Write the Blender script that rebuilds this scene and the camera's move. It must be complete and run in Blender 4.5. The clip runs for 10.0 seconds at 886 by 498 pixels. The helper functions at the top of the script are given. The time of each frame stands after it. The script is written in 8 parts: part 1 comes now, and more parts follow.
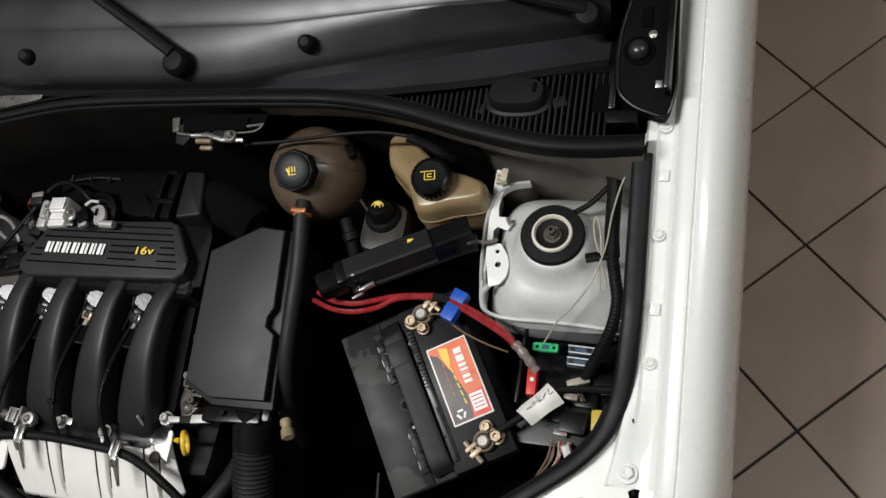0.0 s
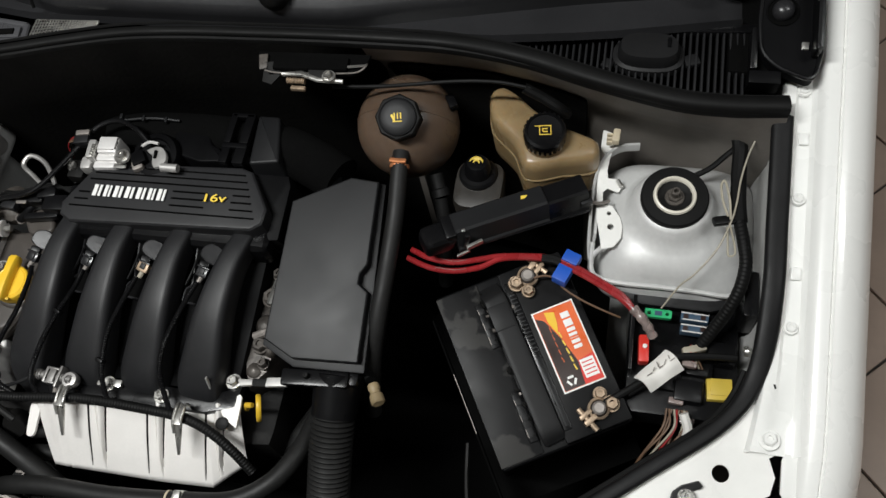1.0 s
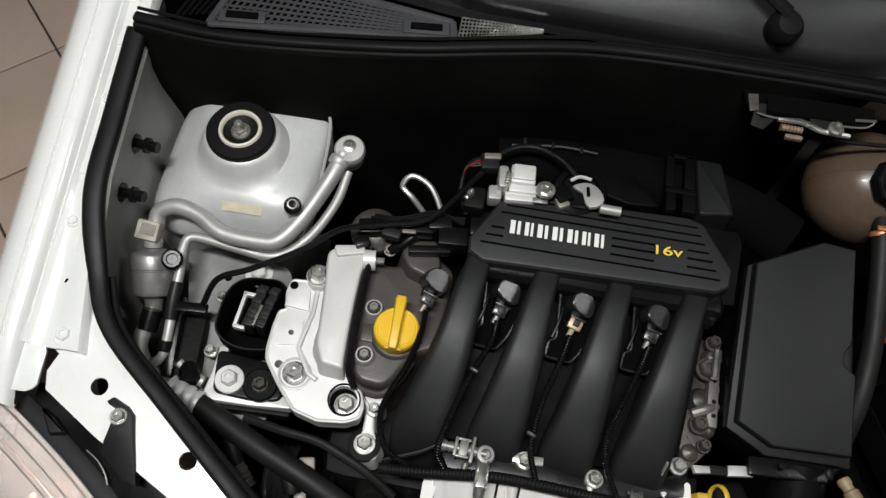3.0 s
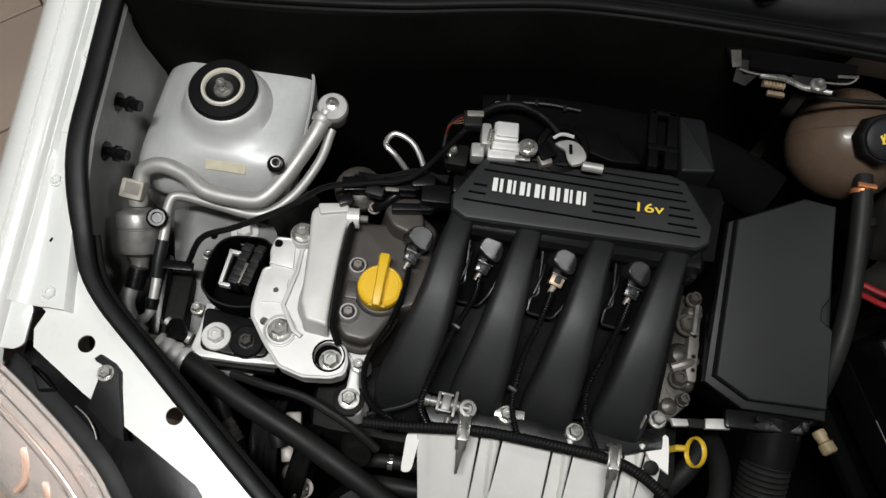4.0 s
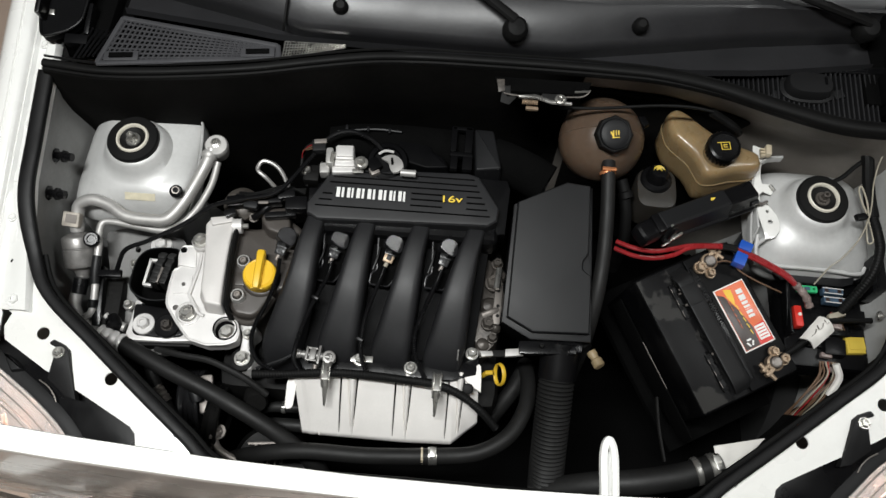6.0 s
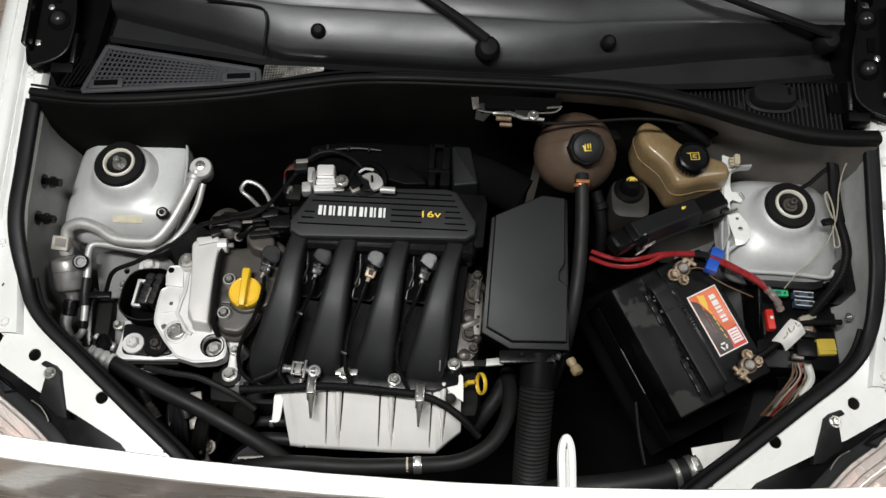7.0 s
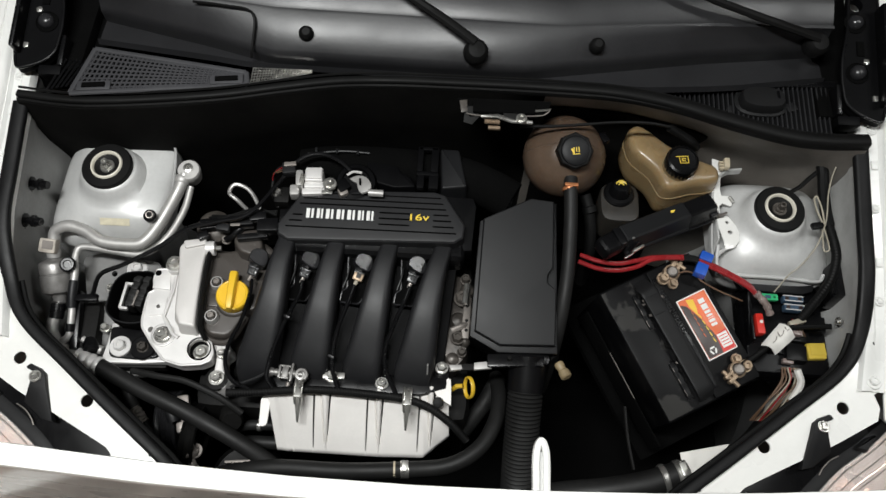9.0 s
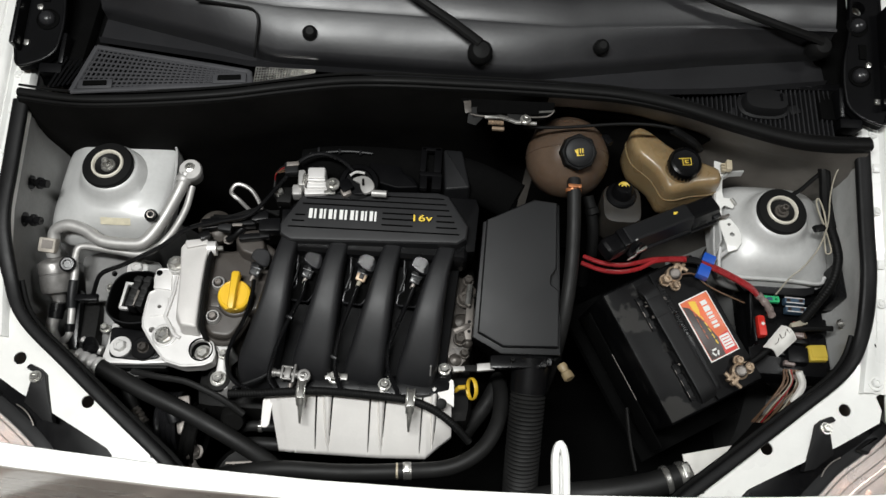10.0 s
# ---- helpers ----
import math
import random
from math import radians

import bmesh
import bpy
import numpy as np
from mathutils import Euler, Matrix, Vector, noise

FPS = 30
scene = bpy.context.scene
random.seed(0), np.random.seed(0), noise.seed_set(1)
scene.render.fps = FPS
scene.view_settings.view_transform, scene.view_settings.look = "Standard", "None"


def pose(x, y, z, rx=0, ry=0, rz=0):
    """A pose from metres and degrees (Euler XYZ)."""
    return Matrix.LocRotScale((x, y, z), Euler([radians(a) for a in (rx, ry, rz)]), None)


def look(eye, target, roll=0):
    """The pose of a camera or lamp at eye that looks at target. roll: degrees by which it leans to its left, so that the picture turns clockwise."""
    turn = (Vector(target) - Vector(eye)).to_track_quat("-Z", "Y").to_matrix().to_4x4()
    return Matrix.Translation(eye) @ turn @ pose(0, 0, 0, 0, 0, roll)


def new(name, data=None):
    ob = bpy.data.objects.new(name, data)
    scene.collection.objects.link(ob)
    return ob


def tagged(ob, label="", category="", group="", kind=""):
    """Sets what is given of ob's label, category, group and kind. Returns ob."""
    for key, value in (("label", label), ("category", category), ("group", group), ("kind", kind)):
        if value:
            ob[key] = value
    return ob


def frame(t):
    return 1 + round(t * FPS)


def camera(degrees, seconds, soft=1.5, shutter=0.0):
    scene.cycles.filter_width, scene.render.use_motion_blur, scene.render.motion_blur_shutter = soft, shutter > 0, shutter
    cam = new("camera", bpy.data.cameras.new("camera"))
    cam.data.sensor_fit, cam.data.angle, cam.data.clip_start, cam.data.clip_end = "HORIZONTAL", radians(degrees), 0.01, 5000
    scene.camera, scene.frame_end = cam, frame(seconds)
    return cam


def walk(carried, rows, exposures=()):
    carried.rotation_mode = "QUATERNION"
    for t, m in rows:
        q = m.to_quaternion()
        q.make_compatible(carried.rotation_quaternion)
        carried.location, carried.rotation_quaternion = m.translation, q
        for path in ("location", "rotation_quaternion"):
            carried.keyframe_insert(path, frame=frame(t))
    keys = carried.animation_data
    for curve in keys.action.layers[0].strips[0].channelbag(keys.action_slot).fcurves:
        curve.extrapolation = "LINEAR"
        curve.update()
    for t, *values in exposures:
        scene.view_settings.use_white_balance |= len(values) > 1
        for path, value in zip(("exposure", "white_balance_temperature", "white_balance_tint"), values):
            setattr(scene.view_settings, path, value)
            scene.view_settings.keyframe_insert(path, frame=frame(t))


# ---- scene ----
cam = camera(55.7, 10.0)
PATH = [
    (0, (0.7409, 0.1380, 1.8268), (0.1365, 0.9040, 0.1385), -30.98),
    (0.5, (0.6430, 0.1145, 1.8187), (0.0912, 0.8811, 0.1127), -28.59),
    (1, (0.4627, 0.0644, 1.8055), (0.0950, 0.8724, 0.0692), -16.43),
    (1.2, (0.3715, 0.0757, 1.8132), (0.0816, 0.8361, 0.0411), -13.83),
    (1.5, (0.2182, 0.0499, 1.7975), (0.0548, 0.8302, 0.0179), -6.02),
    (1.7, (0.1067, 0.0442, 1.7859), (-0.0156, 0.8242, 0.0029), -3.02),
    (2, (-0.0613, 0.0364, 1.7610), (-0.1188, 0.8628, -0.0042), 2.79),
    (2.2, (-0.1188, 0.0550, 1.7542), (-0.2125, 0.8875, -0.0066), 1.25),
    (2.5, (-0.2092, 0.0618, 1.7372), (-0.3326, 0.9309, -0.0041), 1.92),
    (2.7, (-0.2809, 0.0577, 1.7283), (-0.3554, 0.9491, -0.0045), 5.72),
    (3.8, (-0.2843, 0.0529, 1.7161), (-0.3163, 0.8848, -0.0472), 8.45),
    (4, (-0.2650, 0.0571, 1.7292), (-0.2962, 0.8581, -0.0485), 8.08),
    (4.5, (-0.1980, 0.0266, 1.7710), (-0.2131, 0.8454, 0.0012), 8.33),
    (5, (-0.1130, -0.0054, 1.8531), (-0.1518, 0.8066, 0.0807), 5.23),
    (5.5, (-0.0554, -0.0615, 1.9415), (-0.1052, 0.7708, 0.1788), 3.66),
    (5.7, (-0.057, -0.081, 1.987), (-0.074, 0.774, 0.179), 5.0),
    (6.8, (-0.035, -0.122, 2.0715), (-0.038, 0.767, 0.278), 3.6),
    (7, (-0.0302, -0.1185, 2.0709), (-0.0300, 0.7532, 0.3227), 3.56),
    (7.5, (-0.0135, -0.1269, 2.0683), (-0.0100, 0.7616, 0.3325), 3.59),
    (8, (0.0015, -0.1243, 2.0702), (-0.0061, 0.7582, 0.3313), 3.06),
    (8.5, (-0.0085, -0.1223, 2.0660), (-0.0090, 0.7617, 0.3279), 3.58),
    (9, (-0.0109, -0.1177, 2.0660), (-0.0114, 0.7626, 0.3261), 3.63),
    (9.5, (-0.0234, -0.1200, 2.0648), (-0.0091, 0.7660, 0.3277), 4.50),
    (10, (-0.0327, -0.1161, 2.0631), (-0.0093, 0.7655, 0.3239), 5.23),
]
walk(cam, [(t, look(eye, target, roll)) for t, eye, target, roll in PATH],
     [(0, 0.10), (1, 0.09), (1.5, 0.18), (2, 0.20), (2.7, -0.04), (3.8, -0.24), (4.5, -0.12), (5.5, 0.05), (7, -0.04), (8.5, -0.02), (10, 0.0)])

CX = -0.017  # the car's centre line


# ---- world and lamps ----
world = bpy.data.worlds.new("garage_air")
world.use_nodes = True
world.node_tree.nodes["Background"].inputs[0].default_value = (0.9, 0.95, 1.0, 1)
world.node_tree.nodes["Background"].inputs[1].default_value = 0.01
scene.world = world


def area(name, eye, target, sx, sy, watts, colour=(0.985, 1.0, 0.985)):
    lamp = bpy.data.lights.new(name, "AREA")
    lamp.shape, lamp.size, lamp.size_y, lamp.energy, lamp.color = "RECTANGLE", sx, sy, watts, colour
    ob = new(name, lamp)
    ob.matrix_basis = look(eye, target)
    return ob


area("unseen_tube_light", (-0.62, -0.18, 3.56), (-0.62, -0.18, 0), 1.2, 0.20, 92)
# second lamp, out of view, added to brighten the right side and the floor
area("unseen_tube_light", (2.0, 0.6, 3.56), (2.0, 0.6, 0), 1.2, 0.20, 22)


# ---- materials ----
def surf(name, col, rough=0.5, metal=0.0, var=0.25, scale=9.0, fine=160.0, bump=0.15, depth=0.0006, coat=0.0, rvar=0.12, dust=0.0, trans=0.0, sss=0.0, spec=0.5, film=(0.5, 0.68)):
    """Principled surface with colour and gloss varied at two scales and a fine relief."""
    m = bpy.data.materials.new(name)
    m.use_nodes = True
    nt = m.node_tree
    b = nt.nodes["Principled BSDF"]
    co = nt.nodes.new("ShaderNodeTexCoord")

    def noise_at(sc, detail):
        n = nt.nodes.new("ShaderNodeTexNoise")
        n.inputs["Scale"].default_value, n.inputs["Detail"].default_value = sc, detail
        nt.links.new(co.outputs["Object"], n.inputs["Vector"])
        return n.outputs["Fac"]

    def ramp(fac, a, b_, lo, hi):
        n = nt.nodes.new("ShaderNodeMapRange")
        for k, v in zip(("From Min", "From Max", "To Min", "To Max"), (a, b_, lo, hi)):
            n.inputs[k].default_value = v
        nt.links.new(fac, n.inputs["Value"])
        return n.outputs["Result"]

    def mix(fac, a, c, kind="MIX"):
        n = nt.nodes.new("ShaderNodeMix")
        n.data_type, n.blend_type = "RGBA", kind
        for sock, v in ((n.inputs["Factor"], fac), (n.inputs[6], a), (n.inputs[7], c)):
            if isinstance(v, (int, float, tuple)):
                sock.default_value = v
            else:
                nt.links.new(v, sock)
        return n.outputs[2]

    big, small = noise_at(scale, 4), noise_at(fine, 6)
    lo, hi = tuple(c * (1 - var) for c in col) + (1,), tuple(min(1, c * (1 + var)) for c in col) + (1,)
    colour = mix(ramp(big, 0.3, 0.7, 0, 1), lo, hi)
    colour = mix(ramp(small, 0.35, 0.65, 0, 0.35), colour, lo)
    if dust:
        colour = mix(ramp(noise_at(scale * 2.3, 8), *film, 0, dust), colour, (0.16, 0.155, 0.145, 1))
    nt.links.new(colour, b.inputs["Base Color"])
    nt.links.new(ramp(noise_at(scale * 1.7, 6), 0.25, 0.75, max(0.02, rough - rvar), min(1, rough + rvar)), b.inputs["Roughness"])
    b.inputs["Metallic"].default_value = metal
    b.inputs["Coat Weight"].default_value, b.inputs["Coat Roughness"].default_value = coat, 0.06
    b.inputs["Transmission Weight"].default_value = trans
    b.inputs["Specular IOR Level"].default_value = spec
    if sss:
        b.inputs["Subsurface Weight"].default_value, b.inputs["Subsurface Radius"].default_value = sss, (0.012, 0.007, 0.004)
        b.inputs["Subsurface Scale"].default_value = 1.0
    if bump:
        n = nt.nodes.new("ShaderNodeBump")
        n.inputs["Strength"].default_value, n.inputs["Distance"].default_value = bump, depth
        nt.links.new(small, n.inputs["Height"])
        nt.links.new(n.outputs["Normal"], b.inputs["Normal"])
    return m


PAINT = surf("white_paint", (0.80, 0.80, 0.775), 0.28, var=0.03, bump=0.02, coat=0.6, rvar=0.05)
PANELP = surf("smudged_white_paint", (0.80, 0.795, 0.765), 0.30, var=0.04, scale=7, bump=0.03, coat=0.5, rvar=0.08, dust=0.07)
PRIMER = surf("silver_grey_underbonnet_paint", (0.60, 0.60, 0.59), 0.46, var=0.12, scale=11, bump=0.06, rvar=0.08, metal=0.18, coat=0.0, dust=0.12)
# One dusty inner wing paint: a shaded copy and a lit copy.
WINGSHADE = surf("dusty_wing_paint_shaded", (0.26, 0.26, 0.255), 0.50, var=0.22, scale=10, bump=0.08, dust=0.18)
WINGLIT = surf("dusty_wing_paint_lit", (0.44, 0.44, 0.43), 0.48, var=0.16, scale=10, bump=0.08, dust=0.18)
CRADLE = surf("worn_grey_cradle_paint", (0.15, 0.148, 0.144), 0.5, var=0.25, scale=16, bump=0.12, dust=0.2)
# Bulkhead paint with the shade of the corner put into its colour.
BULK = surf("shaded_bulkhead_paint", (0.185, 0.168, 0.150), 0.55, var=0.18, scale=12, bump=0.1)
BLACK = surf("black_plastic", (0.0045, 0.0045, 0.005), 0.30, spec=0.26, var=0.3, bump=0.3, depth=0.0004)
COILBLK = surf("glossy_coil_plastic", (0.019, 0.019, 0.0205), 0.24, var=0.25, bump=0.2, rvar=0.08, spec=0.46)
SATIN = surf("satin_black_intake_plastic", (0.0155, 0.0156, 0.0168), 0.44, spec=0.46, var=0.2, bump=0.25, depth=0.0004, rvar=0.08)
RUNNER = surf("matt_black_runner_plastic", (0.0135, 0.0136, 0.0147), 0.48, spec=0.32, var=0.2, bump=0.3, depth=0.0004, rvar=0.06)
GREYBLK = surf("dark_grey_moulded_plastic", (0.0085, 0.0087, 0.0095), 0.47, spec=0.28, var=0.12, bump=0.12, depth=0.0004, rvar=0.05)
BATT = surf("dusty_battery_plastic", (0.0032, 0.0032, 0.0036), 0.40, var=0.35, scale=9, dust=0.03, bump=0.12, rvar=0.12, spec=0.15)
TRIM = surf("scuttle_black_plastic", (0.020, 0.020, 0.0215), 0.36, var=0.3, scale=6, bump=0.3, depth=0.0004, rvar=0.08)
GRILLE = surf("faded_grille_plastic", (0.050, 0.050, 0.054), 0.45, var=0.2, scale=9, bump=0.2, depth=0.0004)
RUBBER = surf("black_rubber", (0.0050, 0.0050, 0.0050), 0.58, var=0.3, bump=0.2, spec=0.17)
SEALRUB = surf("worn_seal_rubber", (0.0058, 0.0058, 0.0062), 0.50, var=0.4, scale=14, bump=0.25, rvar=0.10, spec=0.20)
HOSE = surf("hose_rubber", (0.0105, 0.0104, 0.0102), 0.55, var=0.45, bump=0.35, spec=0.30)
PAD = surf("brown_black_bulkhead_felt", (0.0050, 0.0047, 0.0043), 0.95, var=0.4, scale=14, bump=0.6, depth=0.001, rvar=0.03, spec=0.08)
NIGHT = surf("matt_black_duct_plastic", (0.0032, 0.0032, 0.0036), 0.5, var=0.3, bump=0.3, depth=0.0004, spec=0.06)
# Near black for dark parts, and for the shade in holes, slots and wells.
DEEPBLK = surf("deep_black_parts_and_shade", (0.0025, 0.0025, 0.0025), 0.95, var=0.3, bump=0.6, depth=0.001, rvar=0.03, spec=0.06)
DARK = surf("grimy_dark_metal", (0.0055, 0.0053, 0.005), 0.6, var=0.6, bump=0.5, depth=0.001, spec=0.2)
ALU = surf("cast_aluminium", (0.71, 0.695, 0.68), 0.45, metal=0.30, var=0.10, scale=20, fine=500, bump=0.15, depth=0.0003)
CAST = surf("grey_cast_timing_cover", (0.60, 0.58, 0.56), 0.52, metal=0.18, var=0.08, scale=16, fine=420, bump=0.3, depth=0.0004)
ALUDULL = surf("stained_cast_aluminium", (0.27, 0.245, 0.225), 0.5, metal=0.6, var=0.3, scale=18, fine=380, bump=0.4)
CAM = surf("brown_grey_cam_cover", (0.062, 0.054, 0.048), 0.42, metal=0.15, var=0.2, scale=16, fine=380, bump=0.3)
SHIELD = surf("heat_shield_aluminium", (0.80, 0.775, 0.745), 0.50, metal=0.08, var=0.06, scale=14, fine=300, bump=0.12)
PIPE = surf("aluminium_pipe", (0.47, 0.46, 0.445), 0.50, metal=0.55, var=0.16, scale=25, bump=0.08)
RECEIVER = surf("stained_receiver_metal", (0.30, 0.29, 0.28), 0.40, metal=0.55, var=0.30, scale=30, bump=0.15, dust=0.25)
STEEL = surf("zinc_steel", (0.58, 0.57, 0.54), 0.32, metal=0.9, var=0.2, scale=40, bump=0.15)
BRASS = surf("corroded_brass_clamp", (0.36, 0.27, 0.19), 0.48, metal=0.6, var=0.35, scale=60, bump=0.5)
COPPER = surf("copper_hose_clip", (0.75, 0.30, 0.13), 0.38, metal=0.7, var=0.2, scale=60)
TANK = surf("brown_translucent_tank_plastic", (0.098, 0.066, 0.046), 0.34, var=0.25, scale=12, bump=0.1, sss=0.25, coat=0.15)
TAN = surf("yellowed_reservoir_plastic", (0.25, 0.175, 0.09), 0.32, var=0.2, scale=14, bump=0.12, sss=0.3, coat=0.15)
CLOUDY = surf("cloudy_grey_plastic", (0.024, 0.021, 0.0175), 0.48, var=0.2, scale=20, bump=0.1, sss=0.1)
CLEAR = surf("crinkled_clear_sleeve", (0.34, 0.27, 0.25), 0.25, var=0.4, scale=60, bump=0.5, trans=0.35)
RING = surf("pale_bearing_ring", (0.74, 0.70, 0.60), 0.4, var=0.12, scale=40, bump=0.08)
CREAM = surf("cream_plastic", (0.55, 0.475, 0.345), 0.45, var=0.15, scale=30, bump=0.1)
OLDCREAM = surf("aged_cream_plastic", (0.27, 0.205, 0.115), 0.5, var=0.2, scale=30, bump=0.1)
LABELPAPER = surf("stained_label_paper", (0.42, 0.38, 0.33), 0.6, var=0.35, scale=70, bump=0.1)
STICKER = surf("faded_sticker", (0.62, 0.57, 0.43), 0.5, var=0.15, scale=60, bump=0.0)
YELLOW = surf("yellow_plastic", (0.82, 0.51, 0.032), 0.38, var=0.08, scale=20, bump=0.05)
DIPYEL = surf("aged_yellow_plastic", (0.66, 0.42, 0.03), 0.40, var=0.12, scale=20, bump=0.05)
LEMON = surf("dull_yellow_plastic", (0.62, 0.45, 0.06), 0.45, var=0.12, scale=20)
RED = surf("red_cable", (0.27, 0.017, 0.020), 0.3, var=0.25, scale=30)
BRIGHTRED = surf("red_plastic", (0.62, 0.03, 0.02), 0.4, var=0.1, scale=30)
BLUE = surf("blue_plastic", (0.016, 0.09, 0.46), 0.4, var=0.1, scale=30)
FUSEBLUE = surf("pale_blue_fuse_plastic", (0.05, 0.09, 0.14), 0.35, var=0.2, scale=40)
GREEN = surf("green_fuse_plastic", (0.03, 0.42, 0.16), 0.35, var=0.1, scale=40)
TAPE = surf("white_tape", (0.72, 0.70, 0.66), 0.6, var=0.12, scale=40, bump=0.3)
WHITEINK = surf("white_ink", (0.82, 0.82, 0.80), 0.5, var=0.04, bump=0)
ORANGE = surf("orange_label_ink", (0.72, 0.13, 0.03), 0.35, var=0.12, scale=25, bump=0)
LABELBLK = surf("black_label_ink", (0.03, 0.015, 0.012), 0.35, var=0.2, bump=0)
GOLDINK = surf("yellow_ink", (0.85, 0.60, 0.07), 0.5, var=0.05, bump=0)
BROWNWIRE = surf("brown_wire", (0.13, 0.075, 0.045), 0.5, var=0.3, scale=40)
WIREWHITE = surf("pale_wire", (0.33, 0.30, 0.235), 0.5, var=0.2, scale=40)
TILE = surf("grey_brown_floor_tile", (0.54, 0.42, 0.345), 0.38, var=0.10, scale=3, fine=60, bump=0.12, rvar=0.08)
GROUT = surf("dark_grout", (0.055, 0.048, 0.042), 0.9, var=0.2, bump=0.3)
WALLP = surf("painted_wall", (0.27, 0.225, 0.20), 0.8, var=0.05, scale=2, bump=0.2)
CEIL = surf("ceiling_board", (0.09, 0.09, 0.088), 0.85, var=0.04, scale=2, bump=0.2)
LENS = surf("hazy_headlight_plastic", (0.93, 0.90, 0.88), 0.10, var=0.04, scale=30, bump=0.0, trans=0.80, rvar=0.05)
CHROME = surf("headlight_reflector", (0.80, 0.66, 0.60), 0.30, metal=0.85, var=0.08, bump=0.0, rvar=0.06)
AMBER = surf("amber_glow_tint", (0.82, 0.52, 0.40), 0.25, var=0.1, bump=0.0)
GLASS = surf("tinted_windscreen_glass", (0.10, 0.12, 0.12), 0.05, var=0.05, bump=0.0, trans=0.85, rvar=0.02)
OILY = surf("oily_cast_metal", (0.085, 0.075, 0.066), 0.42, metal=0.35, var=0.55, scale=26, fine=260, bump=0.5, depth=0.0008)
# Pale patches stand for dust and for reflections on the battery top.
BATTOP = surf("dust_and_sheen_battery_top", (0.0040, 0.0040, 0.0044), 0.42, var=0.3, scale=6, dust=0.17, bump=0.12, rvar=0.16, spec=0.18, film=(0.47, 0.50))
STRAP = surf("satin_strap_plastic", (0.0105, 0.0105, 0.011), 0.5, var=0.2, scale=12, bump=0.15, rvar=0.06, spec=0.2)
TYRE = surf("tyre_rubber", (0.02, 0.02, 0.02), 0.75, var=0.2, bump=0.4)


# ---- mesh helpers ----
def V(*a):
    return Vector(a[0] if len(a) == 1 else a)


def finish(name, bm, material, sharp=35):
    me = bpy.data.meshes.new(name)
    bmesh.ops.recalc_face_normals(bm, faces=bm.faces[:])
    bm.to_mesh(me)
    bm.free()
    for p in me.polygons:
        p.use_smooth = True
    me.set_sharp_from_angle(angle=radians(sharp))
    me.materials.append(material)
    return new(name, me)


def part(name, bm, material, parent, label="", sharp=35):
    ob = finish(name, bm, material, sharp)
    ob.parent = parent
    root = parent
    m = root.matrix_basis.copy()
    while root.parent:
        root = root.parent
        m = root.matrix_basis @ m
    if parent.type == "EMPTY":
        ob.matrix_parent_inverse = m.inverted()
    return tagged(ob, label)


def thing(name, at, label, category, group=""):
    ob = new(name)
    ob.empty_display_size = 0.02
    ob.matrix_basis = Matrix.Translation(at)
    return tagged(ob, label, category, group)


def lone(name, bm, material, label, category, group="", kind="", sharp=35):
    return tagged(finish(name, bm, material, sharp), label, category, group, kind)


def box(bm, at, size, rot=(0, 0, 0), bevel=0.003, seg=2):
    """A box with rounded edges, centred at a place, or with a matrix for its pose."""
    m = at if isinstance(at, Matrix) else pose(*at, *rot)
    g = bmesh.ops.create_cube(bm, size=1, matrix=m @ Matrix.Diagonal((*size, 1)))
    if bevel:
        es = list({e for v in g["verts"] for e in v.link_edges})
        bmesh.ops.bevel(bm, geom=es, offset=min(bevel, min(size) * 0.45), segments=seg, profile=0.6, affect="EDGES")
    return bm


def slab(bm, pts, thick, bevel=0.003, seg=2):
    """A plate: an outline of 3D points, thickened downwards."""
    vs = [bm.verts.new(p) for p in pts]
    f = bm.faces.new(vs)
    f.normal_update()
    if f.normal.z < 0:
        f.normal_flip()
    n = f.normal.copy()
    r = bmesh.ops.extrude_face_region(bm, geom=[f])
    low = [v for v in r["geom"] if isinstance(v, bmesh.types.BMVert)]
    for v in low:
        v.co -= n * thick
    if bevel:
        es = [e for v in vs for e in v.link_edges if e.other_vert(v) in vs]
        es = list(set(es))
        bmesh.ops.bevel(bm, geom=es, offset=bevel, segments=seg, profile=0.6, affect="EDGES")
    return bm


def spline(pts, n=8):
    """Points along a smooth curve through the given ones."""
    p = [V(q) for q in pts]
    if len(p) < 3:
        return [p[0].lerp(p[-1], k / n) for k in range(n + 1)]
    p = [2 * p[0] - p[1]] + p + [2 * p[-1] - p[-2]]
    out = []
    for i in range(1, len(p) - 2):
        for k in range(n):
            t = k / n
            a, b, c, d = p[i - 1:i + 3]
            out.append(0.5 * ((2 * b) + (c - a) * t + (2 * a - 5 * b + 4 * c - d) * t * t + (3 * b - a - 3 * c + d) * t ** 3))
    return out + [p[-2]]


def loft(bm, rings, caps=True, closed=True):
    rows = [[bm.verts.new(p) for p in r] for r in rings]
    n = len(rows[0])
    for a, b in zip(rows, rows[1:]):
        for k in range(n if closed else n - 1):
            bm.faces.new((a[k], a[(k + 1) % n], b[(k + 1) % n], b[k]))
    if caps and closed:
        bm.faces.new(rows[0][::-1])
        bm.faces.new(rows[-1])
    return bm


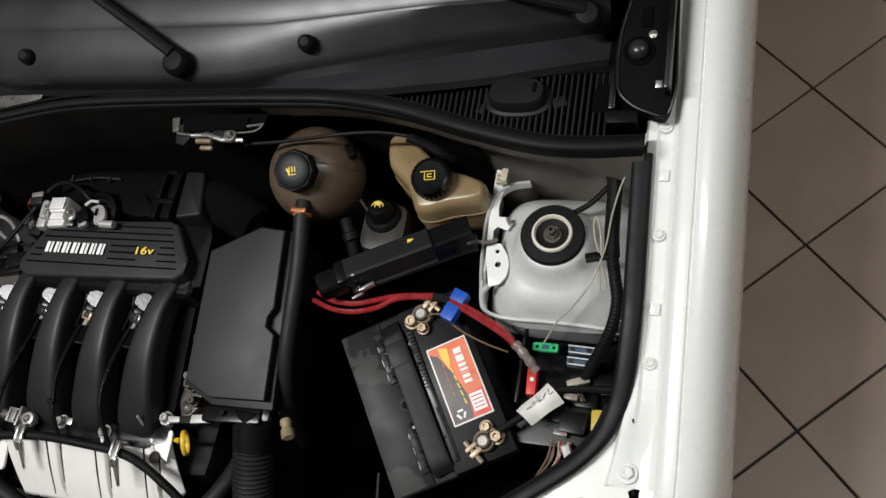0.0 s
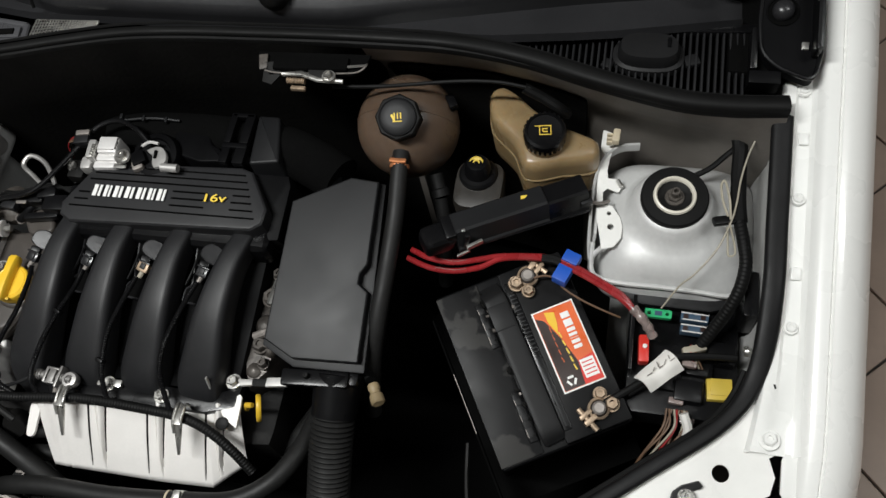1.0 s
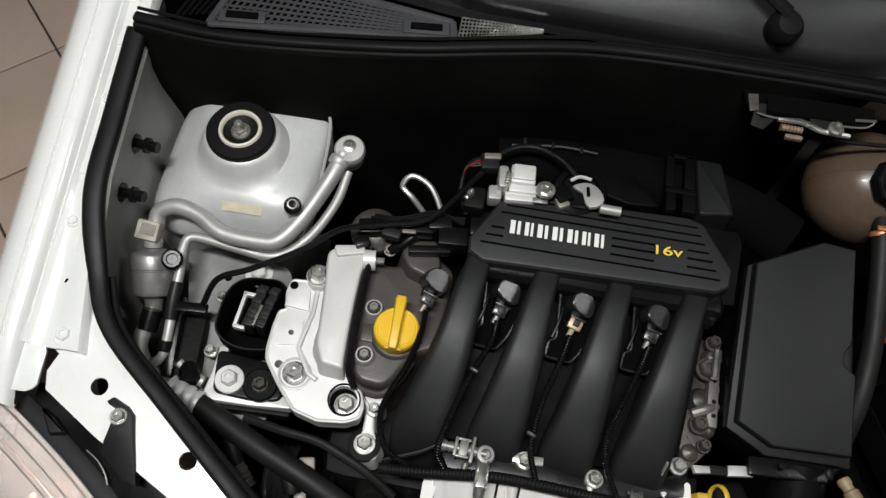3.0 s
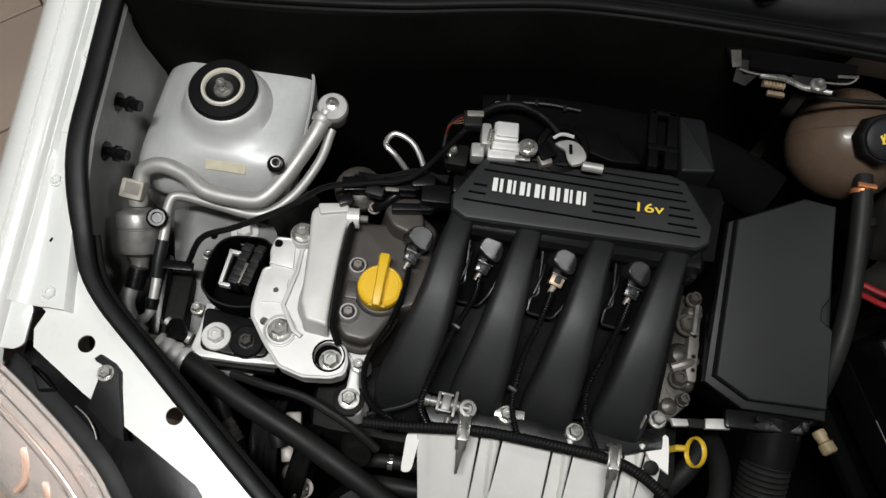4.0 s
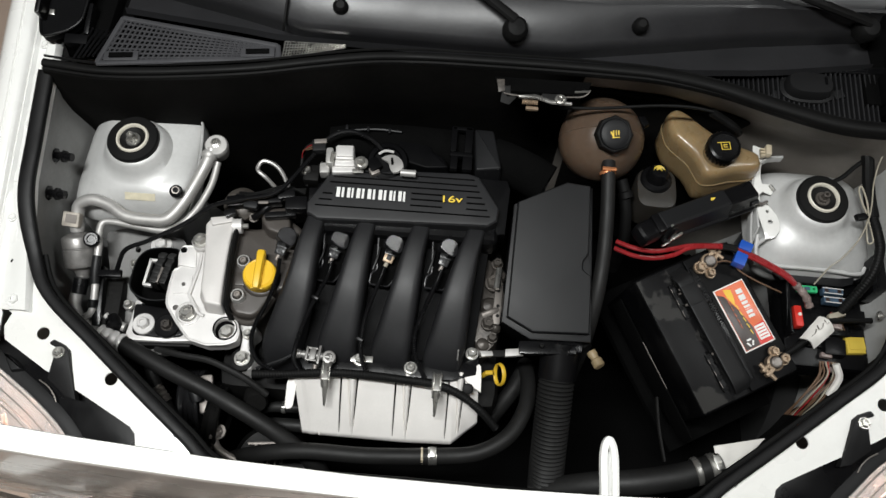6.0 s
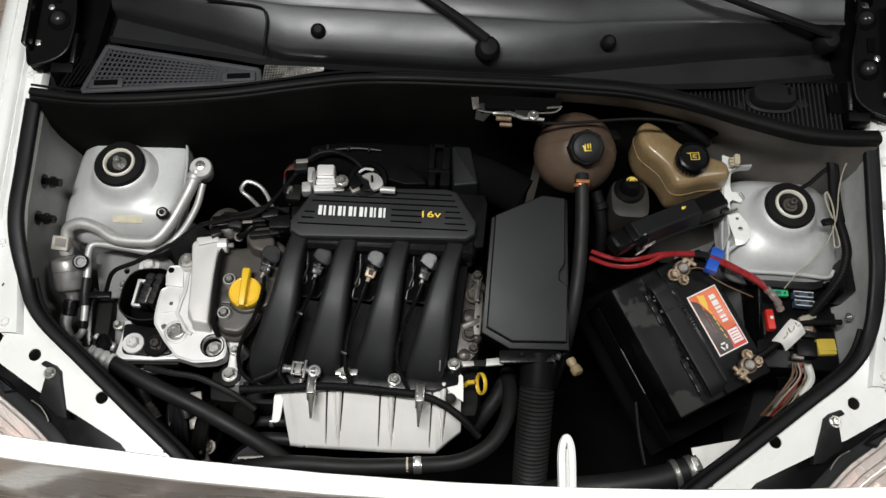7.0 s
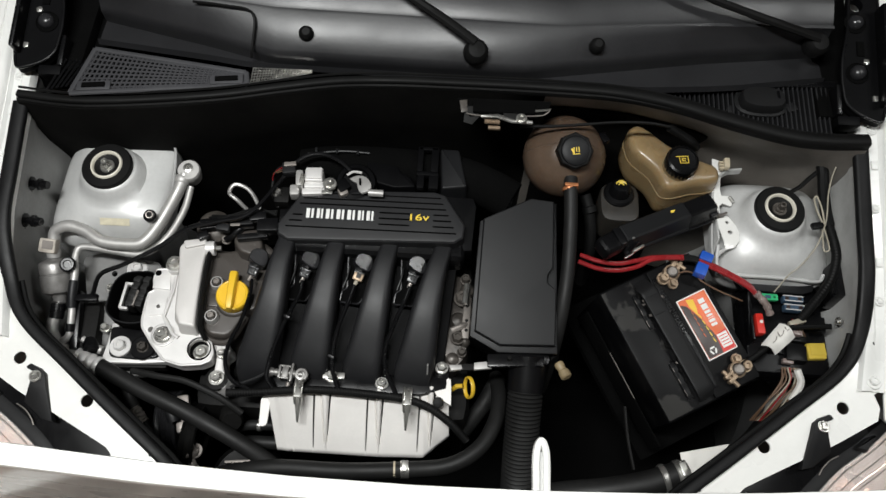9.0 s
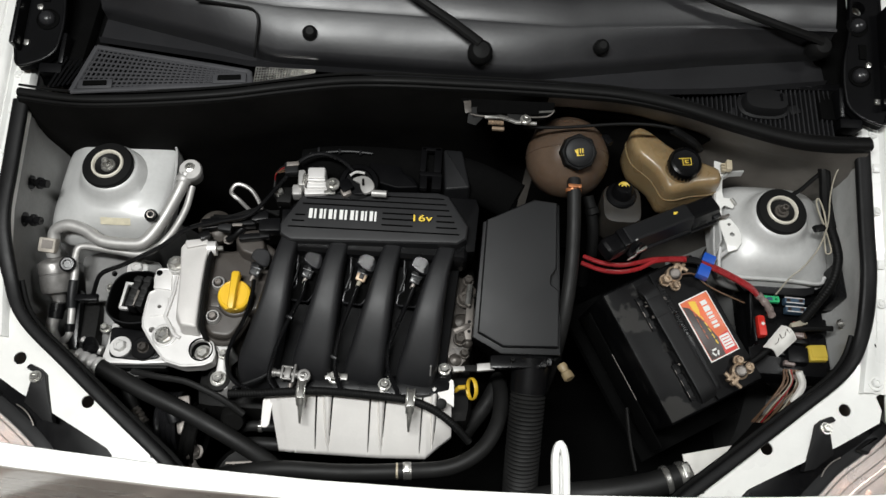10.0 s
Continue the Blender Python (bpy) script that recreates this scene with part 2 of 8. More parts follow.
def sweep(bm, path, radii, seg=12, squash=1.0, up=(0, 0, 1), power=2.0):
    """A tube along points; radii: one, or one a point (or pairs, across and up)."""
    path = [V(p) for p in path]
    rings, side = [], None
    for i, p in enumerate(path):
        d = (path[min(i + 1, len(path) - 1)] - path[max(i - 1, 0)]).normalized()
        s = d.cross(V(up))
        if s.length < 0.25:
            s = side if side else d.cross(V(1, 0, 0))
        s = (s - d * s.dot(d)).normalized()
        if side and s.dot(side) < 0:
            s = -s
        side = s
        u = s.cross(d)
        r = radii[i] if isinstance(radii, (list, tuple)) else radii
        rx, ry = r if isinstance(r, (list, tuple)) else (r, r * squash)
        ring = []
        for k in range(seg):
            a = 2 * math.pi * k / seg
            c, q = math.cos(a), math.sin(a)
            e = 2 / power
            ring.append(p + s * (math.copysign(abs(c) ** e, c) * rx) + u * (math.copysign(abs(q) ** e, q) * ry))
        rings.append(ring)
    return loft(bm, rings)


def tube(bm, pts, r, n=8, seg=10):
    return sweep(bm, spline(pts, n), r, seg)


def bellows(bm, pts, r, pitch, dip, seg=16, n=12):
    """A corrugated tube."""
    line = spline(pts, n)
    walked, out, radii = 0.0, [line[0]], [r]
    step = pitch / 4
    total = sum((b - a).length for a, b in zip(line, line[1:]))
    count = int(total / step)
    dists = [0.0]
    for a, b in zip(line, line[1:]):
        dists.append(dists[-1] + (b - a).length)
    out, radii, j = [], [], 0
    for k in range(count + 1):
        d = k * step
        while j < len(line) - 2 and dists[j + 1] < d:
            j += 1
        t = (d - dists[j]) / max(1e-9, dists[j + 1] - dists[j])
        out.append(line[j].lerp(line[j + 1], min(1, t)))
        radii.append(r - (dip if k % 4 == 2 else dip * 0.35 if k % 2 else 0))
    return sweep(bm, out, radii, seg)


def lathe(bm, at, axis, profile, seg=24):
    """A turned shape: (radius, height) pairs along an axis from a place."""
    z = V(axis).normalized()
    x = z.orthogonal().normalized()
    y = z.cross(x)
    rings = []
    for r, h in profile:
        rings.append([V(at) + z * h + (x * math.cos(2 * math.pi * k / seg) + y * math.sin(2 * math.pi * k / seg)) * max(r, 1e-5) for k in range(seg)])
    return loft(bm, rings, caps=False)


def bolt(bm, at, r=0.008, axis=(0, 0, 1), washer=1.5, height=0.008):
    """A hexagon head on a washer."""
    if washer:
        lathe(bm, at, axis, [(r * washer, -0.002), (r * washer, 0.0012), (r * washer * 0.96, 0.002), (r * 0.9, 0.002)], 20)
    lathe(bm, at, axis, [(r, 0), (r, height * 0.8), (r * 0.82, height), (r * 0.45, height), (r * 0.4, height * 0.75), (0, height * 0.75)], 6)
    return bm


def rounded(cx, cy, z, hx, hy, power, seg=36):
    out = []
    for k in range(seg):
        a = 2 * math.pi * k / seg
        c, q, e = math.cos(a), math.sin(a), 2 / power
        out.append(V(cx + math.copysign(abs(c) ** e, c) * hx, cy + math.copysign(abs(q) ** e, q) * hy, z))
    return out


def sheet(bm, loops, height, thick):
    """A flat or curved plate in plan with holes: an outer outline, then the holes; height(x, y) gives z."""
    for loop in loops:
        vs = [bm.verts.new((x, y, 0)) for x, y in loop]
        for a, b in zip(vs, vs[1:] + vs[:1]):
            bm.edges.new((a, b))
    bmesh.ops.triangle_fill(bm, use_beauty=True, use_dissolve=False, edges=bm.edges[:])
    faces = bm.faces[:]
    for f in faces:
        f.normal_update()
        if f.normal.z < 0:
            f.normal_flip()
    r = bmesh.ops.extrude_face_region(bm, geom=faces)
    low = {v for v in r["geom"] if isinstance(v, bmesh.types.BMVert)}
    for v in bm.verts:
        z = height(v.co.x, v.co.y)
        v.co.z = z - thick if v in low else z
    return bm


def inset(pts, d):
    """A closed outline in plan, pulled in by a margin."""
    turn = 1 if sum(a[0] * b[1] - b[0] * a[1] for a, b in zip(pts, pts[1:] + pts[:1])) > 0 else -1
    out = []
    for k, p in enumerate(pts):
        a, b = V(*p, 0) - V(*pts[k - 1], 0), V(*pts[(k + 1) % len(pts)], 0) - V(*p, 0)
        na, nb = V(-a.y, a.x, 0).normalized() * turn, V(-b.y, b.x, 0).normalized() * turn
        m = (na + nb).normalized()
        m = m * (d / max(0.5, m.dot(na)))
        out.append((p[0] + m.x, p[1] + m.y))
    return out


def casting(bm, top, low, zt, zl, r=0.004, steps=4):
    """A cast block: its top outline, its wider foot, sloping sides and a rounded shoulder; zt(x, y) is the top's height."""
    rings = [[V(x, y, zl) for x, y in low]]
    for k in range(steps + 1):
        a = math.pi / 2 * k / steps
        rings.append([V(x, y, zt(x, y) - r + r * math.sin(a)) for x, y in inset(top, r * (1 - math.cos(a)))])
    return loft(bm, rings)


def soft(pts, r=0.006):
    """An outline in plan with its corners rounded."""
    out = []
    for k, p in enumerate(pts):
        p, a, b = V(*p, 0), V(*pts[k - 1], 0), V(*pts[(k + 1) % len(pts)], 0)
        ra, rb = min(r, (a - p).length * 0.45), min(r, (b - p).length * 0.45)
        u, w = p + (a - p).normalized() * ra, p + (b - p).normalized() * rb
        for t in (0.0, 0.25, 0.5, 0.75, 1.0):
            q = u.lerp(p, t).lerp(p.lerp(w, t), t)
            out.append((q.x, q.y))
    return out


def spline2(pts):
    p = [V(x, y, 0) for x, y in pts]
    n = len(p)
    out = []
    for i in range(n):
        a, b, c, d = p[i - 1], p[i], p[(i + 1) % n], p[(i + 2) % n]
        for t in (0.0, 0.5):
            q = 0.5 * ((2 * b) + (c - a) * t + (2 * a - 5 * b + 4 * c - d) * t * t + (3 * b - a - 3 * c + d) * t ** 3)
            out.append((q.x, q.y))
    return out


def circle(x, y, r, n=20):
    return [(x + r * math.cos(2 * math.pi * k / n), y + r * math.sin(2 * math.pi * k / n)) for k in range(n)]


def solid(ob, t):
    """A sheet gets its thickness, with crisp rims."""
    me = ob.data
    bm = bmesh.new()
    bm.from_mesh(me)
    bmesh.ops.solidify(bm, geom=bm.faces[:], thickness=t)
    bmesh.ops.recalc_face_normals(bm, faces=bm.faces[:])
    bm.to_mesh(me)
    bm.free()
    for p in me.polygons:
        p.use_smooth = True
    me.set_sharp_from_angle(angle=radians(40))
    return ob


def lettering(name, text, m, size, material, parent, depth=0.0006):
    cu = bpy.data.curves.new(name, "FONT")
    cu.body, cu.size, cu.extrude, cu.align_x, cu.align_y, cu.offset, cu.shear = text, size, depth, "CENTER", "CENTER", size * 0.008, 0.0
    tmp = bpy.data.objects.new(name, cu)
    me = bpy.data.meshes.new_from_object(tmp)
    bpy.data.objects.remove(tmp)
    me.transform(m)
    me.materials.clear()
    me.materials.append(material)
    ob = new(name, me)
    ob.parent = parent
    root, mm = parent, parent.matrix_basis.copy()
    while root.parent:
        root = root.parent
        mm = root.matrix_basis @ mm
    if parent.type == "EMPTY":
        ob.matrix_parent_inverse = mm.inverted()
    return ob


B = bmesh.new


# ---- the garage ----
def room():
    fl = B()
    box(fl, (0, 0.5, -0.06), (8.0, 8.0, 0.1), bevel=0)
    lone("floor", fl, GROUT, "dark grout bed under the grey-brown garage floor tiles", "floor", kind="structure")
    # unseen walls and ceiling, added; their tone sets the bounced light
    for name, at, size in (("wall_north", (0, 4.56, 1.85), (8.2, 0.12, 3.8)), ("wall_south", (0, -3.56, 1.85), (8.2, 0.12, 3.8)),
                           ("wall_east", (4.06, 0.5, 1.85), (0.12, 8.0, 3.8)), ("wall_west", (-4.06, 0.5, 1.85), (0.12, 8.0, 3.8))):
        lone(name, box(B(), at, size, bevel=0), WALLP, "unseen plain painted wall added round the garage", "wall", kind="structure")
    lone("ceiling", box(B(), (0, 0.5, 3.75), (8.2, 8.2, 0.1), bevel=0), CEIL, "unseen plain dark grey ceiling added over the garage", "ceiling", kind="structure")
    # unseen battens above both lamps, the right one added with its lamp
    for x, y in ((-0.62, -0.25), (2.0, 0.6)):
        lamp = thing("ceiling_light", (x, y, 3.70), "unseen grey batten over a lamp at the ceiling", "ceiling light", "ceiling lights")
        part("housing", box(B(), (x, y, 3.66), (1.35, 0.36, 0.09), bevel=0.01), CEIL, lamp)


room()


# ---- the car ----
def gz(y):
    """Height of the wing gutter along the bay."""
    return 0.846 + 0.262 * (min(y, 0.85) - 0.318) + 0.12 * max(0, y - 0.85)


def pz(x, y):
    return 0.795 + 0.15 * y


SEALIN = [(0, 0.100), (0.15, 0.100), (0.30, 0.100), (0.350, 0.112), (0.390, 0.144), (0.457, 0.195), (0.548, 0.266), (0.628, 0.331), (0.660, 0.390)]
BULKLINE = [(-0.703, 0.668, 0.966), (-0.616, 0.657, 0.973), (-0.543, 0.658, 0.978), (-0.454, 0.666, 0.983), (-0.367, 0.678, 0.987), (-0.280, 0.696, 0.991), (-0.192, 0.713, 0.993), (-0.103, 0.720, 0.994), (-0.013, 0.722, 0.995), (0.077, 0.724, 0.995), (0.167, 0.726, 0.993), (0.258, 0.725, 0.991), (0.348, 0.712, 0.988), (0.437, 0.688, 0.984), (0.526, 0.670, 0.979), (0.591, 0.669, 0.975), (0.653, 0.675, 0.971)]

car = thing("car", (CX, 0.6, 0), "white hatchback with its bonnet raised, parked on tiles", "car")


def wing(s):
    """Outer wing, gutter flange and inner wall on one side; s is -1 or 1."""
    def sx(x):
        """The inner edges stand further out on one side than on the other."""
        return s * (x + (0.018 if s < 0 else 0.005) * min(1, max(0, (0.795 - x) / 0.13)))
    prof = [(0.703, 0.004), (0.707, 0.013), (0.714, 0.017), (0.726, 0.017), (0.7285, 0.0135), (0.731, 0.017), (0.738, 0.017), (0.757, 0.009), (0.775, -0.012), (0.787, -0.05), (0.792, -0.11),
            (0.791, -0.25), (0.786, -0.42), (0.775, -0.58)]
    ys = [0.238, 0.262, 0.303, 0.332, 0.36, 0.40, 0.5, 0.62, 0.76, 0.9, 1.05, 1.25, 1.45]
    pull = {0.238: 0.010, 0.262: 0.005, 0.303: 0.001}
    bm = B()
    loft(bm, [[V(CX + sx(x - pull.get(y, 0) * (x - 0.66) * 10), y, gz(y) + z - pull.get(y, 0)) for x, z in prof] for y in ys], closed=False)
    wing_ob = solid(part("fender", bm, PAINT, car, "glossy white front fender"), 0.003)
    def inner(y):
        """Inner edge of the flange: it follows the seal into the corner."""
        run = ((0.303, 0.650), (0.332, 0.656), (0.36, 0.661), (0.40, 0.668), (0.47, 0.681)) if s < 0 else ((0.303, 0.650), (0.332, 0.656), (0.36, 0.661), (0.40, 0.666), (0.47, 0.669))
        for (a, p), (b, q) in zip(run, run[1:]):
            if y <= b:
                return p + (q - p) * (y - a) / (b - a)
        return run[-1][1]
    bm = B()
    loft(bm, [[V(CX + s * (inner(y) + (abs(sx(0.7045)) - inner(y)) * u), y, max(gz(y), pz(0, y) + 0.005) + z) for u, z in ((0.0, -0.010), (0.03, -0.002), (0.10, 0.003), (0.36, 0.003), (0.46, -0.001), (0.84, -0.001), (1.0, 0.006))] for y in ys[2:11]], closed=False)
    fl = solid(part("gutter_flange", bm, PAINT, car, "white gutter flange beside the bay"), 0.003)
    for y in (0.44, 0.585, 0.713, 0.80):
        part("flange_bolt", bolt(B(), (CX + sx(0.688), y, gz(y) + 0.001), 0.0062, washer=1.3, height=0.005), PAINT, fl)
    for y in (0.50, 0.655):
        part("flange_clip", box(B(), (CX + sx(0.690), y, gz(y) + 0.002), (0.011, 0.015, 0.004), (15, 0, 0), 0.0019), PAINT, fl)
    # dark blocks set on the flange for the shade in its slots
    for y in (0.375, 0.485, 0.563, 0.64):
        part("flange_slot", box(B(), (CX + sx(0.674), y, gz(y) + 0.0025), (0.0018, 0.005, 0.002), (15, 0, 20 * s), 0), DEEPBLK, fl, "small dark block for the shade in a slot")
    # bolt in the flange's corner, and the foot of the wing beside the headlight
    part("corner_bolt", bolt(B(), (CX + s * 0.676, 0.318, gz(0.318) + 0.003), 0.008), PAINT, fl)
    foot = [(0.735, 0.306), (0.693, 0.306), (0.6905, 0.298), (0.6905, 0.264), (0.694, 0.259), (0.701, 0.255), (0.735, 0.253)]
    part("fender_foot", slab(B(), [(CX + s * a, b, gz(b) + 0.0035) for a, b in foot], 0.004, 0.001), PAINT, wing_ob)
    # inner wall
    bm = B()
    rows = []
    for y in (0.36, 0.42, 0.50, 0.58, 0.66, 0.74):
        top = gz(y) - 0.012
        rows.append([V(CX + sx(0.6655), y, top), V(CX + sx(0.664), y, top - 0.012), V(CX + sx(0.667), y, top - 0.03), V(CX + sx(0.668), y, top - 0.07), V(CX + sx(0.664), y, 0.735), V(CX + s * (0.662 if y < 0.5 else 0.63), y, 0.66), V(CX + s * (0.655 if y < 0.5 else 0.50), y, 0.42)])
    loft(bm, rows, closed=False)
    # light is put into the paint: shaded tone left, lit tone right
    solid(part("inner_wing", bm, WINGSHADE if s < 0 else WINGLIT, car, "silver-grey painted inner wing panel"), 0.003)
    # strut tower
    cx, cy = CX + s * 0.558, 0.60
    low = [(0.050, 0.0, 0.45, 0.080, 0.100, 4), (0.042, 0, 0.70, 0.080, 0.096, 4.5), (0.026, 0, 0.745, 0.090, 0.096, 5), (0.012, 0, 0.760, 0.100, 0.098, 5), (0.010, 0, 0.765, 0.103, 0.102, 5)]
    high = [(0, -0.002, 0.841, 0.0555, 0.057, 2.1), (0, 0, 0.852, 0.0515, 0.0515, 2), (0, 0, 0.862, 0.0470, 0.0470, 2), (0, 0, 0.867, 0.0425, 0.0425, 2), (0, 0, 0.868, 0.034, 0.034, 2)]
    if s > 0:
        dome = [(0.010, -0.001, 0.774, 0.103, 0.101, 5), (0.010, -0.002, 0.784, 0.100, 0.098, 4.8), (0.008, -0.002, 0.799, 0.094, 0.092, 4.2), (0.005, -0.003, 0.812, 0.086, 0.085, 3.8), (0.002, -0.004, 0.823, 0.077, 0.078, 3.3), (0, -0.004, 0.831, 0.068, 0.070, 2.8), (0, -0.003, 0.8365, 0.061, 0.063, 2.4)]
    else:
        dome = [(0.009, 0.001, 0.774, 0.104, 0.102, 5), (0.006, 0.002, 0.788, 0.101, 0.100, 5), (0.000, 0.004, 0.802, 0.096, 0.097, 4.8), (-0.006, 0.007, 0.814, 0.091, 0.094, 4.5), (-0.011, 0.010, 0.825, 0.085, 0.091, 4.2), (-0.012, 0.011, 0.833, 0.077, 0.084, 3.6), (-0.008, 0.007, 0.8375, 0.066, 0.072, 2.8)]
    bm = B()
    loft(bm, [rounded(cx + s * dx, cy + dy, z, hx, hy, p, 48) for dx, dy, z, hx, hy, p in low + dome + high])
    tower = part("strut_tower", bm, PRIMER, car, "silver-grey painted strut tower", 50)
    tip = (s * 0.03, -0.06, 1)
    part("strut_mount", lathe(B(), (cx, cy, 0.866), tip, [(0.039, 0), (0.0415, 0.002), (0.0415, 0.008), (0.0395, 0.0105), (0.0272, 0.0115), (0.0255, 0.004), (0, 0.004)], 40), RUBBER, tower, "black rubber strut mount")
    part("mount_ring", lathe(B(), (cx, cy, 0.875), tip, [(0.0212, -0.002), (0.0216, 0.004), (0.0232, 0.0060), (0.0252, 0.0050), (0.0264, 0.002)], 36), RING, tower, "pale ring in the strut mount")
    part("strut_cup", lathe(B(), (cx, cy, 0.8705), tip, [(0.0215, 0.004), (0.017, 0.001), (0.0, 0.001)], 28), DARK, tower)
    bm = bolt(B(), (cx, cy, 0.872), 0.0085, tip, 1.4, 0.007)
    lathe(bm, (cx, cy, 0.876), tip, [(0.0055, 0), (0.0055, 0.013), (0.0045, 0.014), (0.003, 0.014), (0.0028, 0.006), (0, 0.006)], 14)
    part("strut_nut", bm, STEEL if s < 0 else OILY, tower)
    # folded seam down the inner side of the tower
    line = spline([(CX + s * a, b, c) for a, b, c in ((0.512, 0.690, 0.842), (0.486, 0.684, 0.842), (0.466, 0.664, 0.840), (0.4585, 0.63, 0.836), (0.4575, 0.59, 0.826), (0.4595, 0.545, 0.808), (0.468, 0.512, 0.79))], 6)
    part("tower_seam", sweep(B(), line, [(0.0022, 0.009)] * len(line), 8, power=3), PRIMER, tower, "folded sheet metal seam")
    if s > 0:
        lip = spline([(0.447, 0.548, 0.832), (0.448, 0.520, 0.814), (0.459, 0.510, 0.807), (0.490, 0.506, 0.806), (0.534, 0.506, 0.806), (0.577, 0.505, 0.806), (0.619, 0.504, 0.805), (0.630, 0.516, 0.806)], 6)
        part("tower_lip", sweep(B(), lip, [(0.0032, 0.0040)] * len(lip), 8), PRIMER, tower, "pale folded edge along the tower foot")
    if s < 0:
        part("sticker", slab(B(), [(CX + s * a, b, c) for a, b, c in ((0.566, 0.5240, 0.8315), (0.517, 0.5250, 0.8320), (0.517, 0.5165, 0.8235), (0.566, 0.5155, 0.8230))], 0.003, 0), STICKER, tower, "faded yellow sticker")
    # headlight: reflector bowl, hazy lens, black housing rim
    rim = [(0.755, 0.300, 0.800), (0.708, 0.250, 0.797), (0.673, 0.221, 0.793), (0.632, 0.191, 0.79), (0.592, 0.152, 0.787), (0.566, 0.125, 0.784), (0.545, 0.098, 0.781), (0.505, 0.050, 0.775)]
    if s < 0:
        rim = [(0.755, 0.258, 0.800), (0.716, 0.237, 0.799), (0.675, 0.212, 0.797), (0.630, 0.182, 0.794), (0.592, 0.152, 0.790), (0.566, 0.125, 0.786), (0.545, 0.098, 0.782), (0.505, 0.046, 0.775)]
    edge = spline(rim, 4)

    def shell(rows):
        bm = B()
        loft(bm, [[V(CX + s * (p.x + a), p.y + b, p.z + c) for a, b, c in rows] for p in edge], closed=False)
        return bm
    lamp = solid(part("headlight", shell([(-0.002, 0.003, 0.0), (0.012, -0.016, -0.003), (0.032, -0.042, -0.015), (0.05, -0.066, -0.042), (0.06, -0.08, -0.085), (0.06, -0.082, -0.16)]), LENS, car, "hazy plastic headlight lens", 60), 0.003)
    lamp.visible_shadow = False
    part("reflector", shell([(-0.004, 0.004, -0.006), (0.008, -0.010, -0.022), (0.026, -0.032, -0.034), (0.040, -0.05, -0.06), (0.048, -0.06, -0.10)]), CHROME, lamp, "bright headlight reflector", 60)
    for a, b, c, w, mat_ in ((0.002, -0.003, 0.001, 0.0011, ALUDULL), (0.011, -0.015, -0.001, 0.0009, ALUDULL), (0.017, -0.023, -0.003, 0.0012, CHROME), (0.021, -0.028, -0.005, 0.0008, ALUDULL)):
        part("lens_line", sweep(B(), [V(CX + s * (p.x + a), p.y + b, p.z + c) for p in edge[1:-1]], w, 6), mat_, lamp, "dark moulded line in the lens")
    # amber tubes added for the orange glow reflected in the lamp
    for k in range(3):
        p = edge[12 + 4 * k]
        x0, y0, z0 = p.x + 0.034 + 0.004 * k, p.y - 0.040, p.z - 0.020
        part("amber_reflex", tube(B(), [(CX + s * (x0 + 0.012), y0 + 0.020, z0 + 0.002), (CX + s * (x0 + 0.004), y0 + 0.006, z0 + 0.004), (CX + s * x0, y0 - 0.012, z0 + 0.001), (CX + s * (x0 + 0.008), y0 - 0.024, z0 - 0.006)], 0.004 - 0.0006 * k, 6, 8), AMBER, lamp, "amber tube for an orange reflection in the lamp")
    # black housing between lens and panel: sunken shelf with a raised lip along the lens
    low = [(p.x - 0.001, p.y + 0.001, p.z - 0.001) for p in edge]
    outl = [(0.705, 0.275), (0.672, 0.259), (0.615, 0.228), (0.567, 0.204), (0.520, 0.181), (0.474, 0.158), (0.460, 0.148), (0.455, 0.118), (0.450, 0.075)]
    bm = slab(B(), [(CX + s * a, b, 0.800 + 0.03 * (b - 0.2)) for a, b in outl] + [(CX + s * a, b, c - 0.004) for a, b, c in low[::-1][:-5]], 0.03, 0.003)
    hous = part("headlight_housing", bm, BLACK, car, "black plastic headlight housing rim")
    line = [V(CX + s * (a - 0.009), b + 0.008, c) for a, b, c in low[3:-3]]
    part("housing_lip", sweep(B(), line, [(0.0105, 0.0034)] * len(line), 10, power=3), STRAP, hous, "smooth black lip along the lens")
    part("housing_rib", tube(B(), [(CX + s * 0.628, 0.213, 0.8005), (CX + s * 0.612, 0.204, 0.8015), (CX + s * 0.600, 0.192, 0.8010), (CX + s * 0.594, 0.182, 0.7995)], 0.0010, 6, 6), ALUDULL, hous, "thin bright moulded edge")
    wedge = soft([(0.690, 0.248), (0.672, 0.240), (0.655, 0.226), (0.672, 0.222)], 0.003)
    part("housing_step", casting(B(), [(CX + s * a, b) for a, b in wedge], [(CX + s * a, b) for a, b in inset(wedge, -0.002)], lambda x, y: 0.806, 0.798, 0.002), STRAP, hous)
    # black bracket bolted over the front panel
    bm = slab(B(), [(CX + s * a, b, c) for a, b, c in ((0.610, 0.259, 0.841), (0.605, 0.264, 0.842), (0.588, 0.257, 0.842), (0.579, 0.249, 0.842), (0.5735, 0.230, 0.839), (0.5565, 0.182, 0.825),
                                                       (0.573, 0.186, 0.825), (0.604, 0.209, 0.829), (0.599, 0.236, 0.839), (0.599, 0.253, 0.841), (0.607, 0.256, 0.841))], 0.012, 0.0012)
    br = part("lamp_bracket", bm, STRAP, car, "black plastic lamp bracket")
    part("bracket_bolt", bolt(B(), (CX + s * 0.592, 0.245, 0.8415), 0.0072, washer=1.3, height=0.007), STEEL, br)
    # wheel under the wing
    wx = CX + s * 0.70
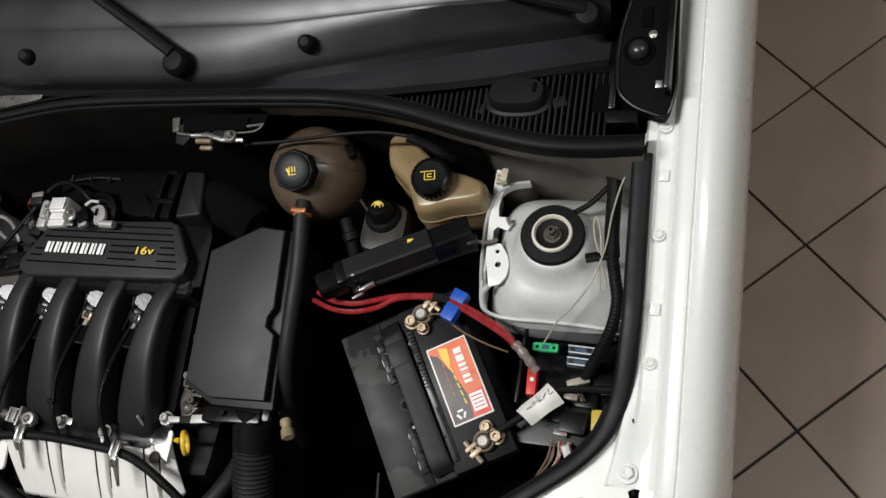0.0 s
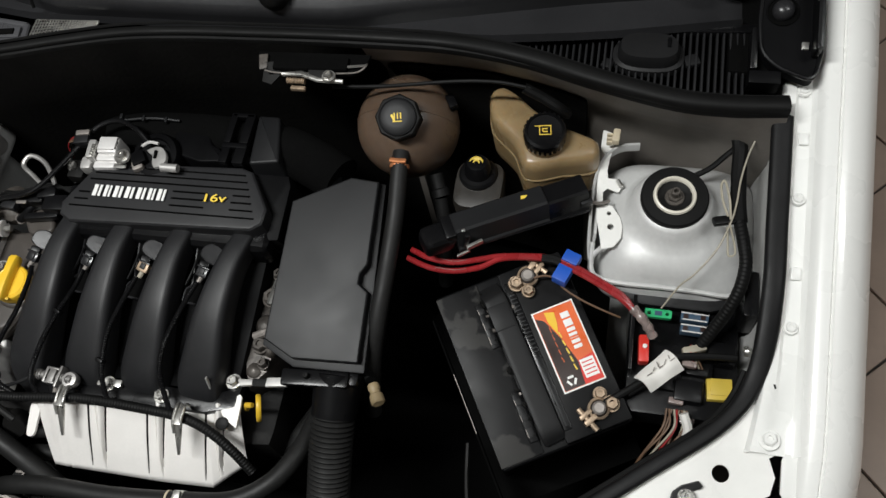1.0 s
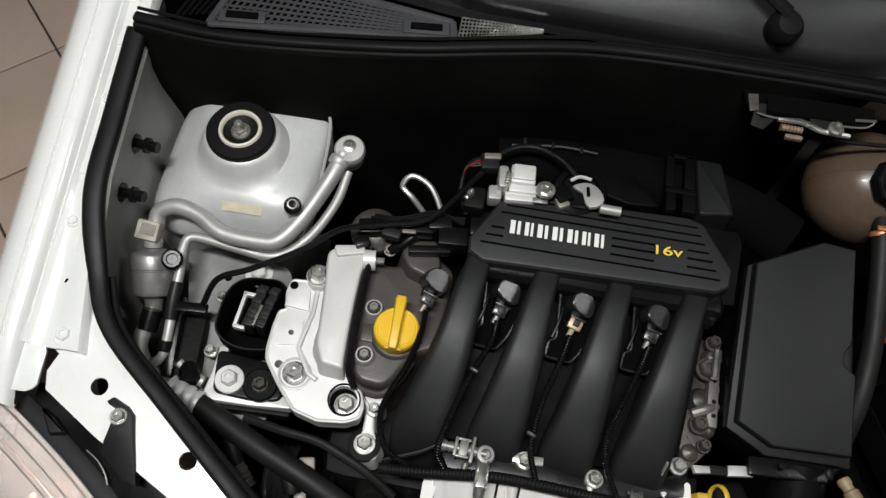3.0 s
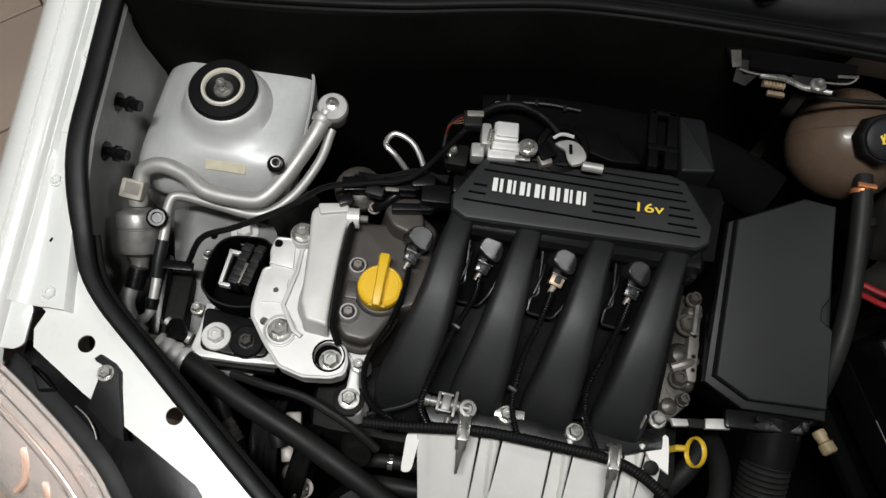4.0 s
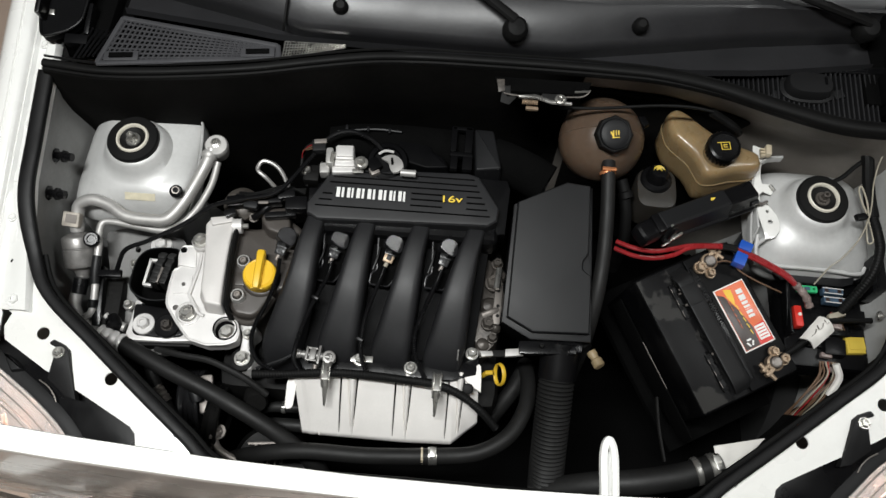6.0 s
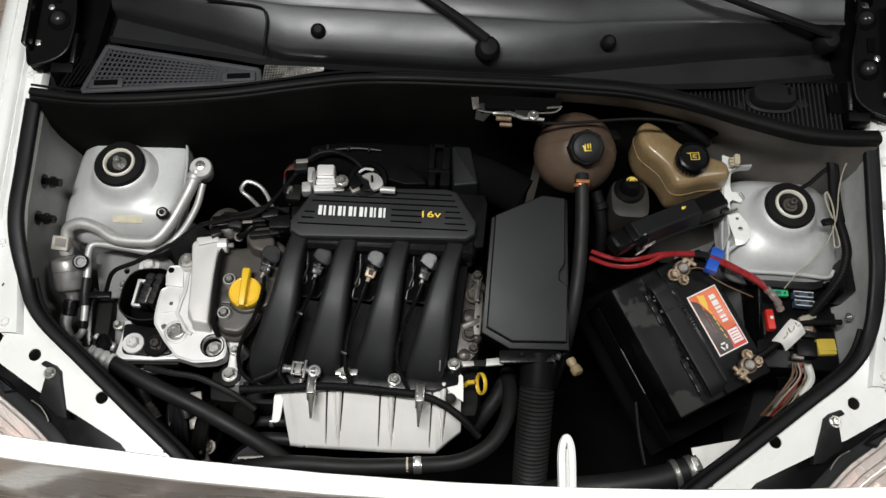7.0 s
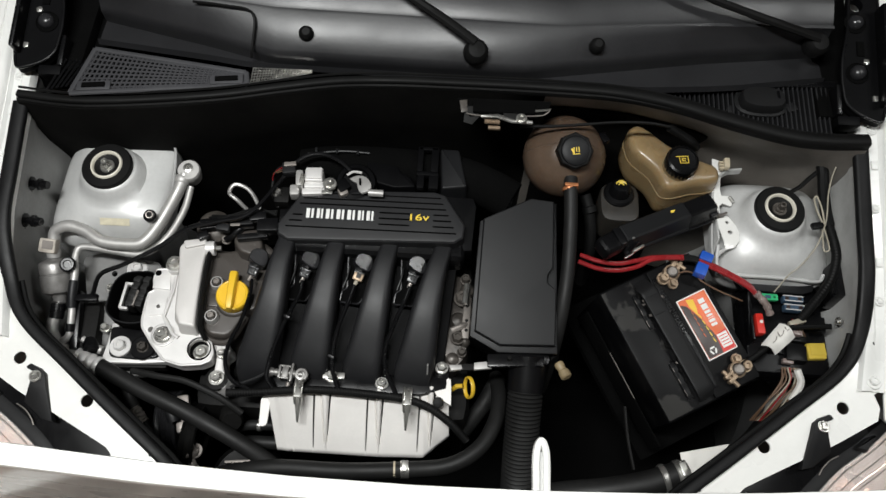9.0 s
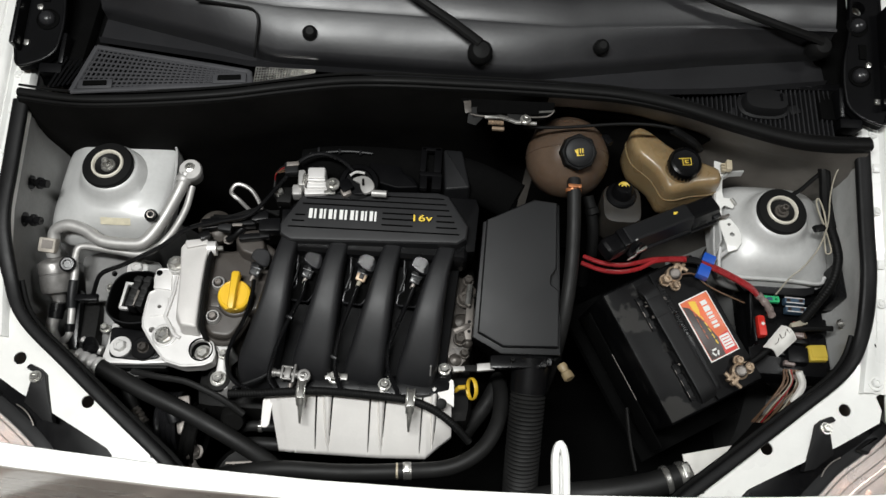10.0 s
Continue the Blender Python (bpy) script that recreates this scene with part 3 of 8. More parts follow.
    tyre = part("wheel", lathe(B(), (wx - s * 0.085, 0.60, 0.29), (s, 0, 0), [(0.19, 0), (0.28, 0.0), (0.29, 0.02), (0.29, 0.15), (0.28, 0.17), (0.19, 0.17), (0.185, 0.12), (0.06, 0.10), (0, 0.10)], 40), TYRE, car, "black tyre on a steel rim")


def bay():
    # front panel with its holes, both sides and the cross piece in one pressing
    outer = [(0.045, 0.0), (0.30, 0.045), (0.40, 0.06), (0.445, 0.075), (0.457, 0.117), (0.463, 0.143), (0.472, 0.152), (0.521, 0.177), (0.567, 0.200), (0.614, 0.223), (0.680, 0.261), (0.685, 0.280), (0.678, 0.300), (0.700, 0.315), (0.702, 0.33), (0.700, 0.40)]
    inner = [(0.658, 0.395), (0.626, 0.333), (0.546, 0.268), (0.455, 0.197), (0.388, 0.146), (0.348, 0.114), (0.30, 0.102), (0.15, 0.102)]
    right = [(CX + x, y) for x, y in [(0.30, 0.045)] + outer[2:] + inner]
    left = [(CX - x, y) for x, y in ([(0.30, 0.045)] + outer[2:] + inner)][::-1]
    holes = [circle(CX + s * a, b, 0.0095) for s, a, b in ((-1, 0.625, 0.274), (-1, 0.512, 0.2165), (1, 0.628, 0.277), (1, 0.504, 0.2125))]
    holes += [circle(CX + s * 0.405, 0.145, 0.003, 10) for s in (-1, 1)]
    solid_panel = part("front_panel", sheet(B(), [right + left] + holes, pz, 0.003), PANELP, car, "white painted front panel with round holes")
    # rubber seal round the sides and front
    run = [(CX - x, y) for x, y in [(0.688, 0.665), (0.687, 0.56), (0.684, 0.47)] + SEALIN[::-1]] + [(CX + x, y) for x, y in SEALIN[1:] + [(0.669, 0.47), (0.669, 0.56), (0.668, 0.675)]]

    def sz(y):
        return pz(0, y) if y < 0.38 else max(pz(0, y), gz(y)) if y > 0.44 else pz(0, y) + (gz(y) - pz(0, y)) * (y - 0.38) / 0.06
    line = spline([(x, y, sz(y) + 0.010) for x, y in run], 6)
    slim = [min(1, max(0, (p.y - 0.33) / 0.10)) for p in line]
    bm = sweep(B(), line, [(0.0090 + 0.0033 * k, 0.0065 + 0.0010 * k) for k in slim], 16, power=3.0)
    seal = part("bay_seal", bm, SEALRUB, car, "black rubber bonnet seal along the bay edge")
    mid = V(CX, 0.5, 0)
    bm = sweep(B(), [p + (V(mid.x, mid.y, p.z) - p).normalized() * 0.012 + V(0, 0, -0.010) for p in line if p.y < 0.40], 0.0045, 8)
    part("seal_lip", bm, RUBBER, seal)
    # dark front wall of the bay under the seal
    bm = B()
    loft(bm, [[V(p.x, p.y, p.z - 0.012), V(p.x, p.y - 0.01, p.z - 0.15), V(p.x * 0.97, p.y - 0.01, 0.3)] for p in line if p.y < 0.37], closed=False)
    solid(part("front_wall", bm, DARK, car, "dark radiator support wall"), 0.003)
    part("undertray", box(B(), (CX, 0.42, 0.28), (1.25, 0.9, 0.02), bevel=0.004), DEEPBLK, car, "grimy black undertray")
    # bulkhead, felt on one part and painted on the other
    line = spline(BULKLINE, 6)

    def deep(x):
        """Recess in the bulkhead behind the tank, the reservoir and the strut tower."""
        return 0.85 * min(1, max(0, (x - 0.07) / 0.05)) * min(1, max(0, (0.645 - x) / 0.10))
    for name, keep, mat_, label in (("bulkhead_pad", lambda p: p.x < 0.15, PAD, "black felt sound pad on the bulkhead"), ("bulkhead", lambda p: p.x > 0.13, BULK, "painted bulkhead with its shade put into the grey")):
        bm = B()
        loft(bm, [[p + V(0, -0.003, -0.006), p + V(0, -0.004 + 0.014 * deep(p.x), -0.04), p + V(0, -0.003 + 0.045 * deep(p.x), -0.08), p + V(0, 0.002 + 0.06 * deep(p.x), -0.12), p + V(0, 0.02 + 0.04 * deep(p.x), -0.2), p + V(0, 0.05, -0.6)] for p in line if keep(p)], closed=False)
        solid(part(name, bm, mat_, car, label), 0.008)
    # felt hangs down behind the tank and the reservoirs
    bm = B()
    loft(bm, [[p + V(0, -0.016 + 0.045 * deep(p.x), -0.08 - 0.004 * math.sin(60 * p.x)), p + V(0, -0.012 + 0.06 * deep(p.x), -0.12), p + V(0, 0.006 + 0.04 * deep(p.x), -0.2), p + V(0, 0.036, -0.6)] for p in line if 0.145 < p.x < 0.43], closed=False)
    solid(part("lower_pad", bm, PAD, car, "black felt hanging behind the tank"), 0.004)
    bm = sweep(B(), line, [(0.0065 + 0.0045 * min(1, max(0, (p.x - 0.1) / 0.3)), 0.0055 + 0.004 * min(1, max(0, (p.x - 0.1) / 0.3))) for p in line], 16, power=2.6)
    seal = part("bulkhead_seal", bm, RUBBER, car, "black rubber seal along the bulkhead")
    bm = sweep(B(), [p + V(0, -0.0085, -0.006) for p in line], [(0.003, 0.006)] * len(line), 8)
    part("seal_lip", bm, RUBBER, seal)
    bm = sweep(B(), [p + V(0, 0.010, 0.004) for p in line], 0.0022, 6)
    part("seal_edge", bm, RUBBER, seal)


def scuttle():
    """Black plastic trim below the windscreen, with grilles, wipers and the glass."""
    def lip(x):
        return 0.10 * max(0, x - 0.30) + 0.12 * max(0, x - 0.42) + 0.14 * max(0, -x - 0.34)

    def off(x):
        return 0.19 * max(0, x - 0.09) + 0.26 * max(0, -x - 0.30)

    def off2(x):
        return 0.10 * max(0, x - 0.15) + 0.10 * max(0, -x - 0.30)
    prof = [(0.741, 0.975, 0), (0.744, 0.986, 0), (0.7475, 0.977, 0), (0.750, 0.974, 1), (0.7485, 0.992, 1), (0.7480, 1.003, 1), (0.7530, 1.011, 1), (0.784, 1.0295, 3), (0.806, 1.0415, 2), (0.811, 1.043, 2),
            (0.814, 1.038, 2), (0.820, 1.043, 2), (0.846, 1.054, 2), (0.872, 1.064, 2), (0.884, 1.060, 2)]
    xs = [-0.60 + 0.05 * k for k in range(25)]
    bm = B()
    loft(bm, [[V(x, y + (lip(x), off(x), off2(x), 0.5 * (off(x) + off2(x)))[k], z - 0.05 * max(0, abs(x) - 0.4)) for y, z, k in prof] for x in xs], closed=False)
    trim = solid(part("scuttle_trim", bm, TRIM, car, "satin black plastic scuttle trim below the windscreen", 60), 0.004)
    for x, y, z in ((-0.25, 0.776, 1.024), (0.212, 0.786, 1.028)):
        part("trim_stud", lathe(B(), (x, y, z), (0.1, -0.4, 1), [(0.012, -0.004), (0.012, 0.006), (0.010, 0.012), (0.006, 0.015), (0, 0.015)], 16), RUBBER, trim, "black rubber stop")
    seam = B()
    tube(seam, [(-0.432, 0.810, 1.045), (-0.385, 0.806, 1.045), (-0.343, 0.801, 1.0435), (-0.332, 0.787, 1.036), (-0.333, 0.765, 1.022), (-0.335, 0.750, 1.010), (-0.337, 0.745, 0.996)], 0.0022, 6, 6)
    part("trim_seam", seam, RUBBER, trim)
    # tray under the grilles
    part("scuttle_tray", box(B(), (CX, 0.820, 0.935), (1.26, 0.13, 0.012), bevel=0.004), DEEPBLK, car, "dark scuttle tray")
    # mesh grille
    a, b, c, d = V(-0.612, 0.661, 0.985), V(-0.338, 0.697, 0.988), V(-0.344, 0.722, 0.986), V(-0.590, 0.747, 0.990)
    bm = B()

    def bar(p, q, w):
        sweep(bm, [p, q], w, 5)
    for p, q in ((a, b), (b, c), (c, d), (d, a)):
        sweep(bm, [p, q], [(0.0046, 0.003)] * 2, 8)
    frame_g = part("mesh_grille", bm, GRILLE, car, "dark grey plastic mesh air intake grille")
    bm = B()
    for k in range(1, 34):
        t = k / 34
        bar(a.lerp(b, t), d.lerp(c, t), 0.0016)
    for k in range(1, 9):
        t = k / 9
        bar(a.lerp(d, t), b.lerp(c, t), 0.0016)
    part("grille_mesh", bm, GRILLE, frame_g)
    # dark sheet under the mesh puts shade in its openings
    part("grille_dark", slab(B(), [p + V(0, 0, -0.016) for p in (a, b, c, d)], 0.003, 0), DEEPBLK, frame_g)
    for t in (0.13, 0.88):
        p = a.lerp(b, t) + V(0, 0.010, 0.003)
        g = part("grille_tab", box(B(), (p.x, p.y, p.z), (0.052, 0.018, 0.004), (0, 0, 7), 0.003), GRILLE, frame_g)
        # dark block for the shade inside the tab
        part("tab_slot", box(B(), (p.x, p.y, p.z + 0.003), (0.036, 0.009, 0.003), (0, 0, 7), 0.001), DEEPBLK, g)
    a2, b2, c2, d2 = V(-0.334, 0.703, 0.985), V(-0.24, 0.730, 0.985), V(-0.24, 0.736, 0.985), V(-0.334, 0.733, 0.985)
    bm = B()
    for k in range(23):
        bar(a2.lerp(b2, k / 22), d2.lerp(c2, k / 22), 0.0010)
    for k in range(6):
        bar(a2.lerp(d2, k / 5), b2.lerp(c2, k / 5), 0.0010)
    part("side_mesh", bm, STEEL, frame_g, "bright fine mesh")
    bm = B()
    for k in range(10):
        bar(V(-0.655 + 0.007 * k, 0.672 + 0.002 * k, 0.975), V(-0.64 + 0.008 * k, 0.735, 0.975), 0.0018)
    part("side_slats", bm, BLACK, frame_g)
    # slotted grille
    bm = box(B(), (0.47, 0.782, 0.962), (0.34, 0.014, 0.012), (0, 0, 3), 0.003)
    slot = part("slot_grille", bm, BLACK, car, "black slotted scuttle grille")
    for k in range(38):
        x = 0.315 + 0.0078 * k
        y0 = 0.7455 - 0.046 * min(1, max(0, (x - 0.33) / 0.13)) - 0.012 * min(1, max(0, (x - 0.47) / 0.06))
        part("slat", box(B(), (x, (y0 + 0.785) / 2, 0.957), (0.0028, 0.785 - y0, 0.012), (4, 0, 0), 0.001, 1), SATIN, slot)
    # washer bottle cap
    bm = B()
    loft(bm, [rounded(0.492, 0.744, z - 0.002, 0.93 * hx, 0.90 * hy, p, 36) for z, hx, hy, p in ((0.955, 0.046, 0.029, 2.6), (0.966, 0.046, 0.029, 2.6), (0.968, 0.040, 0.025, 2.6), (0.978, 0.039, 0.024, 2.8), (0.984, 0.036, 0.021, 2.8), (0.985, 0.02, 0.01, 2.4))])
    box(bm, (0.544, 0.742, 0.958), (0.018, 0.016, 0.008), (0, 0, 20), 0.002)
    box(bm, (0.444, 0.733, 0.956), (0.014, 0.014, 0.006), (0, 0, -20), 0.002)
    cap = part("washer_cap", bm, STRAP, car, "black oval washer filler cap")
    part("cap_mark", box(B(), (0.515, 0.748, 0.984), (0.004, 0.014, 0.0015), bevel=0.0004), BLACK, cap)
    # black hinge brackets at both corners
    for s in (-1, 1):
        def hz(x, y):
            return 1.000 + 0.25 * (y - 0.78)
        out = soft([(CX + s * x, y) for x, y in ((0.632, 0.775), (0.636, 0.735), (0.655, 0.718), (0.694, 0.704), (0.702, 0.74), (0.697, 0.88), (0.695, 1.0), (0.655, 1.0), (0.645, 0.86), (0.634, 0.81))], 0.012)
        bm = sheet(B(), [out, circle(CX + s * 0.660, 0.905, 0.012, 16)], hz, 0.014)
        hb = part("hinge_bracket", bm, NIGHT, car, "black pressed hinge bracket")
        part("bracket_edge", sweep(B(), [V(x, y, hz(x, y)) for x, y in out + out[:1]], 0.0026, 8), BLACK, hb)
        part("bracket_rib", box(B(), (CX + s * 0.694, 0.81, 1.022), (0.008, 0.17, 0.03), (14, 0, 0), 0.003), BLACK, hb)
        part("bracket_flap", box(B(), (CX + s * 0.629, 0.748, 0.972), (0.008, 0.052, 0.03), (14, 0, 0), 0.002), BLACK, hb)
        part("bracket_foot", box(B(), (CX + s * 0.642, 0.712, 0.965), (0.036, 0.016, 0.03), (14, 0, 0), 0.002), NIGHT, hb)
        for y in (0.786, 0.872):
            part("bolt_seat", lathe(B(), (CX + s * 0.657, y, hz(0, y) + 0.0005), (0, -0.25, 1), [(0.018, 0), (0.0185, 0.0015), (0.0170, 0.002), (0.0165, 0.0006), (0, 0.0006)], 24), DEEPBLK, hb)
            part("bracket_bolt", lathe(B(), (CX + s * 0.657, y, hz(0, y) + 0.001), (0, -0.25, 1), [(0.0125, 0), (0.0125, 0.003), (0.0115, 0.008), (0.008, 0.0115), (0.004, 0.013), (0, 0.0132)], 22), COILBLK, hb, "dark domed bolt head")
        # dark block for the shade in the bracket's slot
        part("bracket_slot", box(B(), (CX + s * 0.664, 0.828, hz(0, 0.828) + 0.001), (0.012, 0.026, 0.003), (14, 0, 0), 0.001), DEEPBLK, hb)
        part("bracket_clip", box(B(), (CX + s * 0.683, 0.744, hz(0, 0.744) + 0.002), (0.008, 0.009, 0.005), (14, 0, 0), 0.001), STEEL, hb, "small bright clip")
        part("bracket_pin", lathe(B(), (CX + s * 0.672, 0.806, hz(0, 0.806)), (0, -0.25, 1), [(0.005, 0), (0.005, 0.003), (0, 0.004)], 12), STEEL, hb)
        part("scuttle_side", box(B(), (CX + s * 0.645, 0.86, 0.935), (0.085, 0.27, 0.06), bevel=0.004), DEEPBLK, car, "dark scuttle end")
    # wipers
    for (px, py, pz_), pts in (((0.019, 0.763, 1.036), [(0.019, 0.763, 1.046), (-0.03, 0.79, 1.062), (-0.12, 0.84, 1.085), (-0.27, 0.93, 1.14), (-0.40, 1.00, 1.18)]),
                               ((0.573, 0.835, 1.022), [(0.573, 0.830, 1.030), (0.517, 0.832, 1.048), (0.437, 0.842, 1.068), (0.365, 0.856, 1.085), (0.25, 0.90, 1.11)])):
        line = spline(pts, 6)
        w = part("wiper_arm", sweep(B(), line, [(0.009 - 0.004 * k / len(line), 0.006) for k in range(len(line))], 8), RUBBER, car, "black wiper arm")
        part("pivot_cap", lathe(B(), (px, py, pz_ - 0.02), (0.1, -0.4, 1), [(0.018, 0), (0.020, 0.012), (0.019, 0.022), (0.013, 0.029), (0.006, 0.0305), (0, 0.031)], 20), RUBBER, w)
    # windscreen glass, dark dashboard behind it, roof edge and sides that close the cabin
    bm = B()
    rows = []
    for k in range(9):
        x = -0.66 + 0.165 * k
        sag = 0.10 * (x / 0.66) ** 2
        rows.append([V(x + CX, 0.878 + off(x) + sag * 0.2, 1.062 - 0.03 * (x / 0.66) ** 2), V(x * 0.95 + CX, 1.2 + sag, 1.21), V(x * 0.86 + CX, 1.55 + sag, 1.37)])
    loft(bm, rows, closed=False)
    gl = solid(part("windscreen", bm, GLASS, car, "dark tinted windscreen glass", 60), 0.005)
    gl.visible_shadow = False
    part("dashboard", box(B(), (CX, 1.35, 0.93), (1.30, 0.85, 0.12), bevel=0.04), DEEPBLK, car, "black dashboard top")
    part("bulkhead_back", box(B(), (CX, 1.2, 0.6), (1.30, 0.85, 0.5), bevel=0.02), DARK, car)


def bonnet():
    """Raised front-hinged bonnet, its free edge up over the front of the bay."""
    def edge(x):
        return V(x, -0.020 + 0.044 * x + 0.14 * x * x, 1.5535 - 0.16 * x + (0.30 if x < 0 else 0.03) * x * x)
    xs = [CX - 0.60 + 0.075 * k for k in range(17)]
    bm = B()
    rows = []
    for i in range(10):
        t = i / 9
        row = []
        for x in xs:
            top, foot = edge(x) + V(0, -0.0095, 0.001), V(x, 0.035 + 0.05 * x * x, 0.745)
            row.append(foot.lerp(top, t) + V(0, -0.008 * math.sin(math.pi * t), 0))
        rows.append(row)
    loft(bm, rows, closed=False)
    skin = solid(part("bonnet", bm, PAINT, car, "white bonnet standing open at the front", 60), 0.003)
    bm = sweep(B(), [edge(x) + V(0, -0.004, 0) for x in xs], [(0.0065, 0.004)] * len(xs), 10, power=3)
    part("folded_edge", bm, PAINT, skin, "white folded bonnet edge")
    for a in (-0.45, 0.0, 0.45):
        p, q = edge(CX + a), V(CX + a, 0.012, 0.78)
        part("bonnet_frame", sweep(B(), [q, q.lerp(p, 0.5) + V(0, -0.010, 0), q.lerp(p, 0.93) + V(0, -0.004, 0)], [(0.03, 0.006)] * 3, 8, up=(0, 1, 0.2), power=4), PAINT, skin)
    line = spline([(0.0665, -0.020, 1.452), (0.0666, 0.000, 1.452), (0.0668, 0.030, 1.451), (0.0705, 0.0400, 1.450), (0.0742, 0.030, 1.451), (0.0744, 0.000, 1.452), (0.0745, -0.020, 1.452)], 6)
    loop = part("striker_loop", sweep(B(), line, [(0.0030, 0.005)] * len(line), 8), PAINT, skin, "white painted striker loop")
    part("striker_plate", box(B(), (0.0705, 0.006, 1.449), (0.006, 0.052, 0.003), bevel=0.001), PRIMER, loop)
    for s in (-1, 1):
        part("bonnet_hinge", box(B(), (CX + s * 0.36, 0.03, 0.765), (0.03, 0.10, 0.03), bevel=0.004), PAINT, skin)
    bm = B()
    loft(bm, [[V(CX + 0.78 * u, -0.21 + 0.30 * u ** 4 - d, z) for u in [k / 8 - 1 for k in range(17)]] for d, z in ((-0.06, 0.735), (0.0, 0.72), (0.04, 0.66), (0.05, 0.5), (0.04, 0.3), (0.0, 0.2))], closed=False)
    solid(part("front_bumper", bm, PAINT, car, "white front bumper"), 0.004)


for side in (-1, 1):
    wing(side)
bay()
scuttle()
bonnet()


# ---- the engine ----
engine = thing("engine", (-0.15, 0.35, 0.29), "four cylinder petrol engine with black intake runners and bright castings", "engine")


def cover_z(x, y):
    return 0.872 + 0.03 * (x + 0.13) - 0.10 * max(0, 0.535 - y)


def intake():
    top = [(-0.250, 0.576), (-0.232, 0.583), (-0.030, 0.590), (-0.012, 0.584), (0.022, 0.530), (0.020, 0.508), (0.006, 0.498), (-0.262, 0.490), (-0.280, 0.500), (-0.282, 0.518)]
    bm = slab(B(), [(x, y, cover_z(x, y)) for x, y in top], 0.045, 0.006, 3)
    cover = part("intake_cover", bm, SATIN, engine, "black ribbed plastic intake plenum cover")
    # dark strips for the shade in the cover's grooves, broken where the lettering is
    for k in range(7):
        y = 0.514 + 0.0105 * k
        t = (y - 0.514) / 0.063
        x0, x1 = -0.268 + 0.028 * t, 0.008 - 0.028 * t
        spans = [(x0, x1)] if k not in (1, 2, 3) else [(x0, -0.243), (-0.118, -0.068), (-0.030, x1)]
        if k == 4:
            spans = [(x0, x1)]
        for a, b in spans:
            if b - a > 0.012:
                part("groove", sweep(B(), [(a, y, cover_z(a, y)), (b, y, cover_z(b, y))], [(0.0013, 0.0010)] * 2, 6), DEEPBLK, cover)
    # maker's mark as plain white blocks, in the row where the name stands
    x = -0.239
    for w in (0.0175, 0.0145, 0.0175, 0.0175, 0.0175, 0.0140, 0.0160):
        for dx, share in ((0.30, 0.34), (0.72, 0.22)):
            part("badge_block", box(B(), pose(x + w * dx, 0.5375, cover_z(x, 0.5375) + 0.0014, 0, 0, 1), (w * share, 0.0178, 0.0014), bevel=0.0006), WHITEINK, cover)
        x += w
    lettering("capacity_mark", "16v", pose(-0.0545, 0.5375, cover_z(-0.05, 0.5375) + 0.0024, 0, -1.7, 2) @ Matrix.Diagonal((1.50, 1, 1, 1)), 0.0165, GOLDINK, cover)
    # plenum end beside the air box
    part("plenum_end", slab(B(), [(-0.02, 0.590, 0.862), (0.034, 0.590, 0.862), (0.040, 0.575, 0.860), (0.036, 0.500, 0.845), (0.0, 0.495, 0.845)], 0.05, 0.005), NIGHT, engine)
    part("plenum_body", box(B(), (-0.125, 0.525, 0.825), (0.30, 0.09, 0.05), bevel=0.015, seg=3), BLACK, engine)
    # runners
    tops, mids, bots = (-0.265, -0.184, -0.098, -0.011), (-0.278, -0.198, -0.114, -0.032), (-0.299, -0.213, -0.129, -0.046)
    for a, b, c in zip(tops, mids, bots):
        pts = [(a + 0.003, 0.525, 0.828), (a, 0.497, 0.838), (a * 0.5 + b * 0.5, 0.455, 0.837), (b, 0.398, 0.822), (b * 0.45 + c * 0.55, 0.345, 0.793), (c + 0.001, 0.316, 0.768), (c, 0.303, 0.735), (c, 0.300, 0.71)]
        line = spline(pts, 6)
        n = len(line) - 1
        rad = []
        for k in range(n + 1):
            t = k / n
            u = min(1, max(0, (t - 0.14) / 0.58))
            rad.append((0.0150 + 0.0165 * u * u * (3 - 2 * u), 0.018 + 0.008 * t))
        part("intake_runner", sweep(B(), line, rad, 28, power=4.2), RUNNER, engine, "satin black curved intake runner", 60)
    # dark base below the runners
    part("manifold_base", slab(B(), [(-0.285, 0.50, 0.815), (0.015, 0.50, 0.815), (0.0, 0.308, 0.757), (-0.325, 0.308, 0.757)], 0.1, 0.004), NIGHT, engine, "black web between the runners")
    part("manifold_flange", slab(B(), [(-0.278, 0.302, 0.772), (-0.02, 0.304, 0.772), (0.012, 0.318, 0.772), (0.008, 0.288, 0.772), (-0.03, 0.276, 0.772), (-0.26, 0.272, 0.772)], 0.012, 0.003), BLACK, engine)
    for x, y, z in ((-0.095, 0.289, 0.774), (-0.001, 0.321, 0.774), (-0.175, 0.295, 0.774)):
        part("flange_bolt", bolt(B(), (x, y, z), 0.0078, washer=1.35, height=0.01), STEEL, engine)
    part("rail_clip", box(B(), (-0.172, 0.296, 0.777), (0.035, 0.010, 0.006), (0, 0, 2), 0.001), STEEL, engine)
    part("rail_pin", box(B(), (-0.0235, 0.305, 0.790), (0.0025, 0.004, 0.045), (-20, 0, 0), 0.001), PIPE, engine)
    # ignition coils with plugs and leads, in dark stepped wells
    cap = [(-0.0155, -0.004), (-0.0135, 0.008), (-0.006, 0.0135), (0.004, 0.0145), (0.0125, 0.0105), (0.0155, 0.002), (0.0150, -0.010), (0.010, -0.0155), (-0.004, -0.012)]
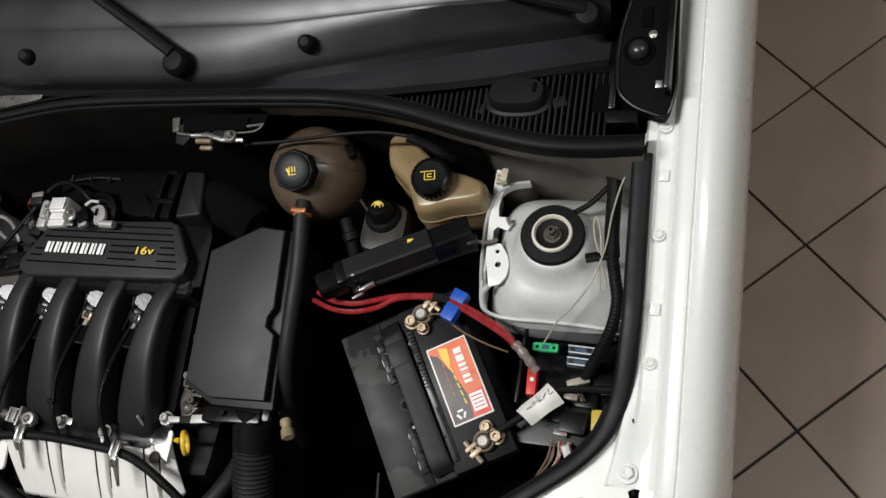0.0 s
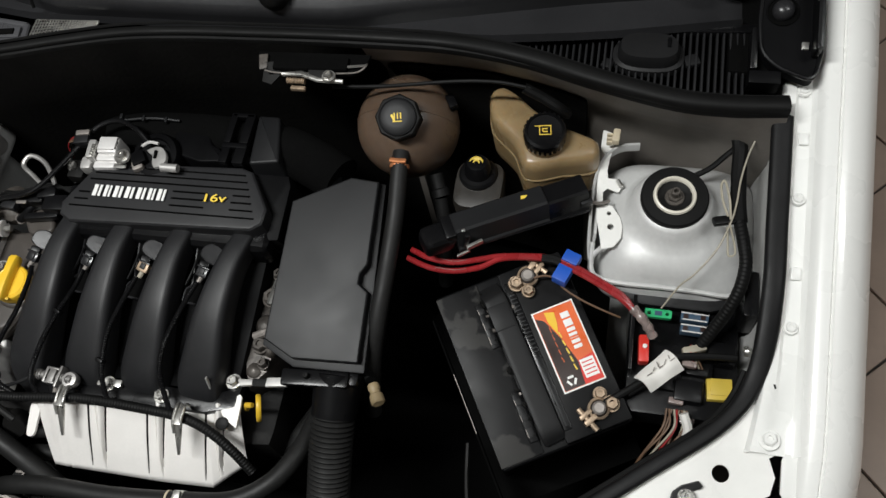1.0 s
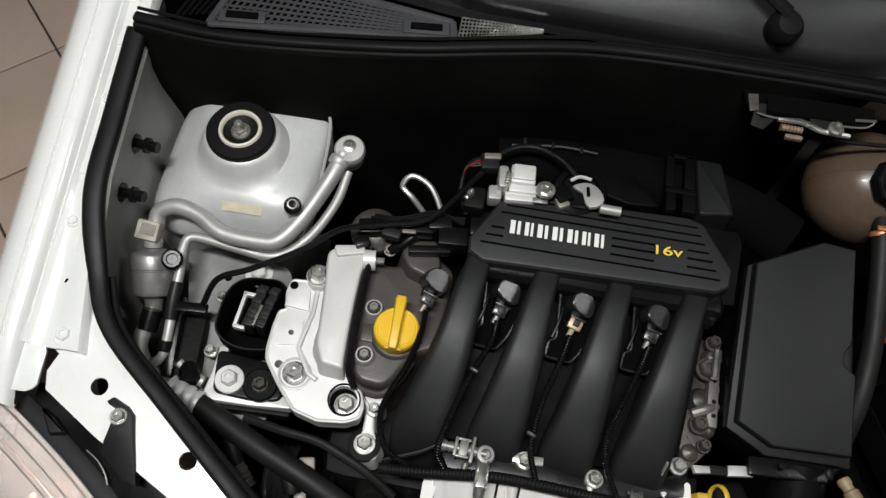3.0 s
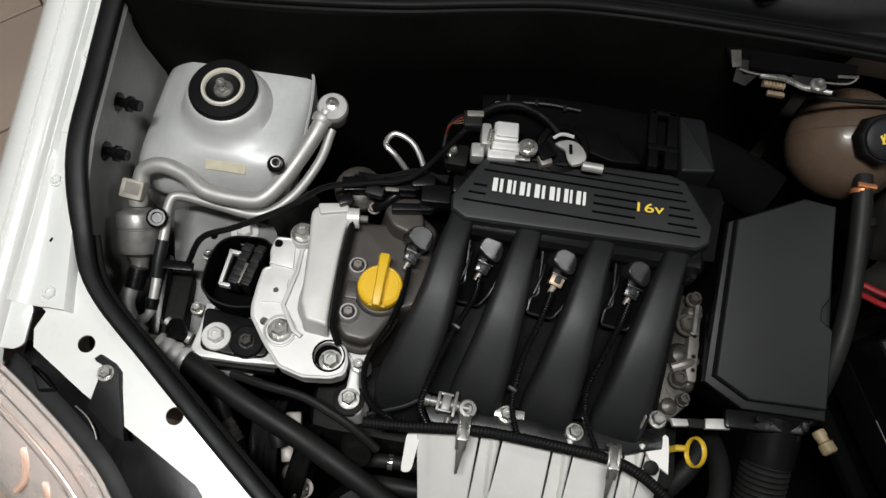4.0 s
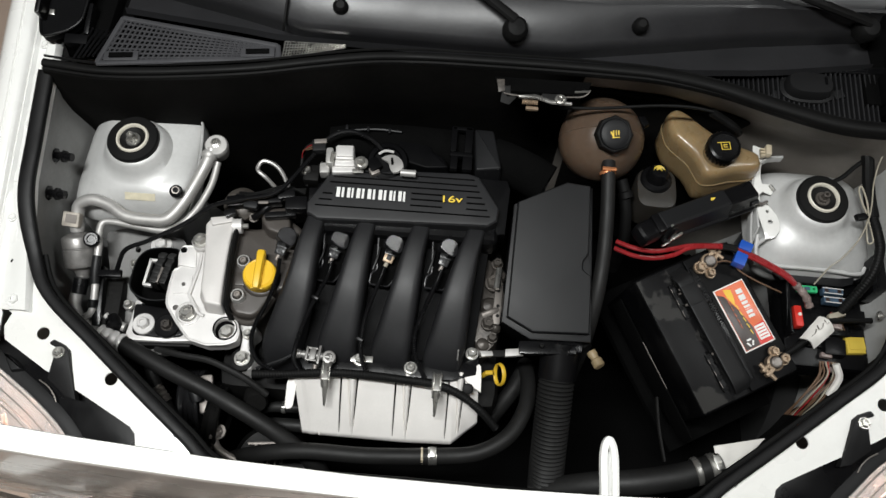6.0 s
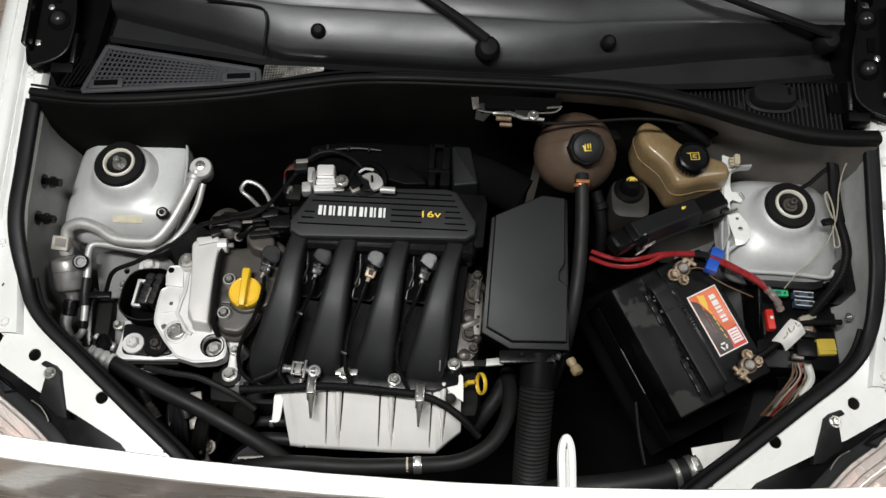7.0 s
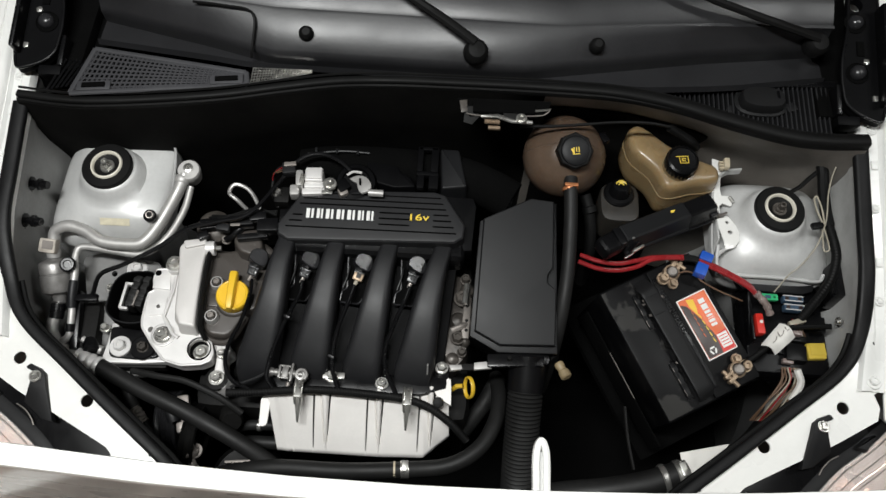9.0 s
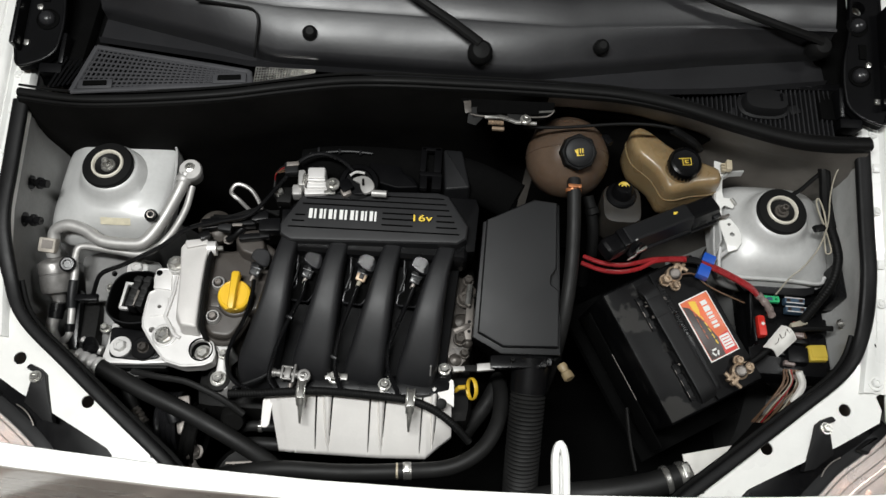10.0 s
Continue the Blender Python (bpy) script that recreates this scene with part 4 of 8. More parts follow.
    for i, (x, y, z) in enumerate(((-0.309, 0.469, 0.836), (-0.225, 0.471, 0.836), (-0.138, 0.470, 0.840), (-0.051, 0.471, 0.842))):
        if i:
            well = soft([(x + dx, y + dy) for dx, dy in ((0.030, 0.016), (0.022, 0.020), (-0.027, 0.018), (-0.026, 0.004), (-0.024, -0.040), (-0.032, -0.044), (-0.034, -0.062), (-0.004, -0.064), (0.006, -0.050), (0.024, -0.004))], 0.004)

            def wz(px, py):
                return z - 0.010 + 0.25 * (py - y)
            # dark sheet laid in the well for its shade
            part("well_floor", sheet(B(), [well], wz, 0.004), DEEPBLK, engine, "dark sheet for the shade in the coil well")
            part("coil_well", sweep(B(), [V(px, py, wz(px, py) + 0.0005) for px, py in well + well[:1]], 0.0016, 6), COILBLK, engine, "thin black rim round the coil well")
            # thin steel line standing for the glint along the rim
            part("well_glint", tube(B(), [(x + dx, y + dy, wz(x, y) + 0.006) for dx, dy in ((-0.020, 0.0215), (0.0, 0.0215), (0.021, 0.0205), (0.026, 0.015))], 0.0009, 4, 6), STEEL, engine, "bright line for the glint on the coil well rim")
            part("well_wire", tube(B(), [(x - 0.022, y - 0.006, z - 0.006), (x - 0.024, y - 0.022, z - 0.008), (x - 0.030, y - 0.042, z - 0.013)], 0.0016, 4, 6), BLACK, engine)
        M = pose(x, y, z, 12, 19, 0)
        bm = B()
        ring = soft(cap, 0.005)
        loft(bm, [[M @ V(*p, h) for p in inset(ring, d)] for d, h in ((0.0, -0.024), (0.0, 0.0005), (0.0006, 0.0014), (0.0016, 0.0019))])
        coil = part("ignition_coil", bm, COILBLK, engine, "dark grey rounded ignition coil", 22)
        part("coil_neck", box(B(), M @ pose(-0.006, -0.016, -0.006), (0.013, 0.012, 0.012), bevel=0.002), BLACK, coil)
        P = pose(x - 0.0065, y - 0.0245, z - 0.006, 16, 6, -16)
        part("coil_plug", box(B(), P, (0.0165, 0.014, 0.014), bevel=0.0025), COILBLK if i != 2 else BRASS, coil, "wiring plug on the coil")
        part("plug_latch", box(B(), P @ pose(0.0005, 0.001, 0.0078), (0.0075, 0.008, 0.0025), bevel=0.0008), GREYBLK, coil)
        part("plug_lip", box(B(), P @ pose(0, 0.0065, 0.0035), (0.0185, 0.0025, 0.010), bevel=0.0008), COILBLK, coil)
        part("plug_boot", sweep(B(), [P @ V(0, -0.006, 0), P @ V(-0.001, -0.016, 0.001)], [0.0036, 0.0030], 10), WIREWHITE if i == 2 else ALUDULL, coil, "pale wire end at the plug")
    leads = ([(-0.316, 0.432, 0.828), (-0.3165, 0.408, 0.822), (-0.325, 0.369, 0.812), (-0.339, 0.338, 0.801), (-0.3445, 0.314, 0.795), (-0.341, 0.293, 0.790), (-0.328, 0.274, 0.787), (-0.300, 0.262, 0.786)],
             [(-0.233, 0.432, 0.834), (-0.236, 0.406, 0.834), (-0.251, 0.369, 0.828), (-0.263, 0.334, 0.820), (-0.272, 0.301, 0.808), (-0.274, 0.280, 0.797), (-0.264, 0.266, 0.788)],
             [(-0.149, 0.428, 0.839), (-0.157, 0.394, 0.838), (-0.169, 0.354, 0.828), (-0.1735, 0.320, 0.812), (-0.172, 0.296, 0.800), (-0.160, 0.268, 0.788)],
             [(-0.060, 0.430, 0.841), (-0.069, 0.400, 0.840), (-0.082, 0.365, 0.830), (-0.092, 0.333, 0.815), (-0.089, 0.303, 0.800), (-0.070, 0.268, 0.788)])
    for pts in leads:
        part("coil_lead", bellows(B(), pts, 0.0038, 0.0032, 0.0008, 10), BLACK, engine, "black ribbed coil lead")
    for x, y, z in ((-0.250, 0.371, 0.829), (-0.1755, 0.316, 0.811)):
        part("lead_tie", box(B(), (x, y, z), (0.012, 0.006, 0.010), (20, 0, -25), 0.002), BLACK, engine)
    # throttle body and its duct behind the cover
    tb = part("throttle_body", box(B(), (-0.231, 0.603, 0.868), (0.030, 0.026, 0.034), (0, 0, 4), 0.004), ALU, engine, "bright cast throttle body")
    part("throttle_cap", box(B(), (-0.2305, 0.6035, 0.8865), (0.026, 0.020, 0.004), (0, 0, 4), 0.0015), ALU, tb)
    part("throttle_step", box(B(), (-0.229, 0.587, 0.872), (0.034, 0.012, 0.014), (0, 0, 4), 0.003), ALU, tb)
    part("throttle_foot", box(B(), (-0.230, 0.577, 0.868), (0.038, 0.012, 0.014), (0, 0, 6), 0.003), ALU, tb)
    part("throttle_side", box(B(), (-0.254, 0.594, 0.872), (0.012, 0.030, 0.03), (0, 0, 6), 0.004), PIPE, tb)
    part("throttle_side", box(B(), (-0.261, 0.577, 0.866), (0.016, 0.020, 0.02), (0, 0, 6), 0.004), PIPE, tb)
    part("throttle_spring", bellows(B(), [(-0.250, 0.582, 0.884), (-0.248, 0.600, 0.888)], 0.0042, 0.0034, 0.0012, 10), STEEL, tb)
    part("throttle_screw", bolt(B(), (-0.203, 0.586, 0.884), 0.0068, washer=1.7), STEEL, tb)
    part("screw_post", lathe(B(), (-0.203, 0.586, 0.85), (0, 0, 1), [(0.010, 0), (0.010, 0.026), (0.008, 0.032)], 16), DARK, tb)
    part("screw_plate", box(B(), (-0.207, 0.575, 0.876), (0.018, 0.007, 0.003), (0, 0, 4), 0.001), STEEL, tb)
    part("throttle_lug", box(B(), (-0.181, 0.578, 0.874), (0.016, 0.016, 0.012), (0, 0, 30), 0.004), ALUDULL, tb)
    can = part("throttle_can", lathe(B(), (-0.163, 0.604, 0.845), (0.05, -0.2, 1), [(0.034, 0), (0.034, 0.026), (0.031, 0.032), (0.024, 0.034), (0.022, 0.030), (0, 0.030)], 36), NIGHT, tb, "black round duct collar")
    fan = [(-0.172, 0.600), (-0.158, 0.606), (-0.145, 0.602), (-0.136, 0.590), (-0.136, 0.578), (-0.150, 0.572), (-0.157, 0.582), (-0.160, 0.592)]
    part("throttle_quadrant", slab(B(), [(x, y, 0.886 + 0.2 * (x + 0.15)) for x, y in spline2(fan)], 0.005, 0.001), PIPE, tb, "bright throttle quadrant")
    # dark strip for the shade in the quadrant's slot
    part("quadrant_slot", box(B(), (-0.1535, 0.592, 0.8874), (0.0035, 0.012, 0.002), (0, 0, 8), 0), DEEPBLK, tb)
    part("quadrant_edge", tube(B(), [(-0.176, 0.602, 0.889), (-0.166, 0.608, 0.891), (-0.152, 0.607, 0.891)], 0.0022, 4, 6), ALU, tb)
    part("throttle_stub", sweep(B(), [(-0.138, 0.5725, 0.887), (-0.114, 0.5725, 0.887)], 0.0058, 14), PIPE, tb, "bright round stub")
    # dark block added for the shade beside the castings
    part("throttle_shade", box(B(), (-0.182, 0.588, 0.878), (0.020, 0.022, 0.01), (0, 0, 35), 0.003), NIGHT, tb)
    pl = part("throttle_plug", box(B(), (-0.273, 0.610, 0.882), (0.022, 0.022, 0.016), (0, 0, 10), 0.003), GREYBLK, tb, "grey wiring plug")
    part("plug_tip", box(B(), (-0.271, 0.615, 0.891), (0.020, 0.008, 0.004), (0, 0, 10), 0.0015), ALUDULL, pl)
    bm = B()
    tube(bm, [(-0.26, 0.648, 0.825), (-0.20, 0.655, 0.832), (-0.10, 0.655, 0.836), (0.0, 0.645, 0.84), (0.06, 0.622, 0.842), (0.10, 0.602, 0.838)], [0.034] * 41, 8, 20)
    duct = part("air_duct", bm, DEEPBLK, engine, "black plastic air duct behind the cover")
    part("duct_rim", tube(B(), [(-0.250, 0.652, 0.868), (-0.190, 0.659, 0.872), (-0.145, 0.658, 0.872)], 0.0022, 6, 8), GREYBLK, duct)
    for x in (-0.235, -0.200, -0.165):
        part("rim_clip", box(B(), (x, 0.657, 0.873), (0.004, 0.009, 0.006), (0, 0, 5), 0.001), GREYBLK, duct)
    shelf = soft([(-0.150, 0.652), (-0.118, 0.650), (-0.094, 0.640), (-0.090, 0.628), (-0.074, 0.622), (-0.062, 0.602), (-0.10, 0.598), (-0.145, 0.61)], 0.006)
    part("duct_shelf", casting(B(), shelf, inset(shelf, -0.003), lambda x, y: 0.866, 0.82, 0.003), NIGHT, duct)
    side = soft([(-0.026, 0.672), (0.006, 0.672), (0.022, 0.600), (-0.020, 0.593)], 0.005)
    part("duct_panel", casting(B(), side, inset(side, -0.004), lambda x, y: 0.880, 0.81, 0.004), GREYBLK, duct, "dark grey flat duct side")
    bm = B()
    for dx, w in ((-0.058, 0.010), (-0.034, 0.013)):
        box(bm, (dx, 0.646, 0.880), (w, 0.048, 0.010), bevel=0.002)
    box(bm, (-0.045, 0.667, 0.880), (0.034, 0.007, 0.010), bevel=0.002)
    part("duct_clip", bm, NIGHT, duct, "black forked clip on the duct")
    bm = B()
    for dx, w in ((-0.0555, 0.012), (-0.034, 0.016)):
        box(bm, (dx, 0.604, 0.880), (w, 0.030, 0.012), bevel=0.002)
    box(bm, (-0.045, 0.617, 0.8805), (0.036, 0.008, 0.012), bevel=0.002)
    part("clip_socket", bm, NIGHT, duct)
    part("duct_stub", lathe(B(), (0.085, 0.60, 0.850), (0.8, -0.3, 0.2), [(0.014, -0.02), (0.015, 0.0), (0.015, 0.012), (0.009, 0.014), (0, 0.014)], 16), GREYBLK, duct)


def castings():
    # cam cover with the oil cap
    top = soft([(-0.397, 0.500), (-0.372, 0.492), (-0.352, 0.497), (-0.322, 0.520), (-0.292, 0.500), (-0.292, 0.40), (-0.322, 0.385), (-0.338, 0.352), (-0.350, 0.342), (-0.378, 0.344), (-0.391, 0.360), (-0.394, 0.41), (-0.396, 0.46)], 0.008)
    bm = casting(B(), top, inset(top, -0.010), lambda x, y: 0.800 + 0.045 * (y - 0.42), 0.72, 0.007)
    cam_cover = part("cam_cover", bm, CAM, engine, "brown-grey cast cam cover", 45)
    part("cover_rail", sweep(B(), spline([(-0.388, 0.348, 0.789), (-0.372, 0.338, 0.786), (-0.350, 0.337, 0.786), (-0.336, 0.350, 0.788), (-0.322, 0.380, 0.792)], 5), 0.005, 10), CAM, cam_cover)
    for x, y in ((-0.377, 0.432), (-0.376, 0.373)):
        part("cover_boss", lathe(B(), (x, y, 0.790), (0, 0, 1), [(0.014, 0), (0.0115, 0.008), (0.0108, 0.017), (0.0100, 0.0190), (0.0082, 0.0190), (0.0078, 0.014)], 24), PIPE, cam_cover, "dull turned boss")
        part("cover_bolt", bolt(B(), (x, y, 0.803), 0.0062, washer=0, height=0.010), ALUDULL, cam_cover)
    part("cap_pad", box(B(), (-0.377, 0.403, 0.799), (0.018, 0.022, 0.006), (2, 0, 0), 0.002), CAM, cam_cover)
    part("cap_seat", lathe(B(), (-0.345, 0.407, 0.796), (0, 0, 1), [(0.032, 0), (0.030, 0.005), (0.027, 0.007), (0.02, 0.007)], 32), CAM, cam_cover)
    st = part("cover_stub", sweep(B(), [(-0.400, 0.484, 0.822), (-0.386, 0.486, 0.822)], [0.0125, 0.0125], 20), ALU, cam_cover, "bright round end plug")
    part("plug_pin", sweep(B(), [(-0.386, 0.486, 0.822), (-0.376, 0.487, 0.822)], 0.0042, 10), STEEL, st)
    tower = soft([(-0.355, 0.520), (-0.318, 0.526), (-0.308, 0.492), (-0.318, 0.474), (-0.345, 0.482), (-0.358, 0.500)], 0.006)
    part("cover_tower", casting(B(), tower, inset(tower, -0.006), lambda x, y: 0.826, 0.78, 0.005), CAM, cam_cover, "brown-grey raised housing")
    part("tower_screw", bolt(B(), (-0.372, 0.507, 0.815), 0.006, (-0.2, -0.3, 1), 1.4), ALUDULL, cam_cover)
    part("breather", tube(B(), [(-0.372, 0.505, 0.818), (-0.360, 0.510, 0.826), (-0.350, 0.518, 0.832), (-0.34, 0.528, 0.835)], 0.006, 6, 12), BLACK, cam_cover, "black breather elbow")
    cap = part("oil_cap", lathe(B(), (-0.345, 0.407, 0.803), (0, 0, 1), [(0.0255, 0), (0.0268, 0.004), (0.0268, 0.013), (0.0260, 0.0165), (0.024, 0.0182), (0.0225, 0.0176), (0.0215, 0.0186), (0, 0.0190)], 40), YELLOW, engine, "bright yellow oil filler cap")
    bm = B()
    line = [V(-0.345, 0.407, 0.8265) + V(-0.02, 1, 0).normalized() * d for d in (-0.0285, -0.022, 0, 0.02, 0.031, 0.0355)]
    sweep(bm, line, [(0.0045, 0.006), (0.0058, 0.009), (0.0058, 0.010), (0.0066, 0.010), (0.0072, 0.009), (0.0062, 0.007)], 12, power=4)
    part("cap_grip", bm, YELLOW, cap)
    part("cap_foot", box(B(), (-0.3445, 0.3815, 0.8225), (0.020, 0.004, 0.003), bevel=0.001), DIPYEL, cap)
    # aluminium timing cover: a narrow block with a sloping skirt
    top = soft([(-0.443, 0.482), (-0.438, 0.490), (-0.402, 0.497), (-0.396, 0.494), (-0.399, 0.462), (-0.399, 0.432), (-0.398, 0.395), (-0.396, 0.357), (-0.394, 0.347), (-0.421, 0.350), (-0.431, 0.372), (-0.433, 0.40), (-0.437, 0.44)], 0.005)
    low = soft([(-0.452, 0.484), (-0.442, 0.497), (-0.402, 0.504), (-0.392, 0.500), (-0.396, 0.462), (-0.396, 0.432), (-0.395, 0.395), (-0.393, 0.352), (-0.389, 0.335), (-0.424, 0.336), (-0.445, 0.365), (-0.442, 0.40), (-0.446, 0.44)], 0.005)
    bm = casting(B(), top, low, lambda x, y: 0.825 + 0.06 * (y - 0.42), 0.765, 0.004)
    tc = part("timing_cover", bm, CAST, engine, "grey cast aluminium timing cover", 40)
    lid = soft([(-0.437, 0.492), (-0.402, 0.499), (-0.398, 0.488), (-0.432, 0.478)], 0.004)
    part("cover_lid", casting(B(), lid, inset(lid, -0.002), lambda x, y: 0.833, 0.80, 0.002), CAST, tc)
    part("cover_gasket", sweep(B(), spline([(-0.391, 0.498, 0.822), (-0.393, 0.46, 0.822), (-0.393, 0.41, 0.818), (-0.390, 0.365, 0.812), (-0.3885, 0.350, 0.806), (-0.380, 0.336, 0.797)], 6), [(0.0042, 0.009)] * 31, 8), RUBBER, tc, "black rubber gasket edge")
    # engine mount bracket plate with its step, holes and pad
    def bz(x, y):
        return 0.794 + 0.05 * (y - 0.35)
    out = soft([(-0.483, 0.436), (-0.480, 0.452), (-0.456, 0.454), (-0.440, 0.462), (-0.405, 0.45), (-0.395, 0.36), (-0.384, 0.339), (-0.372, 0.333), (-0.366, 0.316), (-0.368, 0.304), (-0.382, 0.297), (-0.413, 0.293), (-0.442, 0.300), (-0.466, 0.326), (-0.486, 0.352), (-0.4885, 0.365), (-0.488, 0.391), (-0.486, 0.411), (-0.478, 0.414)], 0.004)
    bm = sheet(B(), [out, circle(-0.389, 0.321, 0.0160, 24), circle(-0.471, 0.348, 0.0048, 16), circle(-0.4785, 0.4445, 0.005, 16), circle(-0.466, 0.387, 0.0034, 12)], bz, 0.028)
    plate = part("mount_bracket", bm, ALU, engine, "bright cast aluminium engine mount bracket")
    part("bracket_edge", sweep(B(), [V(x, y, bz(x, y) - 0.001) for x, y in out + out[:1]], 0.0022, 8), ALU, plate)
    # dark backing that puts shade in the plate's holes
    part("plate_back", slab(B(), [(x, y, 0.770) for x, y in ((-0.482, 0.355), (-0.484, 0.44), (-0.45, 0.45), (-0.45, 0.33))], 0.004, 0), DEEPBLK, plate)
    pad = sheet(B(), [[(-0.4805, 0.400), (-0.455, 0.403), (-0.452, 0.374), (-0.479, 0.370)], circle(-0.466, 0.387, 0.0033, 12)], lambda x, y: bz(x, y) + 0.0022, 0.006)
    part("bracket_pad", pad, ALU, plate, "raised machined pad")
    ridge = [V(*p) for p in ((-0.448, 0.452, 0.7985), (-0.447, 0.415, 0.7982), (-0.449, 0.402, 0.7980), (-0.4535, 0.370, 0.7972), (-0.447, 0.361, 0.7968), (-0.434, 0.342, 0.7962), (-0.424, 0.337, 0.7958))]
    part("bracket_ridge", sweep(B(), ridge, [(0.0030, 0.0040)] * len(ridge), 8, power=3), ALU, plate, "raised edge of the bracket")
    part("bracket_step", slab(B(), [(-0.482, 0.418, 0.8005), (-0.478, 0.451, 0.8015), (-0.457, 0.452, 0.8015), (-0.452, 0.416, 0.8005)], 0.012, 0.002), ALU, plate)
    # dark disc for the shade in the step's hole
    part("step_hole", lathe(B(), (-0.4765, 0.4445, 0.8), (0, 0, 1), [(0.005, 0), (0.005, 0.0021), (0, 0.0021)], 14), DEEPBLK, plate)
    for x, y, z, r in ((-0.450, 0.340, 0.796, 0.0098), (-0.386, 0.318, 0.781, 0.0098), (-0.449, 0.457, 0.815, 0.0092)):
        part("bracket_bolt", bolt(B(), (x, y, z), r, washer=1.45, height=0.013), STEEL, plate, "zinc hexagon bolt")
    part("bolt_rim", lathe(B(), (-0.450, 0.340, 0.793), (0, 0, 1), [(0.0195, 0), (0.0195, 0.0022), (0.0180, 0.0028), (0.0165, 0.0016)], 28), ALU, plate)
    part("bolt_boss", lathe(B(), (-0.449, 0.457, 0.77), (0, 0, 1), [(0.015, 0), (0.0145, 0.043), (0.0125, 0.0445), (0, 0.0445)], 22), ALU, plate)
    bm = lathe(B(), (-0.389, 0.321, 0.775), (0.05, 0, 1), [(0.019, 0.0), (0.019, 0.0198), (0.0172, 0.0202), (0.0165, 0.008), (0, 0.006)], 28)
    part("bolt_pocket", bm, DEEPBLK, plate, "dark bolt pocket")
    lug = soft([(-0.372, 0.334), (-0.346, 0.337), (-0.342, 0.325), (-0.352, 0.316), (-0.348, 0.296), (-0.336, 0.280), (-0.341, 0.264), (-0.362, 0.262), (-0.370, 0.276), (-0.362, 0.296), (-0.362, 0.320)], 0.004)
    part("side_lug", casting(B(), lug, inset(lug, -0.003), lambda x, y: 0.778 + 0.06 * (y - 0.27), 0.74, 0.003), ALU, engine, "bright cast lug")
    for x, y, z, r in ((-0.356, 0.279, 0.780, 0.0090), (-0.353, 0.318, 0.785, 0.0062)):
        part("lug_bolt", bolt(B(), (x, y, z), r, washer=1.4, height=0.010), STEEL, engine)
    part("lug_ear", lathe(B(), (-0.356, 0.279, 0.772), (0, 0, 1), [(0.0185, 0), (0.0185, 0.006), (0.0165, 0.007), (0, 0.007)], 24), DARK, engine)
    # block below everything
    part("cylinder_block", box(B(), (-0.18, 0.40, 0.50), (0.46, 0.30, 0.42), bevel=0.03), DARK, engine, "grimy dark engine block")
    # stained casting beside the air box
    bm = slab(B(), [(0.012, 0.49, 0.775), (0.038, 0.48, 0.770), (0.045, 0.42, 0.78), (0.036, 0.345, 0.76), (0.012, 0.318, 0.755), (-0.002, 0.36, 0.765)], 0.10, 0.008)
    th = part("thermostat_casting", bm, OILY, engine, "stained cast thermostat housing")
    for x, y, z, r in ((0.022, 0.405, 0.770, 0.016), (0.034, 0.458, 0.776, 0.013), (0.016, 0.345, 0.752, 0.014), (0.034, 0.372, 0.762, 0.010)):
        part("casting_dome", lathe(B(), (x, y, z), (0.1, -0.1, 1), [(r, -0.01), (r * 0.95, 0.002), (r * 0.7, 0.009), (r * 0.3, 0.012), (0, 0.0125)], 20), OILY, th)
    part("casting_pipe", tube(B(), [(0.012, 0.385, 0.778), (0.028, 0.392, 0.782), (0.040, 0.40, 0.775)], 0.006, 5, 10), ALUDULL, th)
    for x, y, z, r in ((0.026, 0.44, 0.785, 0.012), (0.022, 0.375, 0.772, 0.010), (0.030, 0.352, 0.766, 0.007), (0.030, 0.472, 0.790, 0.008)):
        part("casting_boss", bolt(B(), (x, y, z), r, washer=1.2, height=0.012), OILY, th)
    part("casting_post", box(B(), (0.0345, 0.408, 0.776), (0.013, 0.074, 0.016), (0, 0, -2), 0.003), ALUDULL, th, "dull bare metal post of the casting")
    for y in (0.385, 0.402, 0.428):
        part("post_pit", lathe(B(), (0.035, y, 0.7838), (0, 0, 1), [(0.0028, 0), (0.0028, 0.0007), (0, 0.0008)], 10), DARK, th)
    part("coolant_sensor", sweep(B(), [(0.033, 0.46, 0.80), (0.030, 0.425, 0.80)], 0.005, 8), STEEL, th)
    # heat shield: a sheet with tapering flutes
    flutes = ((0.318, 0.024), (0.615, 0.022), (0.905, 0.020))

    def shield(u, t):
        ytop, ylow = 0.262 + 0.030 * u, 0.190 + 0.012 * max(0, u - 0.6) + max(0, u - 0.86) / 0.14 * 0.035
        up = 0.0
        for c, w in flutes:
            d = (u - (c - 0.010 * t)) / (w * (1 - 0.78 * min(1, t / 0.92)))
            fade = max(0.0, min(1.0, 5 * (0.94 - t), 1 + 0 * t))
            up += fade * (0.0075 * max(0.0, 1 - d * d) - 0.0034 * math.exp(-((abs(d) - 1.12) / 0.16) ** 2))
            e = (u - (c - 0.062 - 0.020 * t)) / 0.0042
            up -= 0.0030 * math.exp(-e * e) * min(1, 6 * (0.97 - t))
        for c in (0.045, 0.985):
            up += 0.004 * (1 / (1 + math.exp((u - c) / 0.006))) * (1 if c < 0.5 else 0)
        x = -0.268 + 0.286 * u - 0.006 * (1 - t) + 0.010 * (t if u < 0.1 else 0)
        return V(x, ytop + (ylow - ytop) * t, 0.768 - 0.058 * t - 0.012 * t * t + up)
    bm = B()
    loft(bm, [[shield(k / 300, j / 16) for j in range(17)] for k in range(301)], closed=False)
    hs = part("heat_shield", bm, SHIELD, engine, "pale ribbed aluminium heat shield", 30)
    thick = hs.modifiers.new("thickness", "SOLIDIFY")
